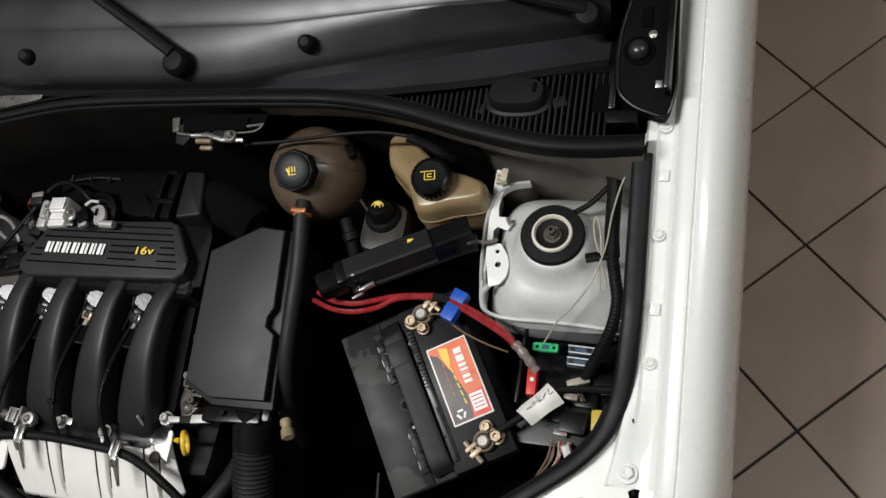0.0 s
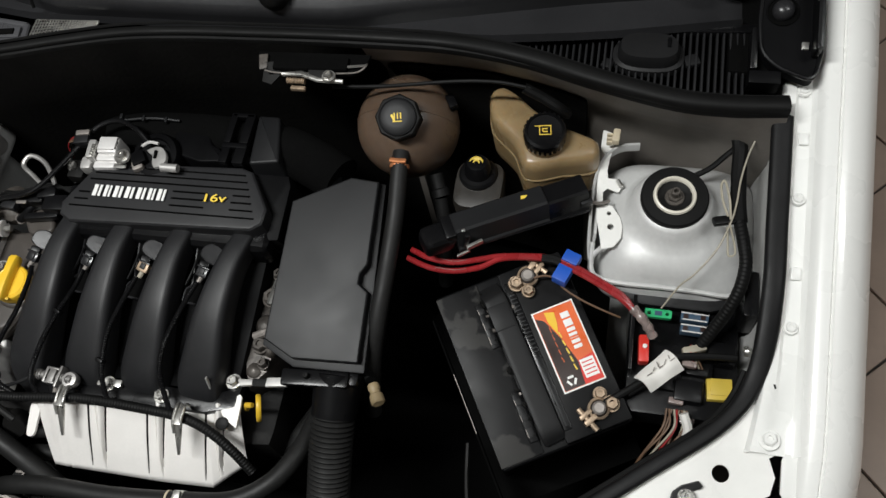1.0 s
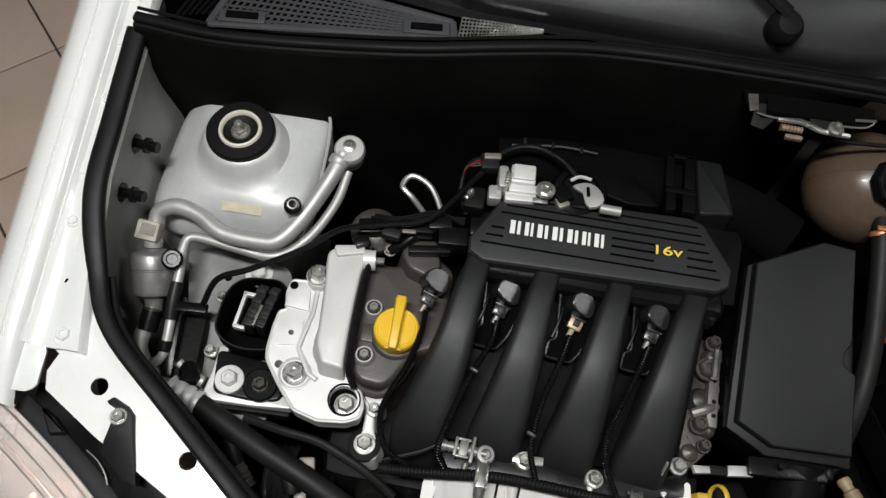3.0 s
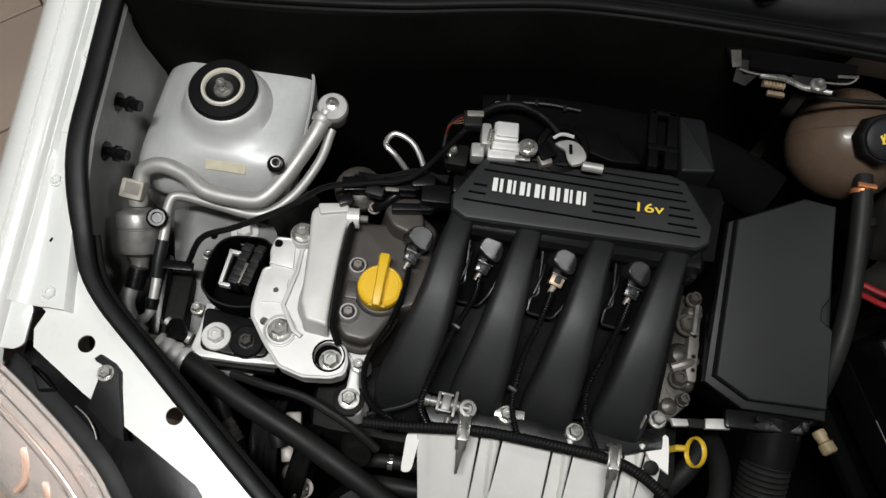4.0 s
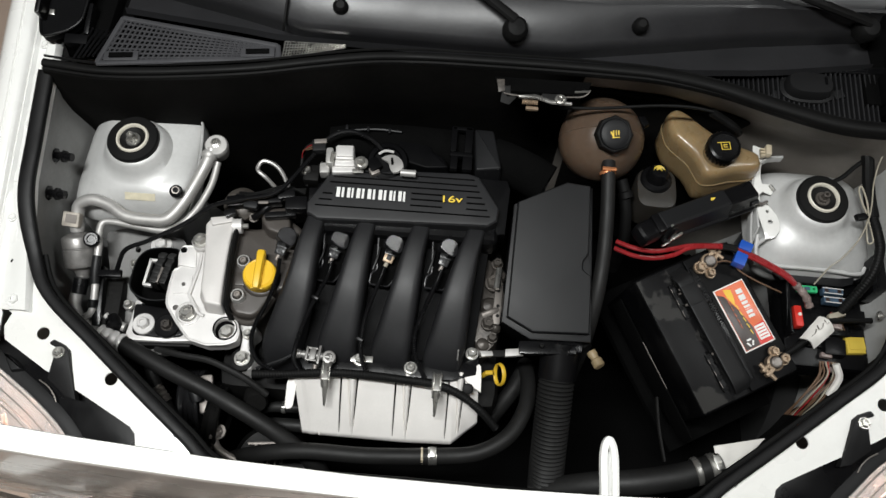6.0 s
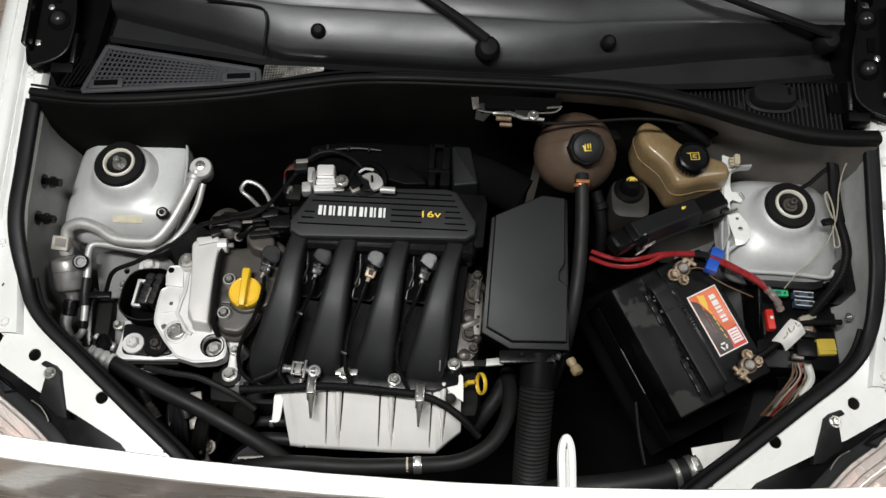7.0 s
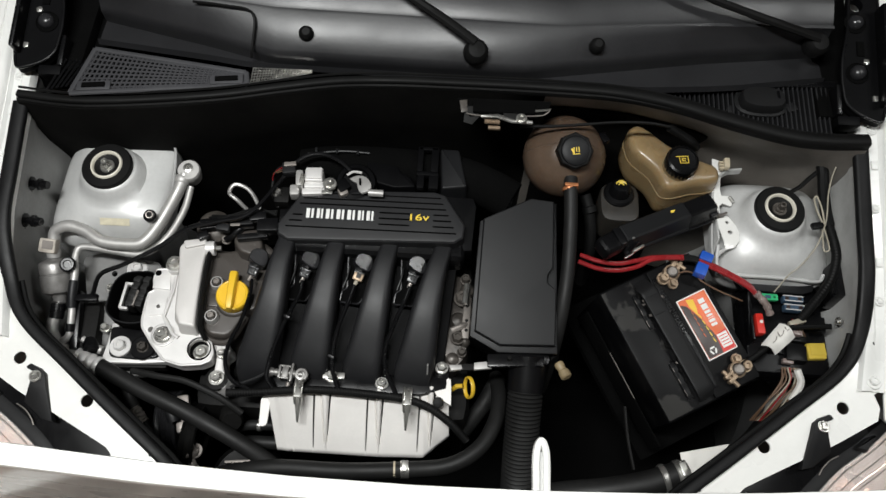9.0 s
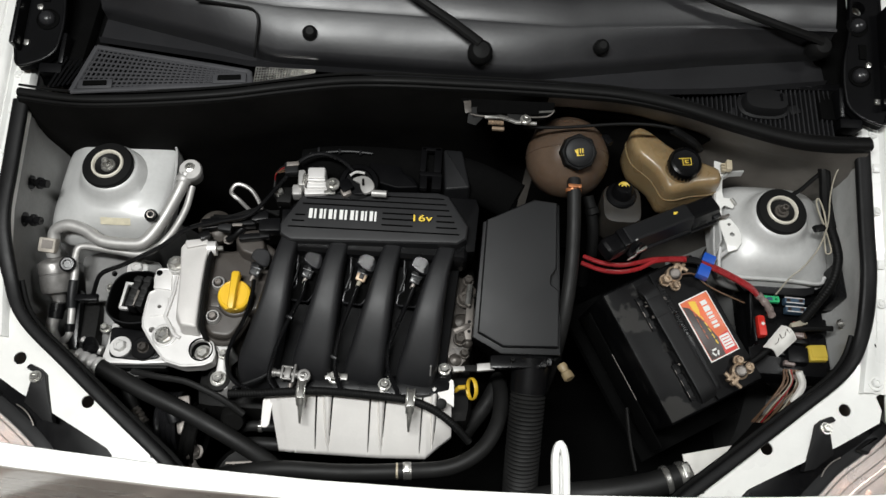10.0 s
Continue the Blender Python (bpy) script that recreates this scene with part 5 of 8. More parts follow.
    thick.thickness, thick.offset = 0.003, -1
    # dark strips laid along the flutes for the shade in their creases
    for c, w in flutes:
        for base, side, t1 in ((c - 0.062, -0.020, 0.92), (c, 0.0, 0.70)):
            def at(t, dx):
                u = base + side * t if side else c - 0.010 * t + 1.13 * w * (1 - 0.78 * t / 0.92)
                p = shield(u, t)
                return V(p.x + dx, p.y, 0.768 - 0.058 * t - 0.012 * t * t - 0.0012)
            part("slot", slab(B(), [at(0.05, -0.0014) + V(0, 0, 0.0014), at(0.05, 0.0014) + V(0, 0, 0.0014), at(t1 / 2, 0.0011) + V(0, 0, 0.0014), at(t1, 0.0003) + V(0, 0, 0.0014), at(t1, -0.0003) + V(0, 0, 0.0014), at(t1 / 2, -0.0011) + V(0, 0, 0.0014)], 0.003, 0), DARK, hs, "dark strip for the shade in a shield crease")
    ear = soft([(-0.284, 0.258), (-0.268, 0.262), (-0.272, 0.216), (-0.284, 0.214)], 0.007)
    part("shield_ear", sheet(B(), [ear], lambda x, y: 0.766 + 0.35 * (y - 0.26), 0.004), SHIELD, hs)
    corner = [(-0.012, 0.286), (0.003, 0.299), (0.011, 0.306), (0.0145, 0.303), (0.016, 0.290), (0.017, 0.262), (0.006, 0.268), (-0.006, 0.276)]
    part("shield_corner", sheet(B(), [corner], lambda x, y: 0.771 + 0.06 * (y - 0.29), 0.004), SHIELD, hs)
    part("corner_plug", lathe(B(), (-0.003, 0.266, 0.768), (0, -0.3, 1), [(0.0085, 0), (0.0085, 0.004), (0.006, 0.005), (0, 0.005)], 18), DARK, hs, "dark plug in the shield")
    # loom over the shield with two metal clips
    bm = bellows(B(), [(-0.335, 0.255, 0.785), (-0.29, 0.258, 0.787), (-0.20, 0.268, 0.787), (-0.10, 0.266, 0.787), (-0.05, 0.262, 0.786), (-0.015, 0.252, 0.78), (0.018, 0.234, 0.766), (0.045, 0.214, 0.744)], 0.0068, 0.0042, 0.0006, 10)
    loom = part("engine_loom", bm, RUBBER, engine, "black ribbed wiring loom")
    for x, y in ((-0.222, 0.266), (-0.052, 0.264)):
        c = part("loom_clip", box(B(), (x, y, 0.7955), (0.012, 0.028, 0.003), (-6, 0, 2), 0.001), STEEL, loom, "bent steel loom clip")
        for dx in (-0.0052, 0.0052):
            part("clip_bead", tube(B(), [(x + dx, y + 0.015, 0.786), (x + dx, y + 0.013, 0.797), (x + dx, y, 0.7985), (x + dx, y - 0.012, 0.796), (x + dx * 0.8, y - 0.022, 0.786)], 0.0021, 4, 8), STEEL, c)
        slab(bm := B(), [(x - 0.006, y - 0.012, 0.793), (x + 0.006, y - 0.012, 0.793), (x + 0.0015, y - 0.046, 0.765), (x - 0.0015, y - 0.046, 0.765)], 0.003, 0.0008)
        part("clip_tail", bm, STEEL, c)
    # quick connector on the fuel line
    a, b = V(-0.274, 0.292, 0.790), V(-0.220, 0.290, 0.791)
    bm = sweep(B(), [a, a.lerp(b, 0.5), b], [0.0050, 0.0058, 0.0050], 14)
    for k, r in ((0.02, 0.0068), (0.07, 0.0076), (0.13, 0.0066), (0.24, 0.0062), (0.66, 0.0078), (0.74, 0.0064)):
        p = a.lerp(b, k)
        lathe(bm, p, (1, -0.04, 0), [(0.004, -0.0012), (r, -0.0010), (r, 0.0018), (0.004, 0.0022)], 14)
    con = part("fuel_connector", bm, RECEIVER, engine, "bright grey fuel line quick connector")
    m = pose(-0.246, 0.291, 0.790, 0, 0, -3)
    for dx, w, h in ((-0.009, 0.004, 0.022), (0.0, 0.010, 0.018), (0.010, 0.004, 0.030)):
        part("connector_collar", box(B(), m @ pose(dx, 0, 0.001), (w, h, 0.017), bevel=0.0018), RECEIVER, con)
    for dy in (-0.0095, 0.0095):
        part("release_tab", box(B(), m @ pose(-0.001, dy, 0.006), (0.016, 0.003, 0.005), bevel=0.001), RECEIVER, con)
    part("connector_knob", lathe(B(), (-0.222, 0.290, 0.784), (0.1, -0.1, 1), [(0.0105, 0), (0.0112, 0.003), (0.0112, 0.009), (0.0095, 0.012), (0.006, 0.0125), (0.005, 0.009), (0, 0.009)], 20), RECEIVER, con)
    part("connector_stem", sweep(B(), [(-0.241, 0.278, 0.786), (-0.242, 0.268, 0.782)], 0.0038, 10), ALUDULL, con)
    part("fuel_line", tube(B(), [(-0.274, 0.292, 0.790), (-0.292, 0.281, 0.788), (-0.312, 0.273, 0.784), (-0.332, 0.266, 0.778)], 0.0028), GREYBLK, engine)
    # dipstick
    n = V(0.904, 0.29, -0.314).normalized()
    u = V(0.1, -0.55, -0.83)
    u = (u - n * u.dot(n)).normalized()
    w = n.cross(u)
    c = V(0.044, 0.290, 0.779)
    ring = [c + u * (0.0175 * math.cos(a)) + w * (0.0145 * math.sin(a)) for a in [2 * math.pi * k / 24 for k in range(25)]]
    d = part("dipstick", sweep(B(), ring, [(0.0018, 0.0034)] * 25, 10, up=n), DIPYEL, engine, "yellow plastic dipstick ring")
    part("dipstick_stem", sweep(B(), [c + V(-0.010, 0.003, -0.002), c + V(-0.019, 0.003, -0.006), c + V(-0.025, 0.003, -0.024)], [0.0034, 0.0040, 0.0040], 8), DIPYEL, d)
    # lifting hook
    bm = B()
    tube(bm, [(-0.330, 0.545, 0.83), (-0.355, 0.562, 0.85), (-0.371, 0.574, 0.856), (-0.362, 0.588, 0.860), (-0.338, 0.580, 0.856), (-0.320, 0.555, 0.845), (-0.312, 0.53, 0.83)], 0.0035, 6, 8)
    part("lifting_eye", bm, RECEIVER, engine, "bent steel lifting eye")
    # connectors and cables at the cam cover's back
    bm = box(B(), (-0.345, 0.527, 0.842), (0.04, 0.018, 0.018), (0, 0, 8), 0.003)
    box(bm, (-0.300, 0.520, 0.846), (0.035, 0.024, 0.02), (0, 0, 5), 0.003)
    box(bm, (-0.325, 0.505, 0.835), (0.05, 0.01, 0.012), (0, 0, 10), 0.002)
    part("sensor_plug", bm, BLACK, engine, "black sensor plugs")
    for k, (x, y, z, w, h, r, mat_) in enumerate(((-0.398, 0.520, 0.840, 0.030, 0.018, 12, BLACK), (-0.372, 0.512, 0.846, 0.022, 0.012, -6, GREYBLK), (-0.318, 0.534, 0.850, 0.028, 0.014, 14, BLACK), (-0.270, 0.540, 0.848, 0.026, 0.022, 4, BLACK), (-0.405, 0.500, 0.836, 0.018, 0.012, 30, BLACK))):
        part("loom_plug", box(B(), (x, y, z), (w, h, 0.014), (4, 0, r), 0.0025), mat_, engine, "black loom plug")
    part("plug_latch", box(B(), (-0.352, 0.516, 0.853), (0.016, 0.005, 0.003), (0, 0, 6), 0.001), ALUDULL, engine)
    for k in range(3):
        part("loom_wire", tube(B(), [(-0.405 + 0.004 * k, 0.530 + 0.004 * k, 0.838), (-0.365, 0.530 + 0.003 * k, 0.846), (-0.325, 0.545 + 0.004 * k, 0.845), (-0.290, 0.552 - 0.004 * k, 0.842)], 0.0024, 6, 6), RUBBER, engine)
    part("vacuum_can", lathe(B(), (-0.395, 0.530, 0.800), (-0.1, -0.1, 1), [(0.026, 0), (0.030, 0.010), (0.029, 0.018), (0.022, 0.025), (0.010, 0.028), (0, 0.028)], 30), OILY, engine, "dull metal vacuum canister")
    part("throttle_cable", tube(B(), [(-0.575, 0.40, 0.80), (-0.560, 0.425, 0.825), (-0.525, 0.443, 0.83), (-0.47, 0.475, 0.84), (-0.43, 0.505, 0.85), (-0.38, 0.517, 0.858), (-0.33, 0.532, 0.865), (-0.288, 0.588, 0.875), (-0.258, 0.628, 0.885), (-0.225, 0.638, 0.892), (-0.192, 0.626, 0.895), (-0.170, 0.610, 0.888)], 0.0037), BLACK, engine, "black sheathed cable")
    for k, mat_ in enumerate((RED, BROWNWIRE, BROWNWIRE)):
        part("plug_wire", tube(B(), [(-0.278, 0.612 - 0.004 * k, 0.888), (-0.290, 0.608 - 0.003 * k, 0.884), (-0.300, 0.602 + 0.002 * k, 0.872), (-0.302, 0.597, 0.850)], 0.0009, 6, 6), mat_, engine)
    part("wire_bend", tube(B(), [(-0.26, 0.622, 0.886), (-0.295, 0.615, 0.87), (-0.302, 0.585, 0.85), (-0.29, 0.56, 0.84)], 0.003), RUBBER, engine)
    bm = box(B(), (-0.283, 0.575, 0.85), (0.025, 0.03, 0.02), bevel=0.004)
    part("throttle_bracket", bm, DARK, engine)
    part("bracket_bolt", bolt(B(), (-0.290, 0.578, 0.858), 0.006), STEEL, engine)
    # lower pulley side
    part("pulley", lathe(B(), (-0.405, 0.215, 0.66), (-1, 0.1, 0.05), [(0.05, -0.012), (0.055, -0.01), (0.05, -0.004), (0.055, 0.002), (0.05, 0.008), (0.055, 0.012), (0.02, 0.013), (0, 0.013)], 28), DARK, engine, "dark accessory belt pulley")
    part("pulley_hub", lathe(B(), (-0.34, 0.235, 0.70), (0.2, -0.6, 0.6), [(0.018, -0.03), (0.020, 0), (0.016, 0.008), (0, 0.008)], 20), DARK, engine)
    for k in range(6):
        part("alternator_vent", box(B(), (-0.343 + 0.0105 * k, 0.160 + 0.0015 * k, 0.642), (0.0035, 0.036, 0.010), (0, 0, -14), 0.001), ALUDULL, engine, "dull metal alternator cage bar")
    for y in (0.141, 0.181):
        part("alternator_vent", box(B(), (-0.320, y, 0.641), (0.066, 0.004, 0.010), (0, 0, 6), 0.001), ALUDULL, engine, "dull metal alternator cage bar")
    part("alternator_stay", slab(B(), [(-0.428, 0.178, 0.664), (-0.412, 0.172, 0.664), (-0.402, 0.180, 0.664), (-0.404, 0.164, 0.662), (-0.410, 0.145, 0.660), (-0.420, 0.148, 0.660), (-0.414, 0.162, 0.662)], 0.004, 0.001), ALU, engine, "pale metal stay")
    part("stay_bolt", bolt(B(), (-0.414, 0.153, 0.664), 0.005), STEEL, engine)
    part("alternator", lathe(B(), (-0.32, 0.16, 0.56), (0.1, -0.1, 1), [(0.06, -0.08), (0.066, -0.05), (0.066, 0.04), (0.055, 0.068), (0, 0.07)], 28), DARK, engine, "dark alternator body")
    part("lower_pipe", tube(B(), [(-0.404, 0.176, 0.674), (-0.390, 0.157, 0.672), (-0.362, 0.145, 0.668), (-0.329, 0.137, 0.660), (-0.30, 0.13, 0.64)], 0.0065), ALUDULL, engine)
    part("pipe_union", lathe(B(), (-0.401, 0.176, 0.678), (-0.2, 0.7, 0.3), [(0.012, 0), (0.014, 0.004), (0.012, 0.008), (0.014, 0.012), (0.010, 0.016), (0, 0.016)], 14), ALUDULL, engine)
    part("drain_hose", tube(B(), [(-0.535, 0.30, 0.69), (-0.521, 0.269, 0.685), (-0.507, 0.247, 0.683)], 0.010, 6, 12), HOSE, engine)
    part("drain_fitting", bellows(B(), [(-0.508, 0.248, 0.684), (-0.488, 0.226, 0.678)], 0.010, 0.007, 0.002, 14), ALUDULL, engine, "dull threaded hose fitting")
    part("drain_tail", tube(B(), [(-0.490, 0.228, 0.678), (-0.478, 0.210, 0.665), (-0.47, 0.19, 0.63)], 0.008, 6, 10), RUBBER, engine)
    part("fitting_arm", sweep(B(), [(-0.515, 0.234, 0.68), (-0.497, 0.240, 0.684)], 0.003, 6), ALUDULL, engine)
    part("tensioner_cap", box(B(), (-0.422, 0.252, 0.70), (0.020, 0.036, 0.014), (8, 0, 12), 0.004), ALUDULL, engine, "dull tensioner cap")
    prof = [(0.030, -0.019), (0.054, -0.018), (0.056, -0.014)] + [(0.0555 - 0.003 * (k % 2), -0.012 + 0.004 * k) for k in range(7)] + [(0.056, 0.014), (0.054, 0.018), (0.030, 0.019), (0.022, 0.012), (0, 0.012)]
    part("belt_pulley", lathe(B(), (-0.457, 0.243, 0.622), (1, 0.08, 0.04), prof, 36), COILBLK, engine, "black grooved belt pulley")
    part("tensioner_arm", box(B(), (-0.424, 0.222, 0.684), (0.016, 0.022, 0.014), (6, 0, 14), 0.005), ALUDULL, engine, "dull metal tensioner arm")
    part("arm_boss", lathe(B(), (-0.414, 0.203, 0.67), (0.2, -0.1, 1), [(0.013, -0.02), (0.012, 0.0), (0.008, 0.003), (0, 0.003)], 18), ALUDULL, engine)
    part("arm_bolt", bolt(B(), (-0.397, 0.186, 0.676), 0.0085, washer=1.5), ALUDULL, engine)
    for y, z, r in ((0.236, 0.668, 0.009), (0.208, 0.664, 0.011)):
        part("water_pipe", tube(B(), [(-0.335, y - 0.002, z - 0.012), (-0.318, y, z), (-0.285, y + 0.001, z + 0.002), (-0.245, y + 0.001, z)], r, 6, 12), HOSE, engine, "black coolant pipe")
    part("pipe_clip", sweep(B(), [(-0.302, 0.2365, 0.6685), (-0.296, 0.2367, 0.669)], 0.0101, 14), STEEL, engine)
    part("sensor_stub", lathe(B(), (-0.437, 0.235, 0.70), (-0.3, 0.8, 0.3), [(0.010, -0.01), (0.012, 0.006), (0.010, 0.012), (0.012, 0.02), (0.007, 0.032), (0, 0.032)], 14), GREYBLK, engine)


intake()
castings()


# ---- things round the engine ----
def engine_mount():
    m = thing("engine_mount", (-0.535, 0.40, 0.66), "black rubber engine mount in a metal cradle", "engine mount")
    plate = soft([(-0.590, 0.330), (-0.620, 0.44), (-0.632, 0.490), (-0.60, 0.500), (-0.50, 0.490), (-0.485, 0.46), (-0.485, 0.30), (-0.545, 0.290), (-0.57, 0.30)], 0.008)
    outer = soft([(-0.568, 0.390), (-0.567, 0.432), (-0.560, 0.452), (-0.545, 0.463), (-0.504, 0.467), (-0.489, 0.455), (-0.484, 0.398), (-0.491, 0.374), (-0.526, 0.368), (-0.552, 0.374)], 0.012)
    cradle = part("cradle", sheet(B(), [plate, circle(-0.5745, 0.466, 0.005, 14), inset(outer, 0.003)], lambda x, y: 0.708 + 0.28 * max(0, y - 0.36), 0.012), CRADLE, m, "grey painted mount cradle")
    # dark disc for the shade in the cradle's hole
    part("cradle_hole", lathe(B(), (-0.5745, 0.466, 0.730), (0, 0, 1), [(0.007, 0), (0.007, 0.002), (0, 0.002)], 14), DEEPBLK, cradle)
    bm = B()
    loft(bm, [[V(x, y, z) for x, y in inset(outer, d)] for d, z in ((0.006, 0.700), (0.0, 0.735), (0.0, 0.757), (0.0012, 0.7585), (0.0030, 0.7580), (0.0042, 0.752), (0.008, 0.715))])
    hous = part("housing", bm, DEEPBLK, m, "black rounded mount housing")
    part("housing_rim", sweep(B(), [V(x, y, 0.7575) for x, y in inset(outer, 0.001) + inset(outer, 0.001)[:1]], 0.0014, 6), GREYBLK, hous)
    for x, w in ((-0.522, 0.013), (-0.5065, 0.012)):
        blk = part("rubber_block", box(B(), (x, 0.423, 0.755), (w, 0.056, 0.034), (0, 0, -9), 0.003), HOSE, m, "dark ribbed rubber block")
        for k in range(4):
            part("block_rib", box(B(), (x - 0.009 * (k - 1.5) * -0.16, 0.402 + 0.0135 * k, 0.7725), (w * 0.92, 0.008, 0.003), (0, 0, -9), 0.001), HOSE, blk)
    part("block_slit", box(B(), (-0.5165, 0.410, 0.768), (0.004, 0.028, 0.010), (0, 0, -9), 0.001), ALUDULL, m)
    for at, size in (((-0.5415, 0.418, 0.757), (0.0045, 0.046, 0.010)), ((-0.534, 0.4395, 0.757), (0.018, 0.0045, 0.010)), ((-0.537, 0.3955, 0.757), (0.014, 0.0045, 0.010))):
        part("stop_plate", box(B(), at, size, (0, 0, -3), 0.001), ALU, m, "bright metal stop plate")
    base = soft([(-0.560, 0.372), (-0.490, 0.366), (-0.470, 0.345), (-0.468, 0.322), (-0.500, 0.316), (-0.552, 0.318)], 0.010)
    part("base_plate", casting(B(), base, inset(base, -0.002), lambda x, y: 0.735, 0.71, 0.003), BLACK, m, "black mount base")
    part("base_pad", lathe(B(), (-0.497, 0.336, 0.733), (0, 0, 1), [(0.021, 0), (0.021, 0.004), (0.019, 0.006), (0, 0.006)], 24), BLACK, m)
    side = soft([(-0.560, 0.378), (-0.548, 0.378), (-0.552, 0.340), (-0.551, 0.326), (-0.50, 0.322), (-0.463, 0.330), (-0.455, 0.316), (-0.50, 0.311), (-0.556, 0.309), (-0.563, 0.318), (-0.560, 0.345)], 0.003)
    part("side_plate", casting(B(), side, side, lambda x, y: 0.731, 0.715, 0.0015), ALU, m, "bright metal plate under the mount")
    part("front_lip", box(B(), (-0.505, 0.306, 0.722), (0.10, 0.006, 0.02), (0, 0, 3), 0.002), DARK, m)
    for x, y, z, r, w in ((-0.535, 0.336, 0.737, 0.0102, 1.75), (-0.497, 0.336, 0.739, 0.0085, 1.15), (-0.568, 0.367, 0.734, 0.0062, 1.35), (-0.536, 0.476, 0.742, 0.0105, 1.7), (-0.573, 0.438, 0.738, 0.0062, 1.3)):
        part("mount_bolt", bolt(B(), (x, y, z), r, washer=w, height=0.011), ALU if w > 1.6 else STEEL if w != 1.15 else OILY, m)


def air_box():
    m = thing("air_filter_box", (0.11, 0.46, 0.72), "dark grey moulded air filter box with a chamfered lid", "air filter box")

    def z(y):
        return 0.825 + (y - 0.349) * 0.232
    top = [(0.052, 0.548), (0.128, 0.586), (0.166, 0.583), (0.168, 0.475), (0.160, 0.462), (0.160, 0.45), (0.174, 0.44), (0.175, 0.352), (0.088, 0.348), (0.047, 0.368)]
    lid = part("lid", slab(B(), [(x, y, z(y)) for x, y in top], 0.022, 0.004, 3), GREYBLK, m, "dark grey air box lid")
    rim = [(0.047, 0.551), (0.127, 0.591), (0.172, 0.588), (0.181, 0.345), (0.086, 0.342), (0.040, 0.365)]
    part("rim", slab(B(), [(x, y, z(y) - 0.016) for x, y in rim], 0.012, 0.003), GREYBLK, lid)
    part("box_body", slab(B(), [(x, y, z(y) - 0.028) for x, y in [(0.050, 0.548), (0.127, 0.585), (0.168, 0.582), (0.176, 0.35), (0.088, 0.348), (0.044, 0.368)]], 0.10, 0.005), BLACK, m)
    part("outlet_neck", box(B(), (0.137, 0.345, 0.775), (0.07, 0.03, 0.04), bevel=0.01), BLACK, m)


def flex_hose():
    m = thing("intake_hose", (0.137, 0.2, 0.5), "black corrugated rubber intake hose", "hose")
    bellows_ob = part("hose", bellows(B(), [(0.138, 0.342, 0.770), (0.137, 0.30, 0.752), (0.136, 0.24, 0.715), (0.137, 0.17, 0.66), (0.145, 0.11, 0.58), (0.16, 0.07, 0.48)], 0.0292, 0.0066, 0.0034, 24), HOSE, m)
    part("collar", sweep(B(), [(0.138, 0.352, 0.778), (0.138, 0.322, 0.763), (0.1375, 0.300, 0.752)], [0.031, 0.031, 0.0298], 24), BLACK, m)
    # pale ends and a dark middle put the bracket's highlights into its colours
    arm = B()
    slab(arm, [(0.010, 0.322, 0.79), (0.030, 0.324, 0.79), (0.032, 0.316, 0.79), (0.014, 0.313, 0.79)], 0.006, 0.002)
    slab(arm, [(0.05, 0.328, 0.792), (0.078, 0.332, 0.793), (0.078, 0.320, 0.793), (0.05, 0.316, 0.792)], 0.006, 0.001)
    part("bracket_strip", slab(B(), [(0.030, 0.3255, 0.789), (0.054, 0.3275, 0.789), (0.054, 0.317, 0.789), (0.030, 0.315, 0.789)], 0.006, 0.001), DARK, m)
    part("hose_bracket", arm, PIPE, m, "metal hose bracket with highlights put into its pale ends")
    part("bracket_arm", box(B(), (0.115, 0.334, 0.794), (0.09, 0.022, 0.012), (0, 0, 4), 0.004), BLACK, m)
    part("arm_bolt", bolt(B(), (0.105, 0.334, 0.800), 0.004, washer=0), DARK, m)


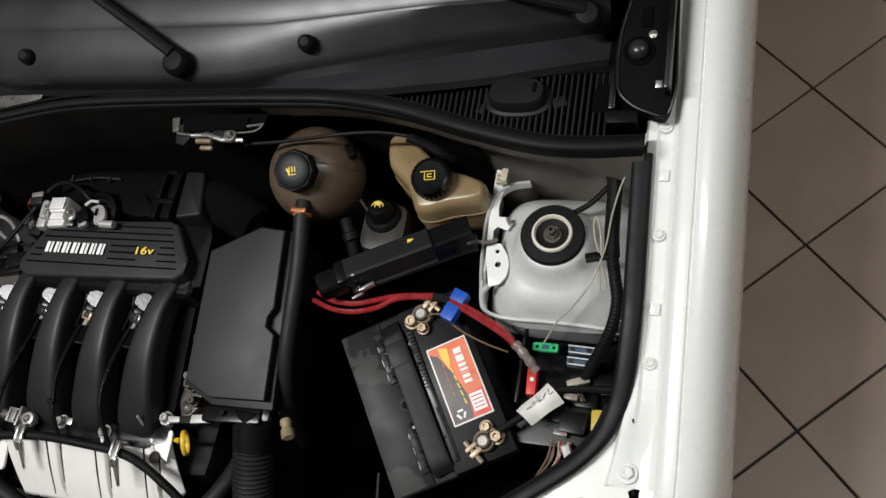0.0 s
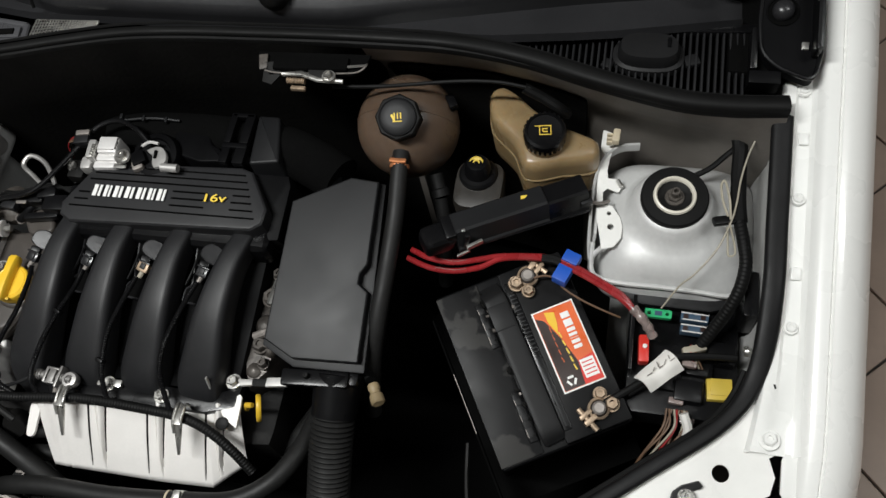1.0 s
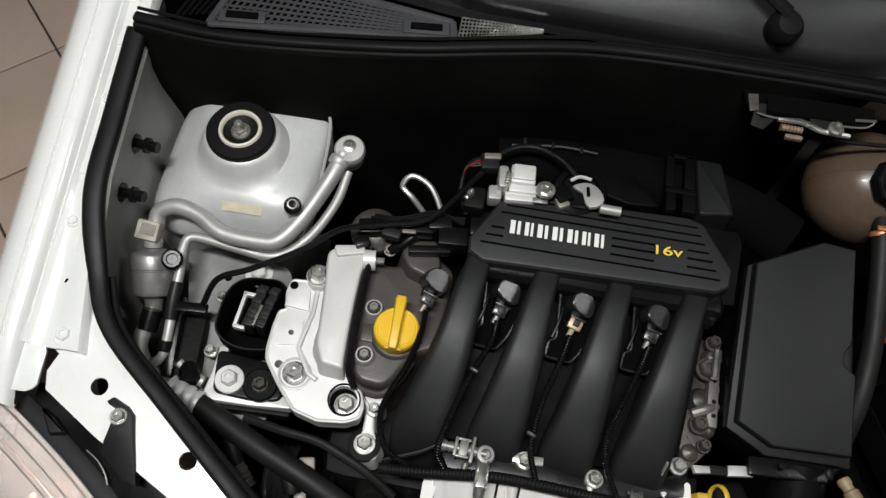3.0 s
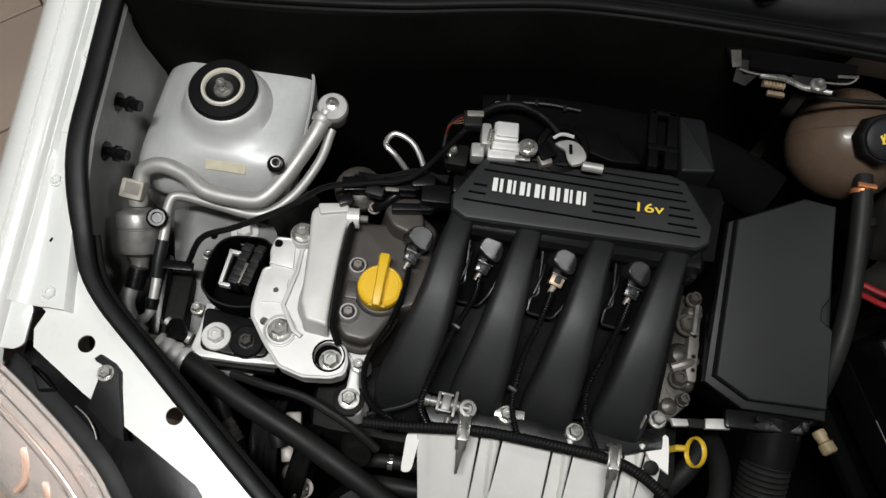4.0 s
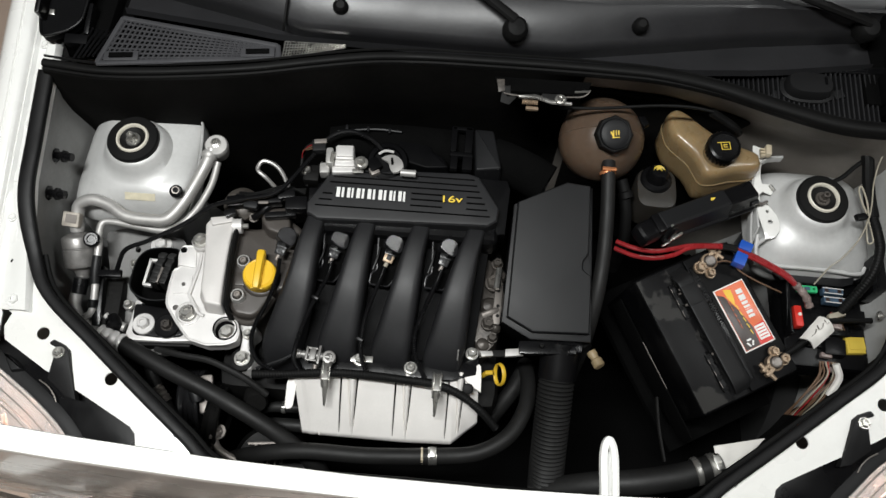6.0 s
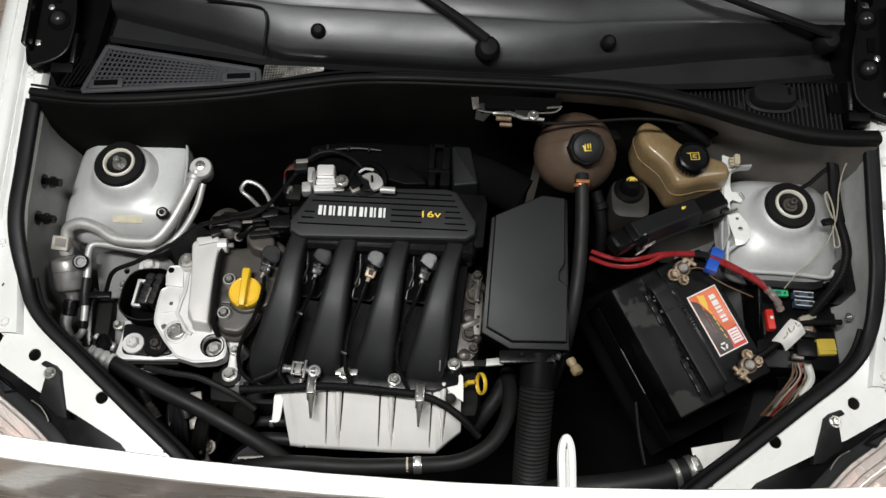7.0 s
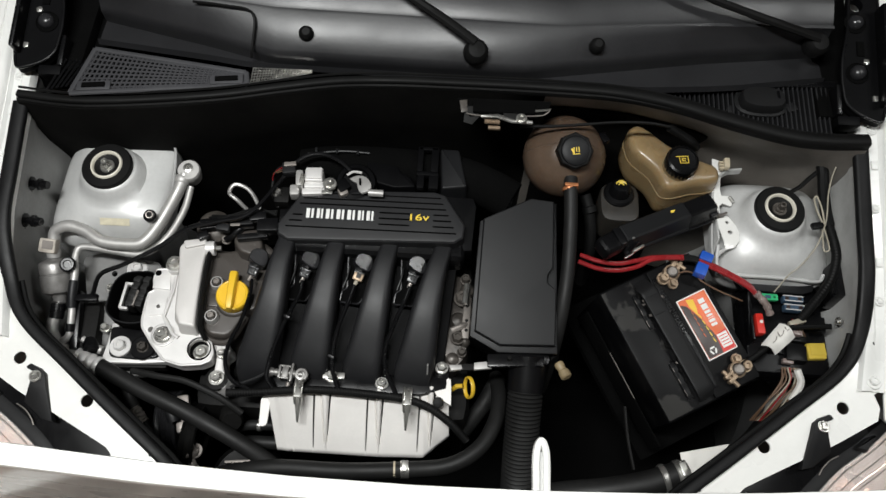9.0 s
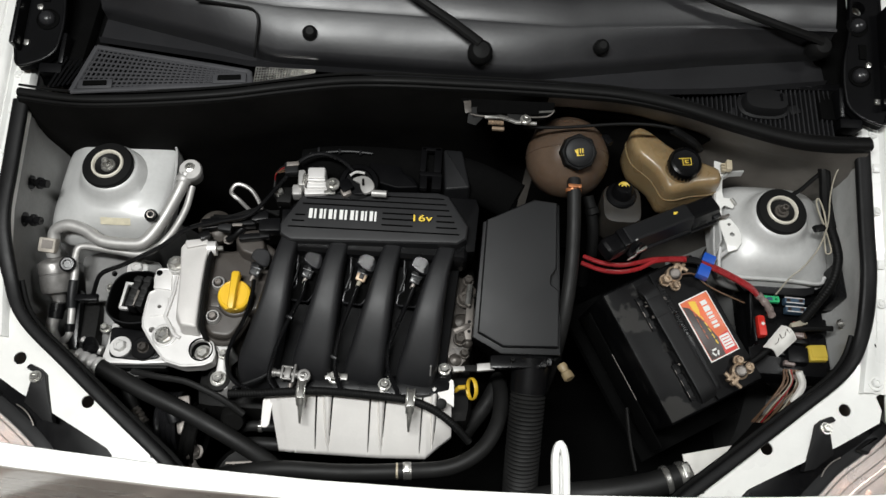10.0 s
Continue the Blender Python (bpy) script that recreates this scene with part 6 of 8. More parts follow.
def hoses():
    SUCTION = [(-0.573, 0.305, 0.733), (-0.488, 0.267, 0.734), (-0.410, 0.236, 0.729), (-0.332, 0.202, 0.712), (-0.275, 0.174, 0.690), (-0.235, 0.150, 0.65), (-0.22, 0.13, 0.60)]
    m = thing("suction_hose", (-0.45, 0.25, 0.66), "thick black refrigerant hose with a crimped end", "hose")
    part("hose", tube(B(), SUCTION, 0.0138, 8, 16), HOSE, m)
    part("ferrule", bellows(B(), [(-0.602, 0.3135, 0.736), (-0.562, 0.300, 0.734)], 0.0160, 0.013, 0.0025, 20), ALU, m)
    part("pipe_end", tube(B(), [(-0.645, 0.384, 0.757), (-0.650, 0.364, 0.750), (-0.648, 0.349, 0.745), (-0.634, 0.331, 0.740), (-0.612, 0.317, 0.737), (-0.594, 0.310, 0.735)], 0.0098, 8, 14), PIPE, m)
    m = thing("small_coolant_hose", (-0.42, 0.275, 0.70), "thin black coolant hose below the engine mount", "hose")
    part("hose", tube(B(), [(-0.50, 0.290, 0.755), (-0.455, 0.280, 0.768), (-0.41, 0.274, 0.772), (-0.375, 0.262, 0.772), (-0.345, 0.250, 0.765), (-0.315, 0.235, 0.745)], 0.0052, 8, 10), HOSE, m)
    m = thing("radiator_hose", (-0.05, 0.165, 0.6), "black rubber radiator hose with a steel clamp", "hose")
    part("hose", tube(B(), [(-0.40, 0.150, 0.60), (-0.355, 0.152, 0.665), (-0.30, 0.154, 0.71), (-0.24, 0.158, 0.725), (-0.15, 0.158, 0.728), (-0.05, 0.166, 0.728), (0.02, 0.177, 0.728), (0.066, 0.207, 0.728), (0.092, 0.255, 0.72), (0.098, 0.305, 0.70), (0.095, 0.35, 0.66)], 0.0128, 8, 16), HOSE, m)
    cl = part("hose_clamp", sweep(B(), [(-0.056, 0.1655, 0.728), (-0.043, 0.1668, 0.728)], 0.0138, 20), STEEL, m, "steel hose clamp")
    part("clamp_screw", box(B(), (-0.049, 0.169, 0.743), (0.010, 0.016, 0.007), bevel=0.002), STEEL, cl)
    part("colour_ring", sweep(B(), [(-0.067, 0.1648, 0.728), (-0.064, 0.165, 0.728)], 0.0132, 20), CREAM, m)
    part("branch", tube(B(), [(0.045, 0.26, 0.63), (0.075, 0.30, 0.66), (0.10, 0.35, 0.66)], 0.014, 8, 12), HOSE, m)
    m = thing("tank_hose", (0.19, 0.45, 0.6), "black rubber hose from the coolant tank", "hose")
    part("hose", tube(B(), [(0.191, 0.622, 0.892), (0.192, 0.598, 0.888), (0.194, 0.54, 0.868), (0.192, 0.47, 0.846), (0.186, 0.41, 0.815), (0.178, 0.36, 0.76), (0.170, 0.33, 0.68)], 0.0115, 8, 14), HOSE, m)
    part("hose_print", tube(B(), [(0.2025, 0.535, 0.8715), (0.2015, 0.50, 0.862), (0.2005, 0.475, 0.853)], 0.0007, 6, 6), ALUDULL, m, "grey print line along the hose")
    part("clip", lathe(B(), (0.191, 0.606, 0.888), (0.05, -1, -0.25), [(0.0125, 0), (0.0135, 0.002), (0.0125, 0.006)], 18), COPPER, m, "copper coloured hose clip")
    part("clip_ear", box(B(), (0.191, 0.604, 0.901), (0.022, 0.006, 0.004), bevel=0.001), COPPER, m)
    m = thing("overflow_plug", (0.195, 0.323, 0.7), "cream plastic plug on a hidden pipe", "plug")
    part("plug", lathe(B(), (0.187, 0.341, 0.776), (0.55, -1, 0.15), [(0.0, -0.002), (0.0075, 0), (0.0082, 0.006), (0.0068, 0.009), (0.0068, 0.014), (0.0090, 0.016), (0.0094, 0.026), (0.0072, 0.028), (0, 0.028)], 20), OLDCREAM, m)
    part("plug_pipe", tube(B(), [(0.182, 0.348, 0.774), (0.165, 0.375, 0.765), (0.15, 0.40, 0.74)], 0.008), RUBBER, m)


def aircon():
    m = thing("aircon_pipes", (-0.56, 0.46, 0.7), "bright aluminium air conditioning pipes with a service cylinder", "pipes")
    cyl = part("receiver_cylinder", lathe(B(), (-0.659, 0.462, 0.786), (0.16, -0.82, -0.50), [(0.0, -0.004), (0.014, -0.003), (0.0245, 0.002), (0.0265, 0.005), (0.0265, 0.021), (0.0250, 0.022), (0.0250, 0.0235), (0.0265, 0.0245), (0.0265, 0.048), (0.0245, 0.053), (0.013, 0.058), (0.0105, 0.064), (0.0105, 0.085), (0.0, 0.086)], 32), RECEIVER, m, "dull stained aluminium cylinder")
    part("cylinder_neck", lathe(B(), (-0.660, 0.470, 0.792), (-0.05, 0.6, 0.5), [(0.011, -0.004), (0.012, 0.004), (0.010, 0.012), (0.012, 0.02)], 16), PIPE, cyl)
    part("label_sleeve", box(B(), (-0.664, 0.478, 0.808), (0.028, 0.024, 0.016), (25, 0, -4), 0.003), LABELPAPER, cyl, "worn paper label")
    part("label_print", box(B(), (-0.663, 0.4755, 0.8162), (0.018, 0.014, 0.001), (25, 0, -4), 0), ALUDULL, cyl)
    part("high_pipe", tube(B(), [(-0.660, 0.486, 0.802), (-0.657, 0.503, 0.814), (-0.635, 0.510, 0.822), (-0.605, 0.503, 0.822), (-0.575, 0.487, 0.82), (-0.53, 0.484, 0.82), (-0.505, 0.490, 0.822), (-0.482, 0.522, 0.832), (-0.460, 0.570, 0.848), (-0.450, 0.602, 0.858)], 0.0102, 8, 14), PIPE, m)
    part("low_pipe", tube(B(), [(-0.629, 0.336, 0.744), (-0.619, 0.342, 0.750), (-0.616, 0.354, 0.756), (-0.6165, 0.385, 0.768), (-0.618, 0.412, 0.780), (-0.618, 0.440, 0.790), (-0.621, 0.468, 0.797), (-0.612, 0.484, 0.80), (-0.56, 0.480, 0.80), (-0.51, 0.478, 0.80), (-0.475, 0.505, 0.808), (-0.450, 0.55, 0.825), (-0.442, 0.59, 0.84)], 0.0060, 8, 12), PIPE, m)
    bl = part("pipe_flange", lathe(B(), (-0.444, 0.610, 0.845), (0.05, -0.15, 1), [(0.016, -0.01), (0.017, 0.0), (0.019, 0.012), (0.019, 0.019), (0.017, 0.022), (0, 0.022)], 28), PIPE, m, "round bright pipe flange")
    part("flange_bolt", lathe(B(), (-0.444, 0.610, 0.866), (0.05, -0.15, 1), [(0.008, 0), (0.008, 0.003), (0.004, 0.004), (0.003, 0.002), (0, 0.002)], 16), STEEL, bl)
    part("pipe_collar", lathe(B(), (-0.455, 0.588, 0.852), (0.25, 0.9, 0.3), [(0.0115, 0), (0.013, 0.003), (0.013, 0.009), (0.0115, 0.012)], 18), PIPE, m)
    part("service_cap", lathe(B(), (-0.495, 0.525, 0.845), (0.2, -0.3, 1), [(0.009, -0.004), (0.0105, 0.0), (0.0105, 0.009), (0.008, 0.012), (0, 0.010)], 16), BLACK, m, "black service port cap")
    part("cap_slot", lathe(B(), (-0.4938, 0.5232, 0.8555), (0.2, -0.3, 1), [(0.0062, 0), (0.0062, 0.0012), (0.0046, 0.0014), (0.0044, 0.0)], 14), ALUDULL, m)
    part("service_cap", lathe(B(), (-0.627, 0.449, 0.80), (0.2, -0.3, 1), [(0.011, -0.01), (0.0128, 0.0), (0.0128, 0.008), (0.010, 0.011), (0.007, 0.011), (0.006, 0.008), (0, 0.008)], 16), BLACK, m, "black service port cap")
    part("joint_sleeve", sweep(B(), [(-0.6435, 0.396, 0.7635), (-0.644, 0.390, 0.760), (-0.6455, 0.372, 0.753)], [0.0112, 0.0122, 0.0118], 16), BLACK, m, "black rubber joint sleeve")
    part("joint_sleeve", sweep(B(), [(-0.6165, 0.362, 0.760), (-0.6165, 0.350, 0.7545)], 0.0078, 14), BLACK, m)
    part("pipe_sleeve", tube(B(), [(-0.6170, 0.386, 0.769), (-0.618, 0.405, 0.778), (-0.618, 0.428, 0.786)], 0.0078, 6, 12), GREYBLK, m, "dark sleeve on the thin pipe")
    part("branch_foot", tube(B(), [(-0.600, 0.345, 0.735), (-0.580, 0.333, 0.732), (-0.566, 0.329, 0.730)], 0.0075, 5, 12), PIPE, m)
    part("pipe_bracket", box(B(), (-0.600, 0.402, 0.776), (0.05, 0.012, 0.008), (0, 0, 5), 0.002), BLACK, m)
    m = thing("relay_bracket", (-0.60, 0.37, 0.66), "black plastic bracket and connector beside the engine mount", "bracket")
    part("plate", box(B(), (-0.602, 0.365, 0.715), (0.045, 0.09, 0.05), (0, 0, 5), 0.008), DARK, m)
    part("post", box(B(), (-0.612, 0.372, 0.748), (0.014, 0.10, 0.02), (10, 0, 6), 0.004), BLACK, m)
    part("plug", lathe(B(), (-0.585, 0.335, 0.735), (0.4, -0.8, 0.3), [(0.011, -0.01), (0.013, 0.0), (0.013, 0.012), (0.009, 0.015), (0, 0.015)], 14), BLACK, m)
    for y, z in ((0.668, 0.90), (0.568, 0.855), (0.507, 0.84)):
        c = thing("wing_clip", (CX - 0.688, y, z), "black plastic clip on the inner wing", "clip", "clips on the inner wing")
        bm = lathe(B(), (CX - 0.686, y, z), (1, -0.1, 0.1), [(0.012, 0), (0.012, 0.006), (0.006, 0.008), (0.006, 0.016), (0.010, 0.018), (0.010, 0.023), (0.007, 0.024), (0.007, 0.034), (0, 0.034)], 10)
        part("clip_body", bm, BLACK, c)
        part("clip_foot", box(B(), (CX - 0.687, y, z), (0.008, 0.026, 0.024), (0, 0, 5), 0.002), BLACK, c)


def tank():
    c, r = V(0.185, 0.681, 0.864), 0.070
    m = thing("coolant_tank", (c.x, c.y, 0.80), "round brown translucent coolant expansion tank with a black cap", "coolant tank")
    ax = (0.07, -0.44, 0.90)
    prof = [(r * math.sin(a), -r * math.cos(a)) for a in [math.pi * k / 22 for k in range(1, 20)]]
    bm = lathe(B(), c, ax, [(0.001, -r)] + prof + [(0.024, r * 0.94), (0.024, r * 1.02), (0, r * 1.02)], 40)
    body = part("tank_body", bm, TANK, m, sharp=60)
    bm = B()
    x = V(ax).normalized().orthogonal()
    sweep(bm, [c + (Matrix.Rotation(2 * math.pi * k / 36, 3, V(0.03, -0.95, -0.25).normalized()) @ V(0, -0.25, 0.97).normalized()) * (r - 0.0002) for k in range(37)], 0.0011, 6, up=(0, 1, 0.2))
    part("weld_seam", bm, TANK, body)
    top = c + V(ax).normalized() * r * 1.0
    cap = part("tank_cap", lathe(B(), top, ax, [(0.027, -0.004), (0.0300, 0.0), (0.0300, 0.016), (0.0280, 0.0185), (0.020, 0.019)], 8), RUBBER, m, "black octagonal screw cap", 25)
    part("cap_dome", lathe(B(), top, ax, [(0.0245, 0.016), (0.0245, 0.0195), (0.0235, 0.0212), (0.0222, 0.0204), (0.0208, 0.0212), (0.012, 0.0222), (0, 0.0224)], 32), GREYBLK, cap, "dark round cap top")
    a = V(ax).normalized()
    mm = look(top + a * 0.0228, top + a * 1.0) @ pose(0, 0, 0, 0, 180, 0)
    bm = B()
    for k in range(3):
        box(bm, mm @ pose(-0.0035 + 0.004 * k, 0.001, 0), (0.0017, 0.008, 0.001), bevel=0.0003)
    box(bm, mm @ pose(0, -0.006, 0), (0.012, 0.0015, 0.001), bevel=0.0003)
    box(bm, mm @ pose(-0.0055, -0.001, 0, 0, 0, 25), (0.0028, 0.009, 0.001), bevel=0.0003)
    part("warning_mark", bm, GOLDINK, cap, "yellow warning symbol")
    part("lower_spigot", lathe(B(), (0.230, 0.622, 0.824), (0.3, -0.7, -0.4), [(0.010, -0.01), (0.010, 0.01), (0.0125, 0.012), (0.0125, 0.022), (0, 0.022)], 16), RUBBER, m)
    part("mount_tab", box(B(), (0.246, 0.70, 0.90), (0.012, 0.022, 0.012), (0, 0, 30), 0.003), BLACK, m)
    h = thing("small_hose", (0.24, 0.57, 0.75), "black rubber hose under the coolant tank", "hose")
    part("hose", tube(B(), [(0.236, 0.604, 0.812), (0.242, 0.58, 0.79), (0.245, 0.55, 0.75), (0.24, 0.53, 0.69)], 0.010, 8, 12), RUBBER, h)


def reservoirs():
    m = thing("brake_fluid_reservoir", (0.37, 0.64, 0.80), "yellowed plastic brake fluid reservoir with a black cap", "reservoir")
    out = [(0.292, 0.719), (0.294, 0.734), (0.309, 0.742), (0.33, 0.732), (0.351, 0.714), (0.372, 0.700), (0.400, 0.686), (0.435, 0.674), (0.444, 0.663), (0.443, 0.646), (0.427, 0.638),
           (0.398, 0.633), (0.372, 0.624), (0.352, 0.624), (0.343, 0.637), (0.333, 0.658), (0.314, 0.676), (0.299, 0.692)]

    def ring(d, z, dz=0.0):
        """The outline, pulled in by a margin."""
        p = spline2(out)
        res = []
        for k in range(len(p)):
            a, b = V(*p[k - 1], 0), V(*p[(k + 1) % len(p)], 0)
            t = (b - a).normalized()
            res.append(V(p[k][0] + t.y * -d, p[k][1] + t.x * d, z + dz * (p[k][1] - 0.66)))
        return res
    bm = B()
    side = -1 if sum(a[0] * b[1] - b[0] * a[1] for a, b in zip(out, out[1:] + out[:1])) < 0 else 1
    loft(bm, [ring(side * d, z, dz) for d, z, dz in ((0.006, 0.79, 0), (0.001, 0.80, 0), (0.0, 0.815, 0), (0.0, 0.868, 0.05), (0.0012, 0.876, 0.06), (0.0045, 0.882, 0.07), (0.009, 0.8845, 0.07))])
    body = part("reservoir_body", bm, TAN, m, sharp=60)
    part("mould_line", sweep(B(), ring(0.0, 0.846, 0.02) + [ring(0.0, 0.846, 0.02)[0]], 0.0016, 6), TAN, body)
    part("neck", lathe(B(), (0.373, 0.662, 0.880), (0.02, -0.12, 1), [(0.026, 0), (0.026, 0.014), (0, 0.014)], 24), TAN, body)
    cap = part("reservoir_cap", lathe(B(), (0.374, 0.661, 0.892), (0.02, -0.14, 1), [(0.0255, 0), (0.0268, 0.003), (0.0268, 0.016), (0.0255, 0.020), (0.022, 0.022), (0.0215, 0.0205), (0, 0.0205)], 32), BLACK, m, "black ribbed screw cap")
    bm = B()
    for k in range(26):
        a = 2 * math.pi * k / 26
        box(bm, pose(0.374 + 0.0266 * math.cos(a), 0.660 + 0.0266 * math.sin(a), 0.902 - 0.0266 * math.sin(a) * -0.14, 0, 0, math.degrees(a)), (0.0016, 0.003, 0.013), bevel=0)
    part("cap_ribs", bm, BLACK, cap)
    bm = B()
    for x, y, sx, sy in ((0.0, 0.006, 0.014, 0.0010), (0.0, -0.006, 0.014, 0.0010), (-0.007, 0, 0.0010, 0.013), (0.007, 0, 0.0010, 0.013), (0.0, 0.002, 0.006, 0.0012), (0.0, -0.002, 0.006, 0.0012), (-0.003, 0, 0.0012, 0.005), (-0.010, 0.006, 0.006, 0.0010)):
        box(bm, pose(0.375, 0.658, 0.9132, 8, 1, 8) @ pose(x, y, 0.0004), (sx, sy, 0.0008), bevel=0)
    part("cap_symbol", bm, GOLDINK, cap, "yellow brake symbol")
    m = thing("clutch_fluid_bottle", (0.284, 0.63, 0.78), "cloudy grey fluid bottle with a black neck and yellow button", "bottle")
    bm = B()
    loft(bm, [rounded(0.287, 0.622, z, hx, hy, 4) for z, hx, hy in ((0.76, 0.032, 0.036), (0.815, 0.034, 0.038), (0.825, 0.032, 0.036), (0.828, 0.024, 0.026))])
    part("bottle_body", bm, CLOUDY, m, sharp=50)
    part("neck", lathe(B(), (0.285, 0.636, 0.822), (0, 0.1, 1), [(0.024, 0), (0.0265, 0.003), (0.0265, 0.008), (0.0240, 0.011), (0.0185, 0.012), (0.0170, 0.026), (0.0135, 0.032), (0.010, 0.033), (0, 0.033)], 28), BLACK, m)
    part("button", lathe(B(), (0.284, 0.638, 0.853), (0, -0.15, 1), [(0.0098, -0.003), (0.0100, 0.001), (0.0088, 0.002), (0.0070, 0.0008), (0.0055, 0.0008), (0.0048, 0.002), (0.003, 0.002), (0.0022, 0.0008), (0, 0.0008)], 22), LEMON, m, "yellow button")


def battery():
    d, w = V(0.495, -0.869, -0.165).normalized(), V(0.869, 0.495, 0.02)
    w = (w - d * w.dot(d)).normalized()
    n = w.cross(d)
    if n.z < 0:
        n = -n
    c = V(0.252, 0.458, 0.806) + d * 0.118 + w * 0.0875
    M = Matrix(((w.x, -d.x, n.x, c.x), (w.y, -d.y, n.y, c.y), (w.z, -d.z, n.z, c.z), (0, 0, 0, 1)))  # x across, y towards the windscreen, z out of the top
    m = thing("car_battery", M @ V(0, 0, -0.17), "black car battery with an orange label and corroded brass clamps", "battery")
    L, W = 0.236, 0.175
    case = part("case", box(B(), M @ Matrix.Translation((0, 0, -0.09)), (W, L, 0.17), bevel=0.006, seg=3), BATT, m, "dusty black battery case")
    part("top_step", box(B(), M @ Matrix.Translation((0.042, 0, -0.001)), (0.086, L - 0.006, 0.008), bevel=0.002), BATT, case)
    part("top_smears", box(B(), M @ Matrix.Translation((-0.059, 0.0, -0.004)), (0.056, L - 0.008, 0.004), bevel=0.001), BATTOP, case, "dusty half of the battery top with reflections put into its colour")
    strap = spline([(-0.018, 0.104, -0.006), (-0.0165, 0.090, 0.006), (-0.0155, 0.078, 0.0085), (-0.015, 0.03, 0.0085), (-0.0145, -0.05, 0.0085), (-0.014, -0.092, 0.0075), (-0.013, -0.106, 0.000)], 5)
    part("handle_strap", sweep(B(), [M @ V(p) for p in strap], [(0.0145, 0.0034)] * len(strap), 14, up=n, power=5), STRAP, case, "flat black carrying strap")
    part("strap_ramp", box(B(), M @ pose(-0.0165, 0.060, 0.0095, 0, 0, 0), (0.0275, 0.034, 0.007), bevel=0.0022), STRAP, case)
    v = part("vent_cover", box(B(), M @ Matrix.Translation((0.007, 0.0, 0.0025)), (0.011, 0.200, 0.005), bevel=0.002), BLACK, case, "black ribbed vent strip")
    for k in range(16):
        part("vent_rib", box(B(), M @ Matrix.Translation((0.007, 0.082 - 0.0052 * k, 0.0052)), (0.008, 0.0022, 0.0016), bevel=0.0005), GREYBLK, v)
    part("vent_ridge", box(B(), M @ Matrix.Translation((0.007, -0.060, 0.0055)), (0.004, 0.070, 0.002), bevel=0.0008), GREYBLK, v)
    for y, ln in ((0.058, 0.062), (-0.066, 0.064)):
        v = part("vent_cover", box(B(), M @ Matrix.Translation((-0.0365, y, -0.0015)), (0.0115, ln, 0.006), bevel=0.0015), BATT, case, "flat black vent strip")
        for k in range(3):
            part("vent_notch", box(B(), M @ Matrix.Translation((-0.0375, y - 0.020 + 0.020 * k, 0.0014)), (0.0075, 0.012 - 0.002 * k, 0.0012), bevel=0.0004), STRAP, v)
            part("notch_edge", box(B(), M @ Matrix.Translation((-0.0415, y - 0.020 + 0.020 * k, 0.0018)), (0.0007, 0.011 - 0.002 * k, 0.0008), bevel=0), ALUDULL, v, "pale notch edge")
    # crumbs of dirt caught along the strap
    rng = random.Random(5)
    for k in range(34):
        x, y = -0.0335 + 0.004 * rng.random() + (0.0 if k < 24 else 0.036), -0.100 + 0.20 * rng.random()
        e = 0.0010 + 0.0018 * rng.random()
        part("dirt_crumb", box(B(), M @ pose(x, y, 0.0035 + e * 0.3, 20 * rng.random(), 30 * rng.random(), 90 * rng.random()), (e * 1.6, e * 2.2, e), bevel=0), ALUDULL if k % 5 == 0 else DARK, case)
    # label
    T = M @ pose(0.0475, -0.004, 0.0033, 0, 0, 0)
    lab = part("label", box(B(), T, (0.056, 0.109, 0.0012), bevel=0.0004), WHITEINK, m, "orange and black printed label with a white border")
    part("label_orange", box(B(), T @ pose(0.0, 0.0, 0.0008), (0.052, 0.105, 0.0008), bevel=0), ORANGE, lab)
    part("label_black", slab(B(), [T @ V(x, y, 0.0016) for x, y in ((-0.0255, 0.046), (-0.016, 0.040), (-0.004, 0.010), (0.004, -0.022), (0.001, -0.052), (-0.0255, -0.052))], 0.0006, 0), LABELBLK, lab)
    part("label_black", slab(B(), [T @ V(x, y, 0.0014) for x, y in ((0.001, -0.022), (0.0255, -0.018), (0.0255, -0.052), (0.001, -0.052))], 0.0006, 0), BRIGHTRED, lab)
    y = 0.043
    for wd in (0.010, 0.0115, 0.007, 0.006, 0.003, 0.007, 0.007):
        part("brand_block", box(B(), T @ pose(0.0115, y - wd / 2, 0.0020), (0.011, wd - 0.0022, 0.0008), bevel=0.0003), WHITEINK, lab)
        y -= wd
    for k in range(5):
        part("print_bar", box(B(), T @ pose(-0.004 + 0.0005 * k, 0.016 - 0.011 * k, 0.0022, 0, 0, 8), (0.0018, 0.008, 0.0005), bevel=0), GOLDINK, lab)
        part("print_bar", box(B(), T @ pose(-0.013, 0.026 - 0.010 * k, 0.0022, 0, 0, 6), (0.0009, 0.007, 0.0005), bevel=0), ORANGE, lab)
    part("label_flame", slab(B(), [T @ V(x, y, 0.0019) for x, y in ((-0.012, 0.050), (0.000, 0.046), (-0.002, 0.03), (-0.006, 0.018), (-0.012, 0.036))], 0.0005, 0), YELLOW, lab)
    part("label_panel", box(B(), T @ pose(0.014, -0.034, 0.0020), (0.018, 0.024, 0.0008), bevel=0), WHITEINK, lab)
    for k in range(4):
        part("print_bar", box(B(), T @ pose(0.014, -0.0265 - 0.005 * k, 0.0026), (0.014, 0.0014, 0.0005), bevel=0), BRIGHTRED, lab)
    bm = B()
    for k in range(3):
        a = radians(90 + 120 * k)
        box(bm, T @ pose(-0.013 + 0.0045 * math.cos(a), -0.042 + 0.0045 * math.sin(a), 0.0022, 0, 0, 120 * k), (0.008, 0.003, 0.0006), bevel=0)
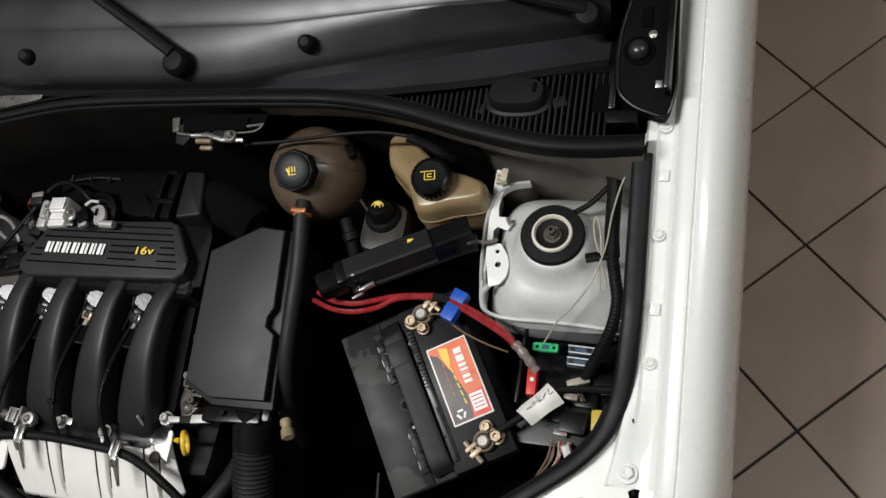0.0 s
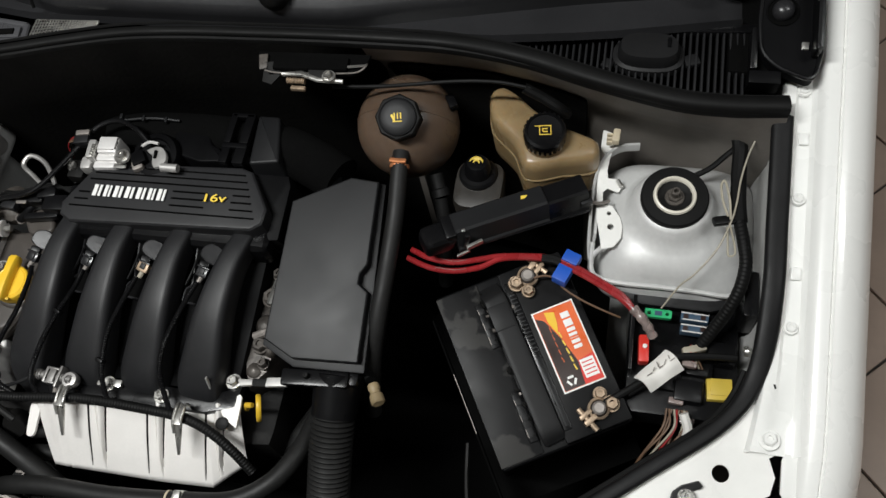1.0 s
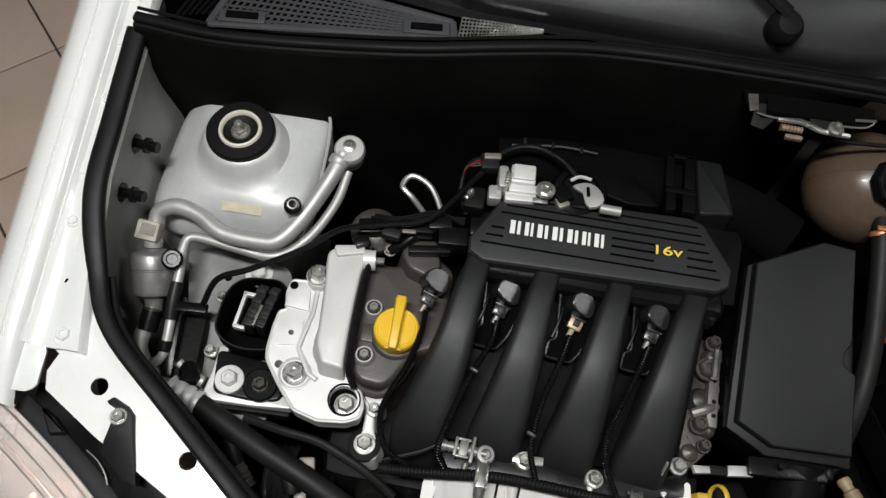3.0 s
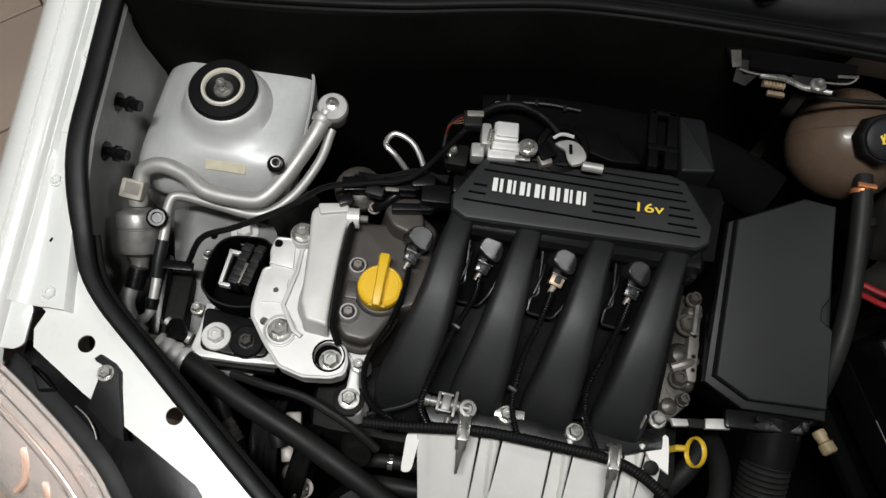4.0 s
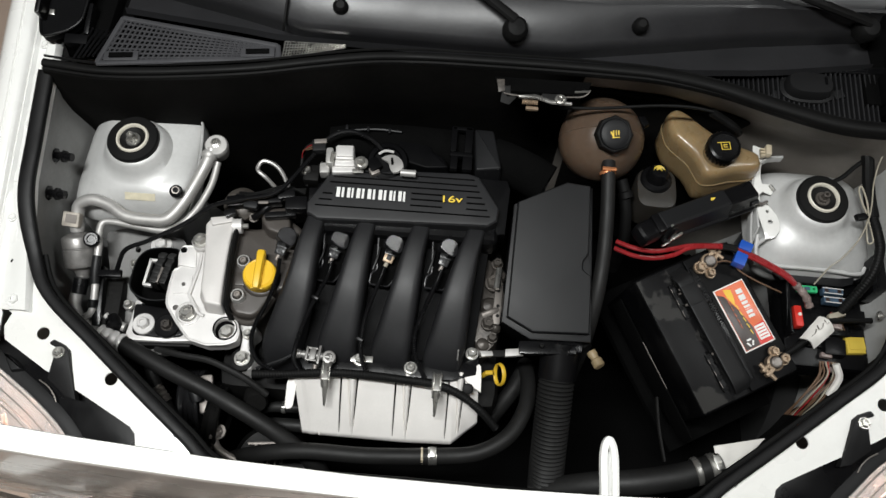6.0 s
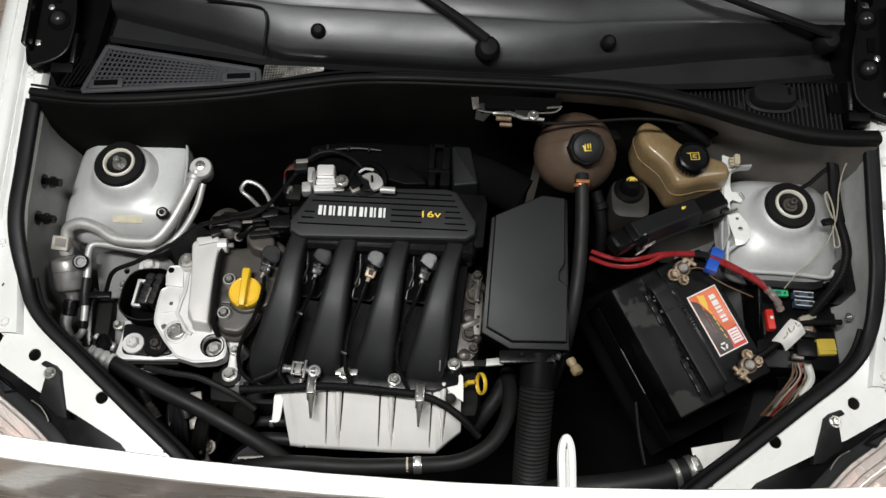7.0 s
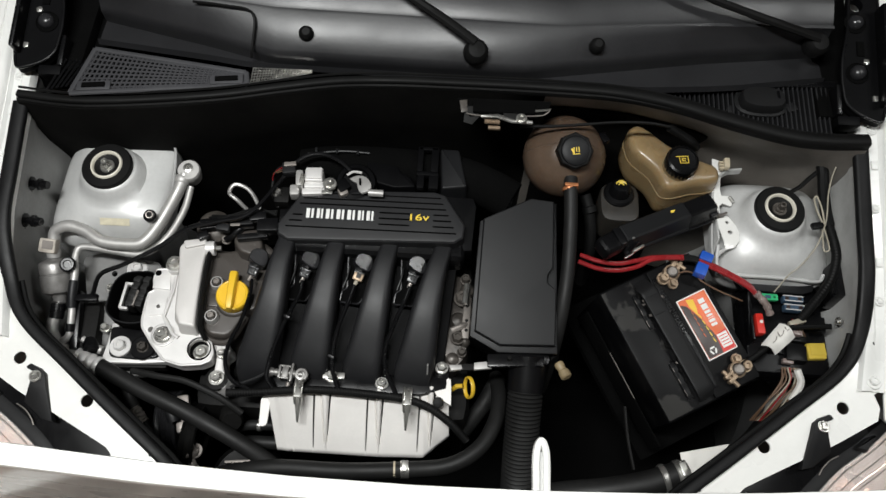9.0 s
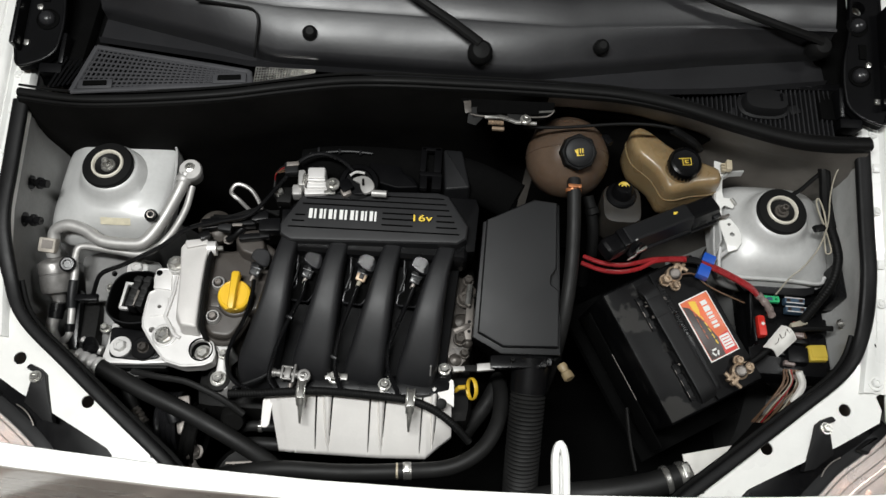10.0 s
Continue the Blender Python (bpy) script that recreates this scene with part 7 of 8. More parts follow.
    part("recycling_mark", bm, WHITEINK, lab, "white recycling mark")
    # clamps
    for name, q, turn in (("positive", V(0.034, 0.096, 0.006), 30), ("negative", V(0.050, -0.090, 0.006), 200)):
        K = M @ Matrix.Translation(q) @ pose(0, 0, 0, 0, 0, turn)
        cl = part("terminal_clamp", lathe(B(), K @ V(0, 0, -0.004), n, [(0.0125, 0), (0.0135, 0.003), (0.0135, 0.014), (0.0105, 0.016), (0.010, 0.010)], 18), BRASS, m, "corroded brass terminal clamp")
        part("terminal_post", lathe(B(), K @ V(0, 0, 0.0), n, [(0.0095, 0), (0.0085, 0.016), (0.006, 0.018), (0, 0.018)], 16), ALUDULL, cl)
        bm = box(B(), K @ pose(0.017, 0.004, 0.006), (0.018, 0.007, 0.012), bevel=0.002)
        box(bm, K @ pose(0.017, -0.005, 0.006), (0.018, 0.006, 0.012), bevel=0.002)
        part("clamp_jaw", bm, BRASS, cl)
        part("clamp_screw", sweep(B(), [K @ V(0.019, -0.016, 0.007), K @ V(0.019, 0.018, 0.007)], 0.0035, 8), BRASS, cl)
        part("clamp_nut", bolt(B(), K @ V(-0.016, 0.006, 0.004), 0.0085, n, 1.25, 0.012), BRASS, cl)
        part("clamp_nut", bolt(B(), K @ V(-0.014, -0.012, 0.004), 0.007, n, 1.25, 0.010), BRASS, cl)
    # tray wall beside the battery
    t = thing("battery_tray", M @ V(0, 0, -0.2), "black sheet metal battery tray", "tray")
    part("tray_wall", box(B(), M @ Matrix.Translation((-0.101, -0.02, -0.090)), (0.003, 0.25, 0.055), bevel=0.001), DEEPBLK, t)
    part("tray_lip", sweep(B(), [M @ V(-0.101, 0.105, -0.062), M @ V(-0.101, -0.145, -0.062)], 0.0016, 6), DEEPBLK, t)
    part("pale_edge", sweep(B(), [M @ V(-0.101, 0.026, -0.0604), M @ V(-0.101, -0.058, -0.0604)], 0.0007, 6), ALUDULL, t, "pale stretch of the tray edge")
    part("tray_floor", box(B(), M @ Matrix.Translation((0.0, -0.01, -0.187)), (0.21, 0.30, 0.02), bevel=0.002), DEEPBLK, t)
    return M


BM = battery()


def electrics():
    # relay cover above the battery: a long lid, a lower end and a hinge at the other
    d = V(0.884, 0.468, -0.06).normalized()
    w = V(0, 0, 1).cross(d).normalized()
    n = d.cross(w)
    c = V(0.268, 0.538, 0.893)
    M = Matrix(((d.x, w.x, n.x, c.x), (d.y, w.y, n.y, c.y), (d.z, w.z, n.z, c.z), (0, 0, 0, 1)))
    m = thing("relay_cover", c - V(0, 0, 0.06), "long black plastic cable cover with a small yellow mark", "cable cover")
    prof = [(0.0, -0.012), (0.0, -0.002), (-0.002, 0.0), (-0.026, 0.001), (-0.0295, -0.001), (-0.031, -0.006), (-0.036, -0.026), (-0.039, -0.028), (-0.039, -0.034), (0.0, -0.034)]

    def lid(x0, x1, drop, name, mat_, label=""):
        bm = B()
        loft(bm, [[M @ V(x, y, z - drop - k) for y, z in prof] for x, k in ((x0, 0.0015), (x0 + 0.0015, 0.0), (x1 - 0.0015, 0.0), (x1, 0.0015))])
        return part(name, bm, mat_, m, label, 25)
    lid(0.0, 0.122, 0.0, "lid", GREYBLK, "dark grey lid")
    lid(0.1215, 0.176, 0.004, "lid_end", BLACK)
    part("lid_rim", sweep(B(), [M @ V(0.0, -0.0385, -0.030), M @ V(0.17, -0.0385, -0.034)], 0.0014, 6), GREYBLK, m)
    part("end_piece", box(B(), M @ pose(-0.022, -0.018, -0.020, 0, 8, 6), (0.042, 0.034, 0.030), bevel=0.010, seg=3), BLACK, m)
    part("end_piece", box(B(), M @ pose(-0.006, -0.016, -0.012), (0.014, 0.032, 0.022), bevel=0.003), BLACK, m)
    part("latch", box(B(), M @ pose(0.020, -0.040, -0.024, 0, 0, 8), (0.022, 0.004, 0.008), bevel=0.001), STEEL, m, "bright metal latch")
    part("latch", box(B(), M @ pose(0.004, -0.042, -0.034, 0, 0, 8), (0.018, 0.003, 0.005), bevel=0.001), STEEL, m, "bright metal latch")
    part("latch_post", box(B(), M @ pose(0.010, -0.037, -0.016, 0, 10, 0), (0.007, 0.005, 0.032), bevel=0.002), BLACK, m)
    # steel chip standing for the highlight on the lid's corner
    part("corner_glint", box(B(), M @ pose(0.010, -0.0285, -0.001), (0.005, 0.003, 0.004), bevel=0.001), STEEL, m)
    part("end_clip", box(B(), M @ pose(0.172, -0.030, -0.022), (0.016, 0.014, 0.010), bevel=0.003), GREYBLK, m)
    part("end_wire", tube(B(), [M @ V(0.178, -0.032, -0.026), M @ V(0.190, -0.036, -0.030), M @ V(0.204, -0.034, -0.036)], 0.0026, 5, 6), ALUDULL, m)
    part("cover_mark", slab(B(), [M @ V(x, y, 0.0018) for x, y in ((0.093, -0.008), (0.101, -0.010), (0.096, -0.013), (0.091, -0.0125))], 0.0010, 0), GOLDINK, m)
    # red cables
    for i, dz in enumerate((0.0, 0.007)):
        t = thing("red_cable", (0.30, 0.50, 0.80), "red battery cable running to the positive clamp", "cable", "red battery cables")
        part("cable", tube(B(), [(0.212 + 0.004 * i, 0.500 + 0.012 * i, 0.832), (0.245, 0.489 + 0.010 * i, 0.832 + dz), (0.277, 0.488 + 0.009 * i, 0.832 + dz), (0.309, 0.497 + 0.008 * i, 0.832 + dz), (0.332, 0.510 + 0.004 * i, 0.834), (0.366, 0.516 + 0.002 * i, 0.834), (0.40, 0.514 + 0.004 * i, 0.836), (0.432, 0.502 + 0.005 * i, 0.836), (0.468, 0.485 + 0.005 * i, 0.834), (0.492, 0.472 + 0.005 * i, 0.830), (0.508, 0.459, 0.824)], 0.0038, 8, 10), RED, t)
        part("tape_wrap", tube(B(), [(0.386, 0.515 + 0.003 * i, 0.8355), (0.400, 0.514 + 0.004 * i, 0.8365), (0.410, 0.511 + 0.004 * i, 0.8365)], 0.0043, 6, 10), RUBBER, t, "black tape round the red cable")
        part("cable_print", tube(B(), [(0.252 + 0.006 * i, 0.4885 + 0.010 * i, 0.8358 + dz), (0.277, 0.488 + 0.009 * i, 0.8358 + dz), (0.292, 0.4915 + 0.009 * i, 0.8358 + dz)], 0.0004, 4, 5), CLEAR, t)
    m = thing("cable_sleeve", (0.507, 0.44, 0.80), "clear grey sleeve on the red cable end", "cable sleeve")
    part("sleeve", tube(B(), [(0.503, 0.466, 0.826), (0.519, 0.452, 0.820), (0.531, 0.439, 0.806)], [0.0062 + 0.0007 * math.sin(1.3 * k) + 0.0004 * math.sin(3.1 * k) for k in range(17)], 8, 12), CLEAR, m)
    m = thing("blue_connector", (0.408, 0.52, 0.82), "blue plastic wire connector on the red cable", "connector")
    part("half", box(B(), (0.4135, 0.497, 0.833), (0.019, 0.022, 0.016), (0, 0, -22), 0.0015), BLUE, m)
    part("half", box(B(), (0.423, 0.519, 0.835), (0.021, 0.016, 0.016), (0, 0, -22), 0.0015), BLUE, m)
    part("hinge", box(B(), (0.418, 0.508, 0.829), (0.019, 0.010, 0.006), (0, 0, -22), 0.001), BLUE, m)
    m = thing("thin_wire", (0.42, 0.49, 0.81), "thin yellow-brown wire from the connector", "wire")
    part("wire", tube(B(), [(0.372, 0.492, 0.822), (0.392, 0.497, 0.826), (0.406, 0.494, 0.824), (0.418, 0.484, 0.820), (0.440, 0.474, 0.815), (0.465, 0.466, 0.81), (0.49, 0.462, 0.80)], 0.0014, 8, 6), BROWNWIRE, m)
    # fuse and relay box beside the tower
    m = thing("fuse_box", (0.57, 0.44, 0.70), "black fuse box with green and blue fuses", "fuse box")
    part("base", box(B(), (0.572, 0.435, 0.735), (0.135, 0.16, 0.05), (0, 0, 0), 0.004), BLACK, m)
    part("front_lip", box(B(), (0.57, 0.505, 0.772), (0.13, 0.006, 0.02), bevel=0.002), BLACK, m)
    part("side_post", box(B(), (0.507, 0.45, 0.77), (0.004, 0.10, 0.04), bevel=0.001), BLACK, m)
    bm = sheet(B(), [soft([(0.520, 0.470), (0.553, 0.470), (0.553, 0.481), (0.520, 0.481)], 0.002), circle(0.5255, 0.4755, 0.0024, 10), circle(0.5475, 0.4755, 0.0024, 10)], lambda x, y: 0.794, 0.006)
    gf = part("green_fuse", bm, GREEN, m, "green strip fuse with two holes")
    part("fuse_label", box(B(), (0.5365, 0.4755, 0.7944), (0.009, 0.006, 0.0008), bevel=0), FUSEBLUE, gf)
    for y in (0.482, 0.466):
        f = part("blue_fuse", box(B(), (0.582, y - 0.004, 0.781), (0.034, 0.011, 0.014), (0, 0, -2), 0.002), FUSEBLUE, m, "pale blue clear fuse")
        for dy, w in ((0.0042, 0.034), (-0.0046, 0.030)):
            part("fuse_edge", box(B(), (0.582, y - 0.004 + dy, 0.7882), (w, 0.0016, 0.001), (0, 0, -2), 0), ALU, f, "bright fuse edge")
        for dx in (-0.011, 0.010):
            part("fuse_window", box(B(), (0.582 + dx, y - 0.004, 0.7884), (0.006, 0.006, 0.0006), (0, 0, -2), 0), LABELBLK, f)
    yr = part("yellow_relay", box(B(), (0.617, 0.394, 0.757), (0.030, 0.027, 0.024), (0, 0, 4), 0.002), LEMON, m, "yellow relay")
    part("relay_lid", box(B(), (0.619, 0.397, 0.7695), (0.026, 0.021, 0.002), (0, 0, 4), 0.001), LEMON, yr)
    part("cover_shelf", slab(B(), [(0.472, 0.512, 0.789), (0.622, 0.509, 0.789), (0.618, 0.494, 0.786), (0.60, 0.488, 0.784), (0.500, 0.490, 0.784)], 0.014, 0.004), GREYBLK, m, "dark grey lip under the strut tower")
    part("post_rib", sweep(B(), [(0.506, 0.487, 0.79), (0.506, 0.45, 0.785), (0.507, 0.415, 0.775)], 0.0024, 8), GREYBLK, m)
    for x, y, z in ((0.577, 0.414, 0.790), (0.566, 0.372, 0.768), (0.581, 0.352, 0.758)):
        part("pale_plug", box(B(), (x, y, z), (0.018, 0.008, 0.010), (0, 0, -6), 0.002), CLEAR, m, "pale wiring plug")
    for k in range(3):
        part("red_wire", tube(B(), [(0.580 + 0.002 * k, 0.445, 0.775), (0.579 + 0.003 * k, 0.428, 0.790), (0.586 + 0.004 * k, 0.412, 0.784)], 0.0012, 5, 6), (RED, WIREWHITE, BROWNWIRE)[k], m)
    for x, y, z in ((0.580, 0.386, 0.762), (0.592, 0.422, 0.755), (0.555, 0.40, 0.752), (0.617, 0.438, 0.764)):
        part("black_relay", box(B(), (x, y, z), (0.034, 0.028, 0.03), (0, 0, -3), 0.003), BLACK, m, "black relay")
    rc = part("red_connector", box(B(), (0.5225, 0.431, 0.776), (0.013, 0.036, 0.018), (0, 0, 3), 0.003), BRIGHTRED, m, "red connector")
    part("connector_tip", lathe(B(), (0.5235, 0.433, 0.785), (0, 0, 1), [(0.003, 0), (0.003, 0.002), (0, 0.0024)], 10), TAPE, rc)
    m = thing("wire_tag", (0.54, 0.39, 0.80), "white tape flag round the negative cable", "tape tag")
    bm = B()
    grid = []
    for i in range(7):
        u = i / 6
        row = []
        for j in range(6):
            v = j / 5
            p = V(0.512, 0.386, 0) .lerp(V(0.547, 0.426, 0), u).lerp(V(0.534, 0.370, 0).lerp(V(0.571, 0.404, 0), u), v)
            row.append(V(p.x, p.y, 0.800 + 0.010 * math.sin(math.pi * v) + 0.0022 * math.sin(7 * u + 4 * v)))
        grid.append(row)
    loft(bm, grid, closed=False)
    solid(part("tape", bm, TAPE, m, sharp=12), 0.0015)
    for k in range(7):
        part("tape_mark", box(B(), (0.530 + 0.0042 * k, 0.389 + 0.0036 * k + 0.003 * (k % 3), 0.8115), (0.0009, 0.007 - 0.0015 * (k % 2), 0.0022), (0, 0, -48 + 35 * (k % 3)), 0), ALUDULL, m, "grey pen mark")
    m = thing("negative_cable", (0.52, 0.37, 0.79), "black battery earth cable", "cable")
    part("cable", tube(B(), [(0.480, 0.352, 0.790), (0.505, 0.370, 0.793), (0.535, 0.394, 0.797), (0.556, 0.416, 0.800), (0.595, 0.424, 0.798), (0.632, 0.426, 0.80)], 0.0048, 8, 10), RUBBER, m)
    part("cable_end", lathe(B(), (0.638, 0.432, 0.81), (1, 0.1, 0), [(0.006, 0), (0.007, 0.004), (0.004, 0.008), (0, 0.012)], 12), STEEL, m)
    m = thing("wing_loom", (0.62, 0.48, 0.78), "black corrugated loom along the inner wing", "wiring loom")
    part("loom", bellows(B(), [(0.619, 0.573, 0.872), (0.625, 0.545, 0.868), (0.629, 0.520, 0.858), (0.622, 0.488, 0.838), (0.600, 0.455, 0.80), (0.582, 0.432, 0.77)], 0.0080, 0.005, 0.0006, 12), RUBBER, m)
    part("loom_end", box(B(), (0.583, 0.436, 0.785), (0.03, 0.010, 0.01), (0, 0, 20), 0.003), WIREWHITE, m)
    part("loom_strap", box(B(), (0.604, 0.572, 0.876), (0.036, 0.011, 0.008), (0, 10, 18), 0.002), BLACK, m)
    part("upper_loom", tube(B(), [(0.619, 0.573, 0.872), (0.616, 0.601, 0.876), (0.615, 0.636, 0.882), (0.614, 0.668, 0.892), (0.604, 0.694, 0.905)], 0.0095, 8, 10), RUBBER, m)
    part("branch_cable", tube(B(), [(0.560, 0.634, 0.866), (0.582, 0.648, 0.868), (0.600, 0.664, 0.876), (0.612, 0.672, 0.886)], 0.0038, 6, 8), RUBBER, m)
    part("holder", box(B(), (0.642, 0.50, 0.80), (0.018, 0.06, 0.06), bevel=0.004), BLACK, m)
    # pale wires on the tower
    m = thing("pale_wires", (0.60, 0.55, 0.80), "twisted pale wires hanging over the strut tower", "wires")
    part("wire", tube(B(), [(0.648, 0.700, 0.930), (0.636, 0.680, 0.920), (0.624, 0.655, 0.905), (0.616, 0.622, 0.894), (0.6125, 0.590, 0.886), (0.607, 0.566, 0.880), (0.594, 0.535, 0.868), (0.572, 0.508, 0.852), (0.556, 0.496, 0.838), (0.538, 0.474, 0.815)], 0.0012, 8, 6), WIREWHITE, m)
    part("wire", tube(B(), [(0.607, 0.570, 0.882), (0.604, 0.595, 0.888), (0.598, 0.618, 0.890), (0.594, 0.612, 0.888), (0.597, 0.592, 0.886), (0.604, 0.574, 0.882)], 0.0015, 8, 6), WIREWHITE, m)
    part("wire", tube(B(), [(0.606, 0.566, 0.880), (0.613, 0.545, 0.872), (0.615, 0.532, 0.868), (0.608, 0.530, 0.866), (0.606, 0.545, 0.870), (0.604, 0.562, 0.878)], 0.0013, 8, 6), WIREWHITE, m)
    # brown wires under the relays
    m = thing("brown_wires", (0.54, 0.33, 0.72), "bundle of brown and white wires", "wires")
    for k in range(9):
        wob = 0.004 * math.sin(2.3 * k)
        part("wire", tube(B(), [(0.556 + 0.003 * k, 0.362, 0.768), (0.552 + 0.0035 * k + wob, 0.338, 0.764 + wob), (0.532 + 0.004 * k - wob, 0.308, 0.74), (0.520 + 0.004 * k, 0.29, 0.70)], 0.0014, 6, 6), WIREWHITE if k % 4 == 3 else RED if k == 4 else BROWNWIRE, m)
    part("white_sheath", tube(B(), [(0.575, 0.355, 0.78), (0.582, 0.335, 0.77), (0.572, 0.312, 0.75)], 0.006, 6, 8), TAPE, m)
    # bracket on the tower
    m = thing("tower_bracket", (0.468, 0.58, 0.80), "white pressed metal bracket bolted beside the strut tower", "bracket")
    def tz(x, y):
        return 0.858 + 0.10 * max(0, y - 0.60) - 0.25 * max(0, 0.545 - y)
    out = soft([(0.450, 0.698), (0.465, 0.693), (0.465, 0.672), (0.461, 0.660), (0.459, 0.640), (0.461, 0.628), (0.477, 0.627), (0.480, 0.618), (0.476, 0.610), (0.470, 0.612), (0.462, 0.615), (0.456, 0.609), (0.457, 0.590), (0.470, 0.589), (0.481, 0.573), (0.485, 0.560), (0.484, 0.544), (0.476, 0.533), (0.462, 0.529), (0.460, 0.540), (0.453, 0.568), (0.450, 0.60), (0.448, 0.64)], 0.0018)
    bm = sheet(B(), [out, circle(0.467, 0.578, 0.0030, 12), circle(0.4705, 0.559, 0.0042, 14)], tz, 0.003)
    part("bracket_plate", bm, PANELP, m, "white pressed plate with holes")
    part("bracket_rim", sweep(B(), [V(x, y, tz(x, y) - 0.001) for x, y in out + out[:1]], 0.0009, 6), PANELP, m)
    part("bracket_pin", sweep(B(), [(0.474, 0.626, 0.862), (0.480, 0.616, 0.862)], 0.003, 8), STEEL, m)
    part("bracket_side", slab(B(), [(0.449, 0.69, 0.858), (0.451, 0.55, 0.853), (0.446, 0.52, 0.80), (0.445, 0.68, 0.80)], 0.003, 0.0), PRIMER, m)
    part("bracket_toe", tube(B(), [(0.462, 0.531, 0.852), (0.452, 0.524, 0.840), (0.450, 0.514, 0.825)], 0.0036, 5, 8), PRIMER, m)
    part("cream_clip", box(B(), (0.467, 0.678, 0.884), (0.010, 0.020, 0.012), (0, 0, -4), 0.003), CREAM, m, "cream plastic clip")
    for k in range(3):
        part("clip_tooth", box(B(), (0.459, 0.670 + 0.006 * k, 0.880), (0.008, 0.003, 0.008), bevel=0.001), CREAM, m)
    m.location = (0.4645, 0.5895, 0.781)
    # latch on the bulkhead
    m = latch = thing("bonnet_latch", (0.07, 0.69, 0.95), "bonnet latch on a bright bracket under the bulkhead seal", "latch")
    part("bracket", slab(B(), [(-0.004, 0.708, 0.960), (0.148, 0.712, 0.960), (0.142, 0.690, 0.956), (0.128, 0.682, 0.955), (0.018, 0.676, 0.955), (0.004, 0.688, 0.956)], 0.004, 0.001), DEEPBLK, m)
    part("bracket_edge", tube(B(), [(0.012, 0.679, 0.959), (0.03, 0.677, 0.958), (0.07, 0.679, 0.958), (0.126, 0.683, 0.958), (0.141, 0.688, 0.960), (0.146, 0.696, 0.961)], 0.0011, 6, 6), ALUDULL, m)
    part("latch_body", box(B(), (0.072, 0.692, 0.960), (0.10, 0.020, 0.008), (0, 0, 2), 0.003), DEEPBLK, m)
    part("latch_tab", slab(B(), [(0.010, 0.690, 0.962), (0.030, 0.693, 0.962), (0.033, 0.676, 0.955), (0.022, 0.664, 0.950), (0.008, 0.668, 0.950)], 0.003, 0.001), DARK, m, "dark pressed latch tab")
    part("tab_face", slab(B(), [(0.000, 0.700, 0.964), (0.012, 0.702, 0.964), (0.014, 0.682, 0.960), (0.004, 0.680, 0.959)], 0.002, 0.0006), OILY, m, "brown stained bracket end")
    part("latch_spring", bellows(B(), [(0.042, 0.672, 0.950), (0.066, 0.672, 0.950)], 0.0045, 0.004, 0.0014, 10), BRASS, m, "brassy latch spring")
    part("latch_lever", sweep(B(), [(0.036, 0.676, 0.957), (0.062, 0.678, 0.958), (0.085, 0.672, 0.956), (0.118, 0.672, 0.954)], [(0.0025, 0.003), (0.004, 0.003), (0.0045, 0.003), (0.003, 0.003)], 8), STEEL, m)
    part("latch_claw", slab(B(), [(0.070, 0.684, 0.962), (0.098, 0.686, 0.962), (0.104, 0.676, 0.960), (0.090, 0.668, 0.957), (0.074, 0.672, 0.958)], 0.004, 0.001), DARK, m, "worn dark latch claw")
    part("latch_hook", box(B(), (0.058, 0.663, 0.946), (0.020, 0.006, 0.006), bevel=0.002), BRASS, m)
    part("latch_edge", sweep(B(), [(0.108, 0.688, 0.961), (0.146, 0.694, 0.961)], 0.0018, 6), STEEL, m)
    part("latch_nut", bolt(B(), (0.10, 0.674, 0.960), 0.006), STEEL, m)
    latch.location = (0.07, 0.691, 0.964)
    m = thing("brake_hose", (0.25, 0.70, 0.90), "black vacuum hose along the bulkhead", "hose")
    part("pipe", tube(B(), [(0.10, 0.676, 0.952), (0.165, 0.683, 0.950), (0.255, 0.697, 0.950), (0.31, 0.700, 0.950), (0.352, 0.697, 0.946)], 0.0026, 8, 8), RUBBER, m)
    part("hose", tube(B(), [(0.345, 0.698, 0.944), (0.368, 0.694, 0.932), (0.388, 0.688, 0.922), (0.400, 0.690, 0.905)], 0.007, 8, 10), RUBBER, m)
    m = thing("front_hose_end", (0.39, 0.19, 0.68), "silver clamp and pale plastic flap at the front corner", "hose end")
    part("clamp", lathe(B(), (0.378, 0.183, 0.735), (0.9, 0.3, 0.1), [(0.021, 0), (0.0225, 0.002), (0.0225, 0.010), (0.021, 0.012)], 22), STEEL, m, "bright hose clamp")
    part("clamp", lathe(B(), (0.355, 0.176, 0.732), (0.9, 0.3, 0.1), [(0.021, 0), (0.0225, 0.002), (0.0225, 0.008), (0.021, 0.010)], 22), STEEL, m, "bright hose clamp")
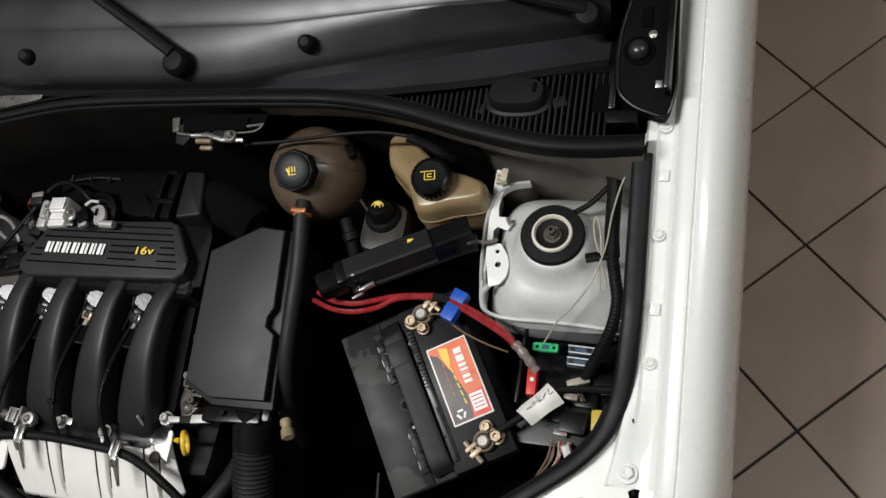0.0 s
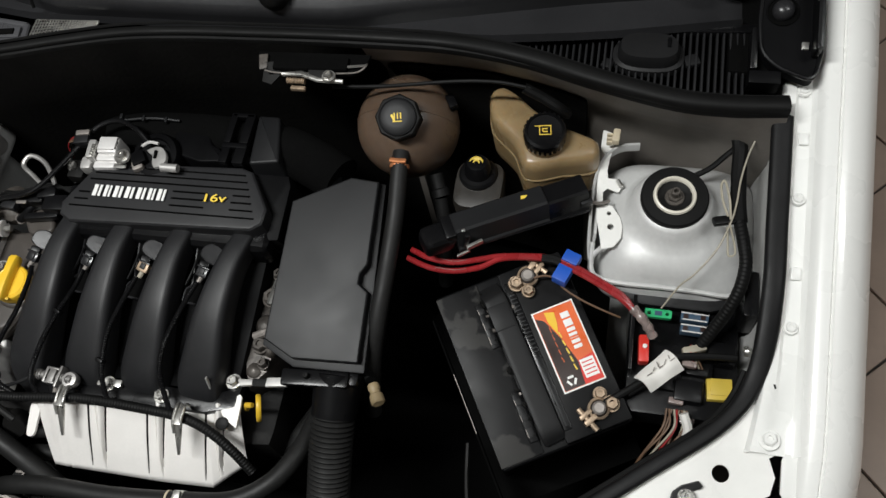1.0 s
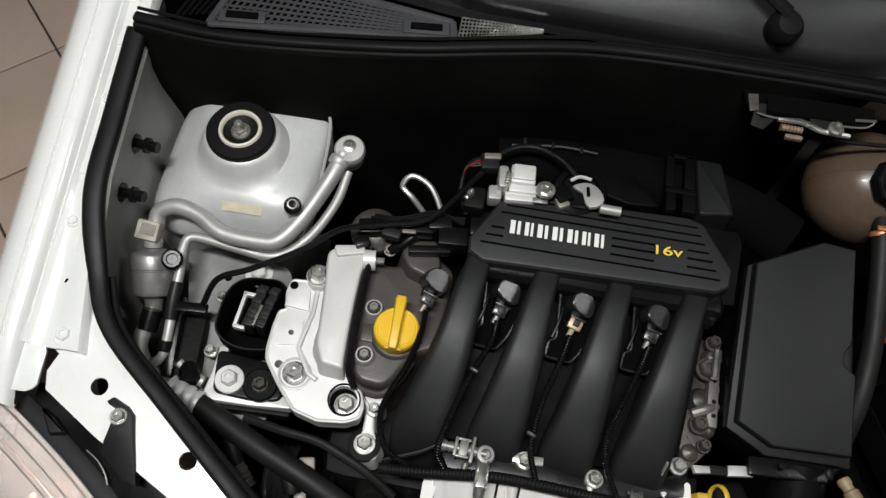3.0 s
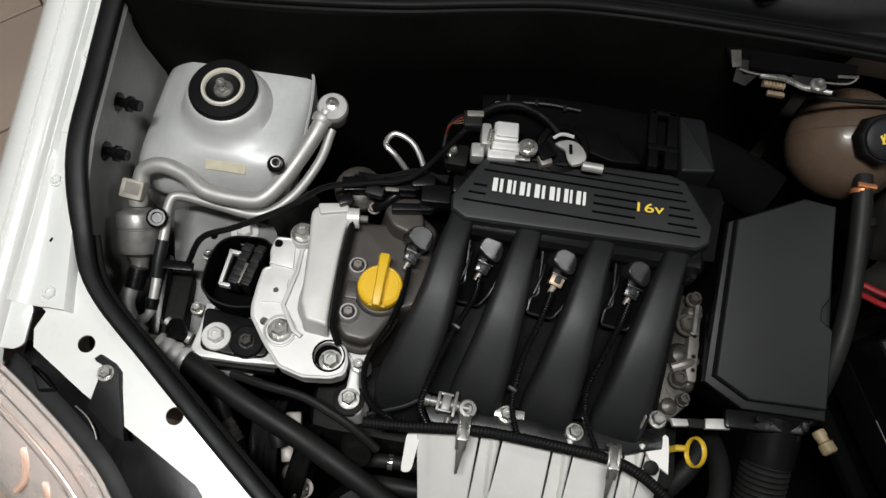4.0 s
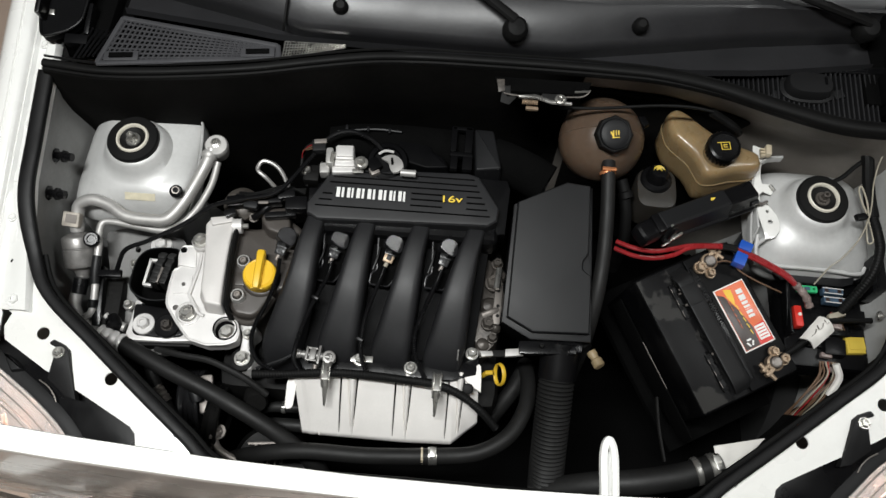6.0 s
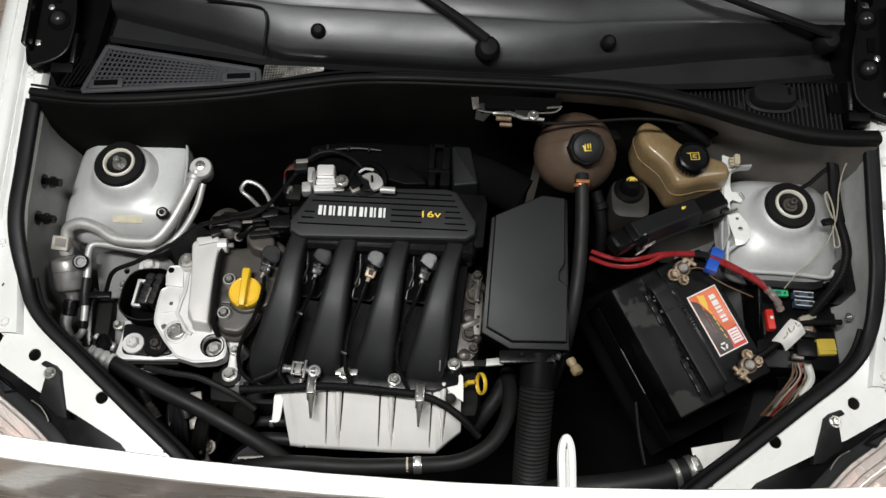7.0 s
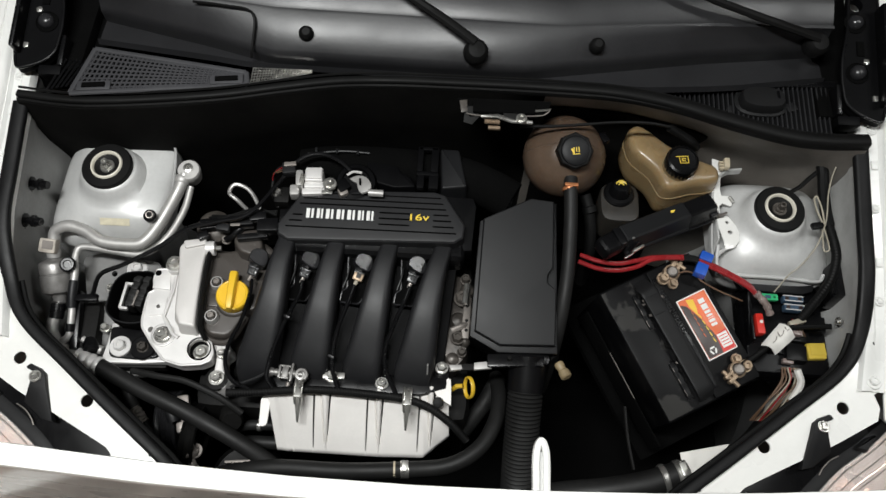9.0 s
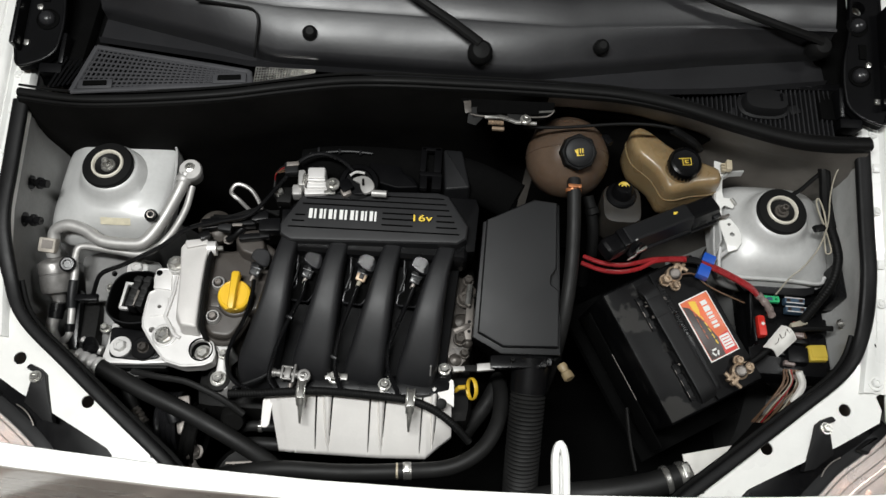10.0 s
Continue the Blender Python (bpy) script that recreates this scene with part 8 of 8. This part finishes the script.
    part("clamp_worm", box(B(), (0.386, 0.188, 0.757), (0.012, 0.022, 0.009), (0, 0, 20), 0.002), STEEL, m)
    part("flap", slab(B(), [(0.383, 0.215, 0.75), (0.462, 0.233, 0.755), (0.43, 0.195, 0.745), (0.392, 0.178, 0.74)], 0.003, 0.001), TAPE, m)
    part("hose", tube(B(), [(0.396, 0.190, 0.736), (0.372, 0.181, 0.734), (0.334, 0.168, 0.728), (0.27, 0.156, 0.715), (0.20, 0.150, 0.69), (0.12, 0.14, 0.64)], 0.0205, 8, 16), HOSE, m)
    part("cable", tube(B(), [(0.31, 0.30, 0.70), (0.315, 0.25, 0.69), (0.325, 0.20, 0.68)], 0.003, 6, 6), DARK, m)


engine_mount()
air_box()
flex_hose()
hoses()
aircon()
tank()
reservoirs()
electrics()


# ---- floor tiles, laid on the diagonal ----
def tiles():
    size, joint = 0.30, 0.0055
    turn = Matrix.Rotation(radians(45 - 1.6), 3, "Z")
    me = None
    far = B()
    floor = bpy.data.objects["floor"]
    count = 0
    cells = []
    for i in range(-22, 23):
        for j in range(-22, 23):
            p = V(0.929, 1.03, 0) + turn @ V((i + 0.5) * size, (j + 0.5) * size, 0)
            if abs(p.x) < 3.95 and -3.45 < p.y < 4.45:
                cells.append((min((p - V(1.0, 1.0, 0)).length, (p - V(-1.0, 0.9, 0)).length), p))
    cells.sort(key=lambda c: c[0])
    bm = box(B(), (0, 0, 0), (size - joint, size - joint, 0.010), bevel=0.0015, seg=1)
    bmesh.ops.recalc_face_normals(bm, faces=bm.faces[:])
    me = bpy.data.meshes.new("tile")
    bm.to_mesh(me)
    bm.free()
    me.materials.append(TILE)
    for k, (_, p) in enumerate(cells):
        if k < 280:
            ob = new("tile", me)
            ob.parent = floor
            ob.matrix_basis = Matrix.Translation((p.x, p.y, -0.005)) @ turn.to_4x4()
        else:
            box(far, Matrix.Translation((p.x, p.y, -0.005)) @ turn.to_4x4(), (size - joint, size - joint, 0.010), bevel=0)
    ob = part("far_tiles", far, TILE, floor)
    tagged(ob, kind="stuff")


tiles()
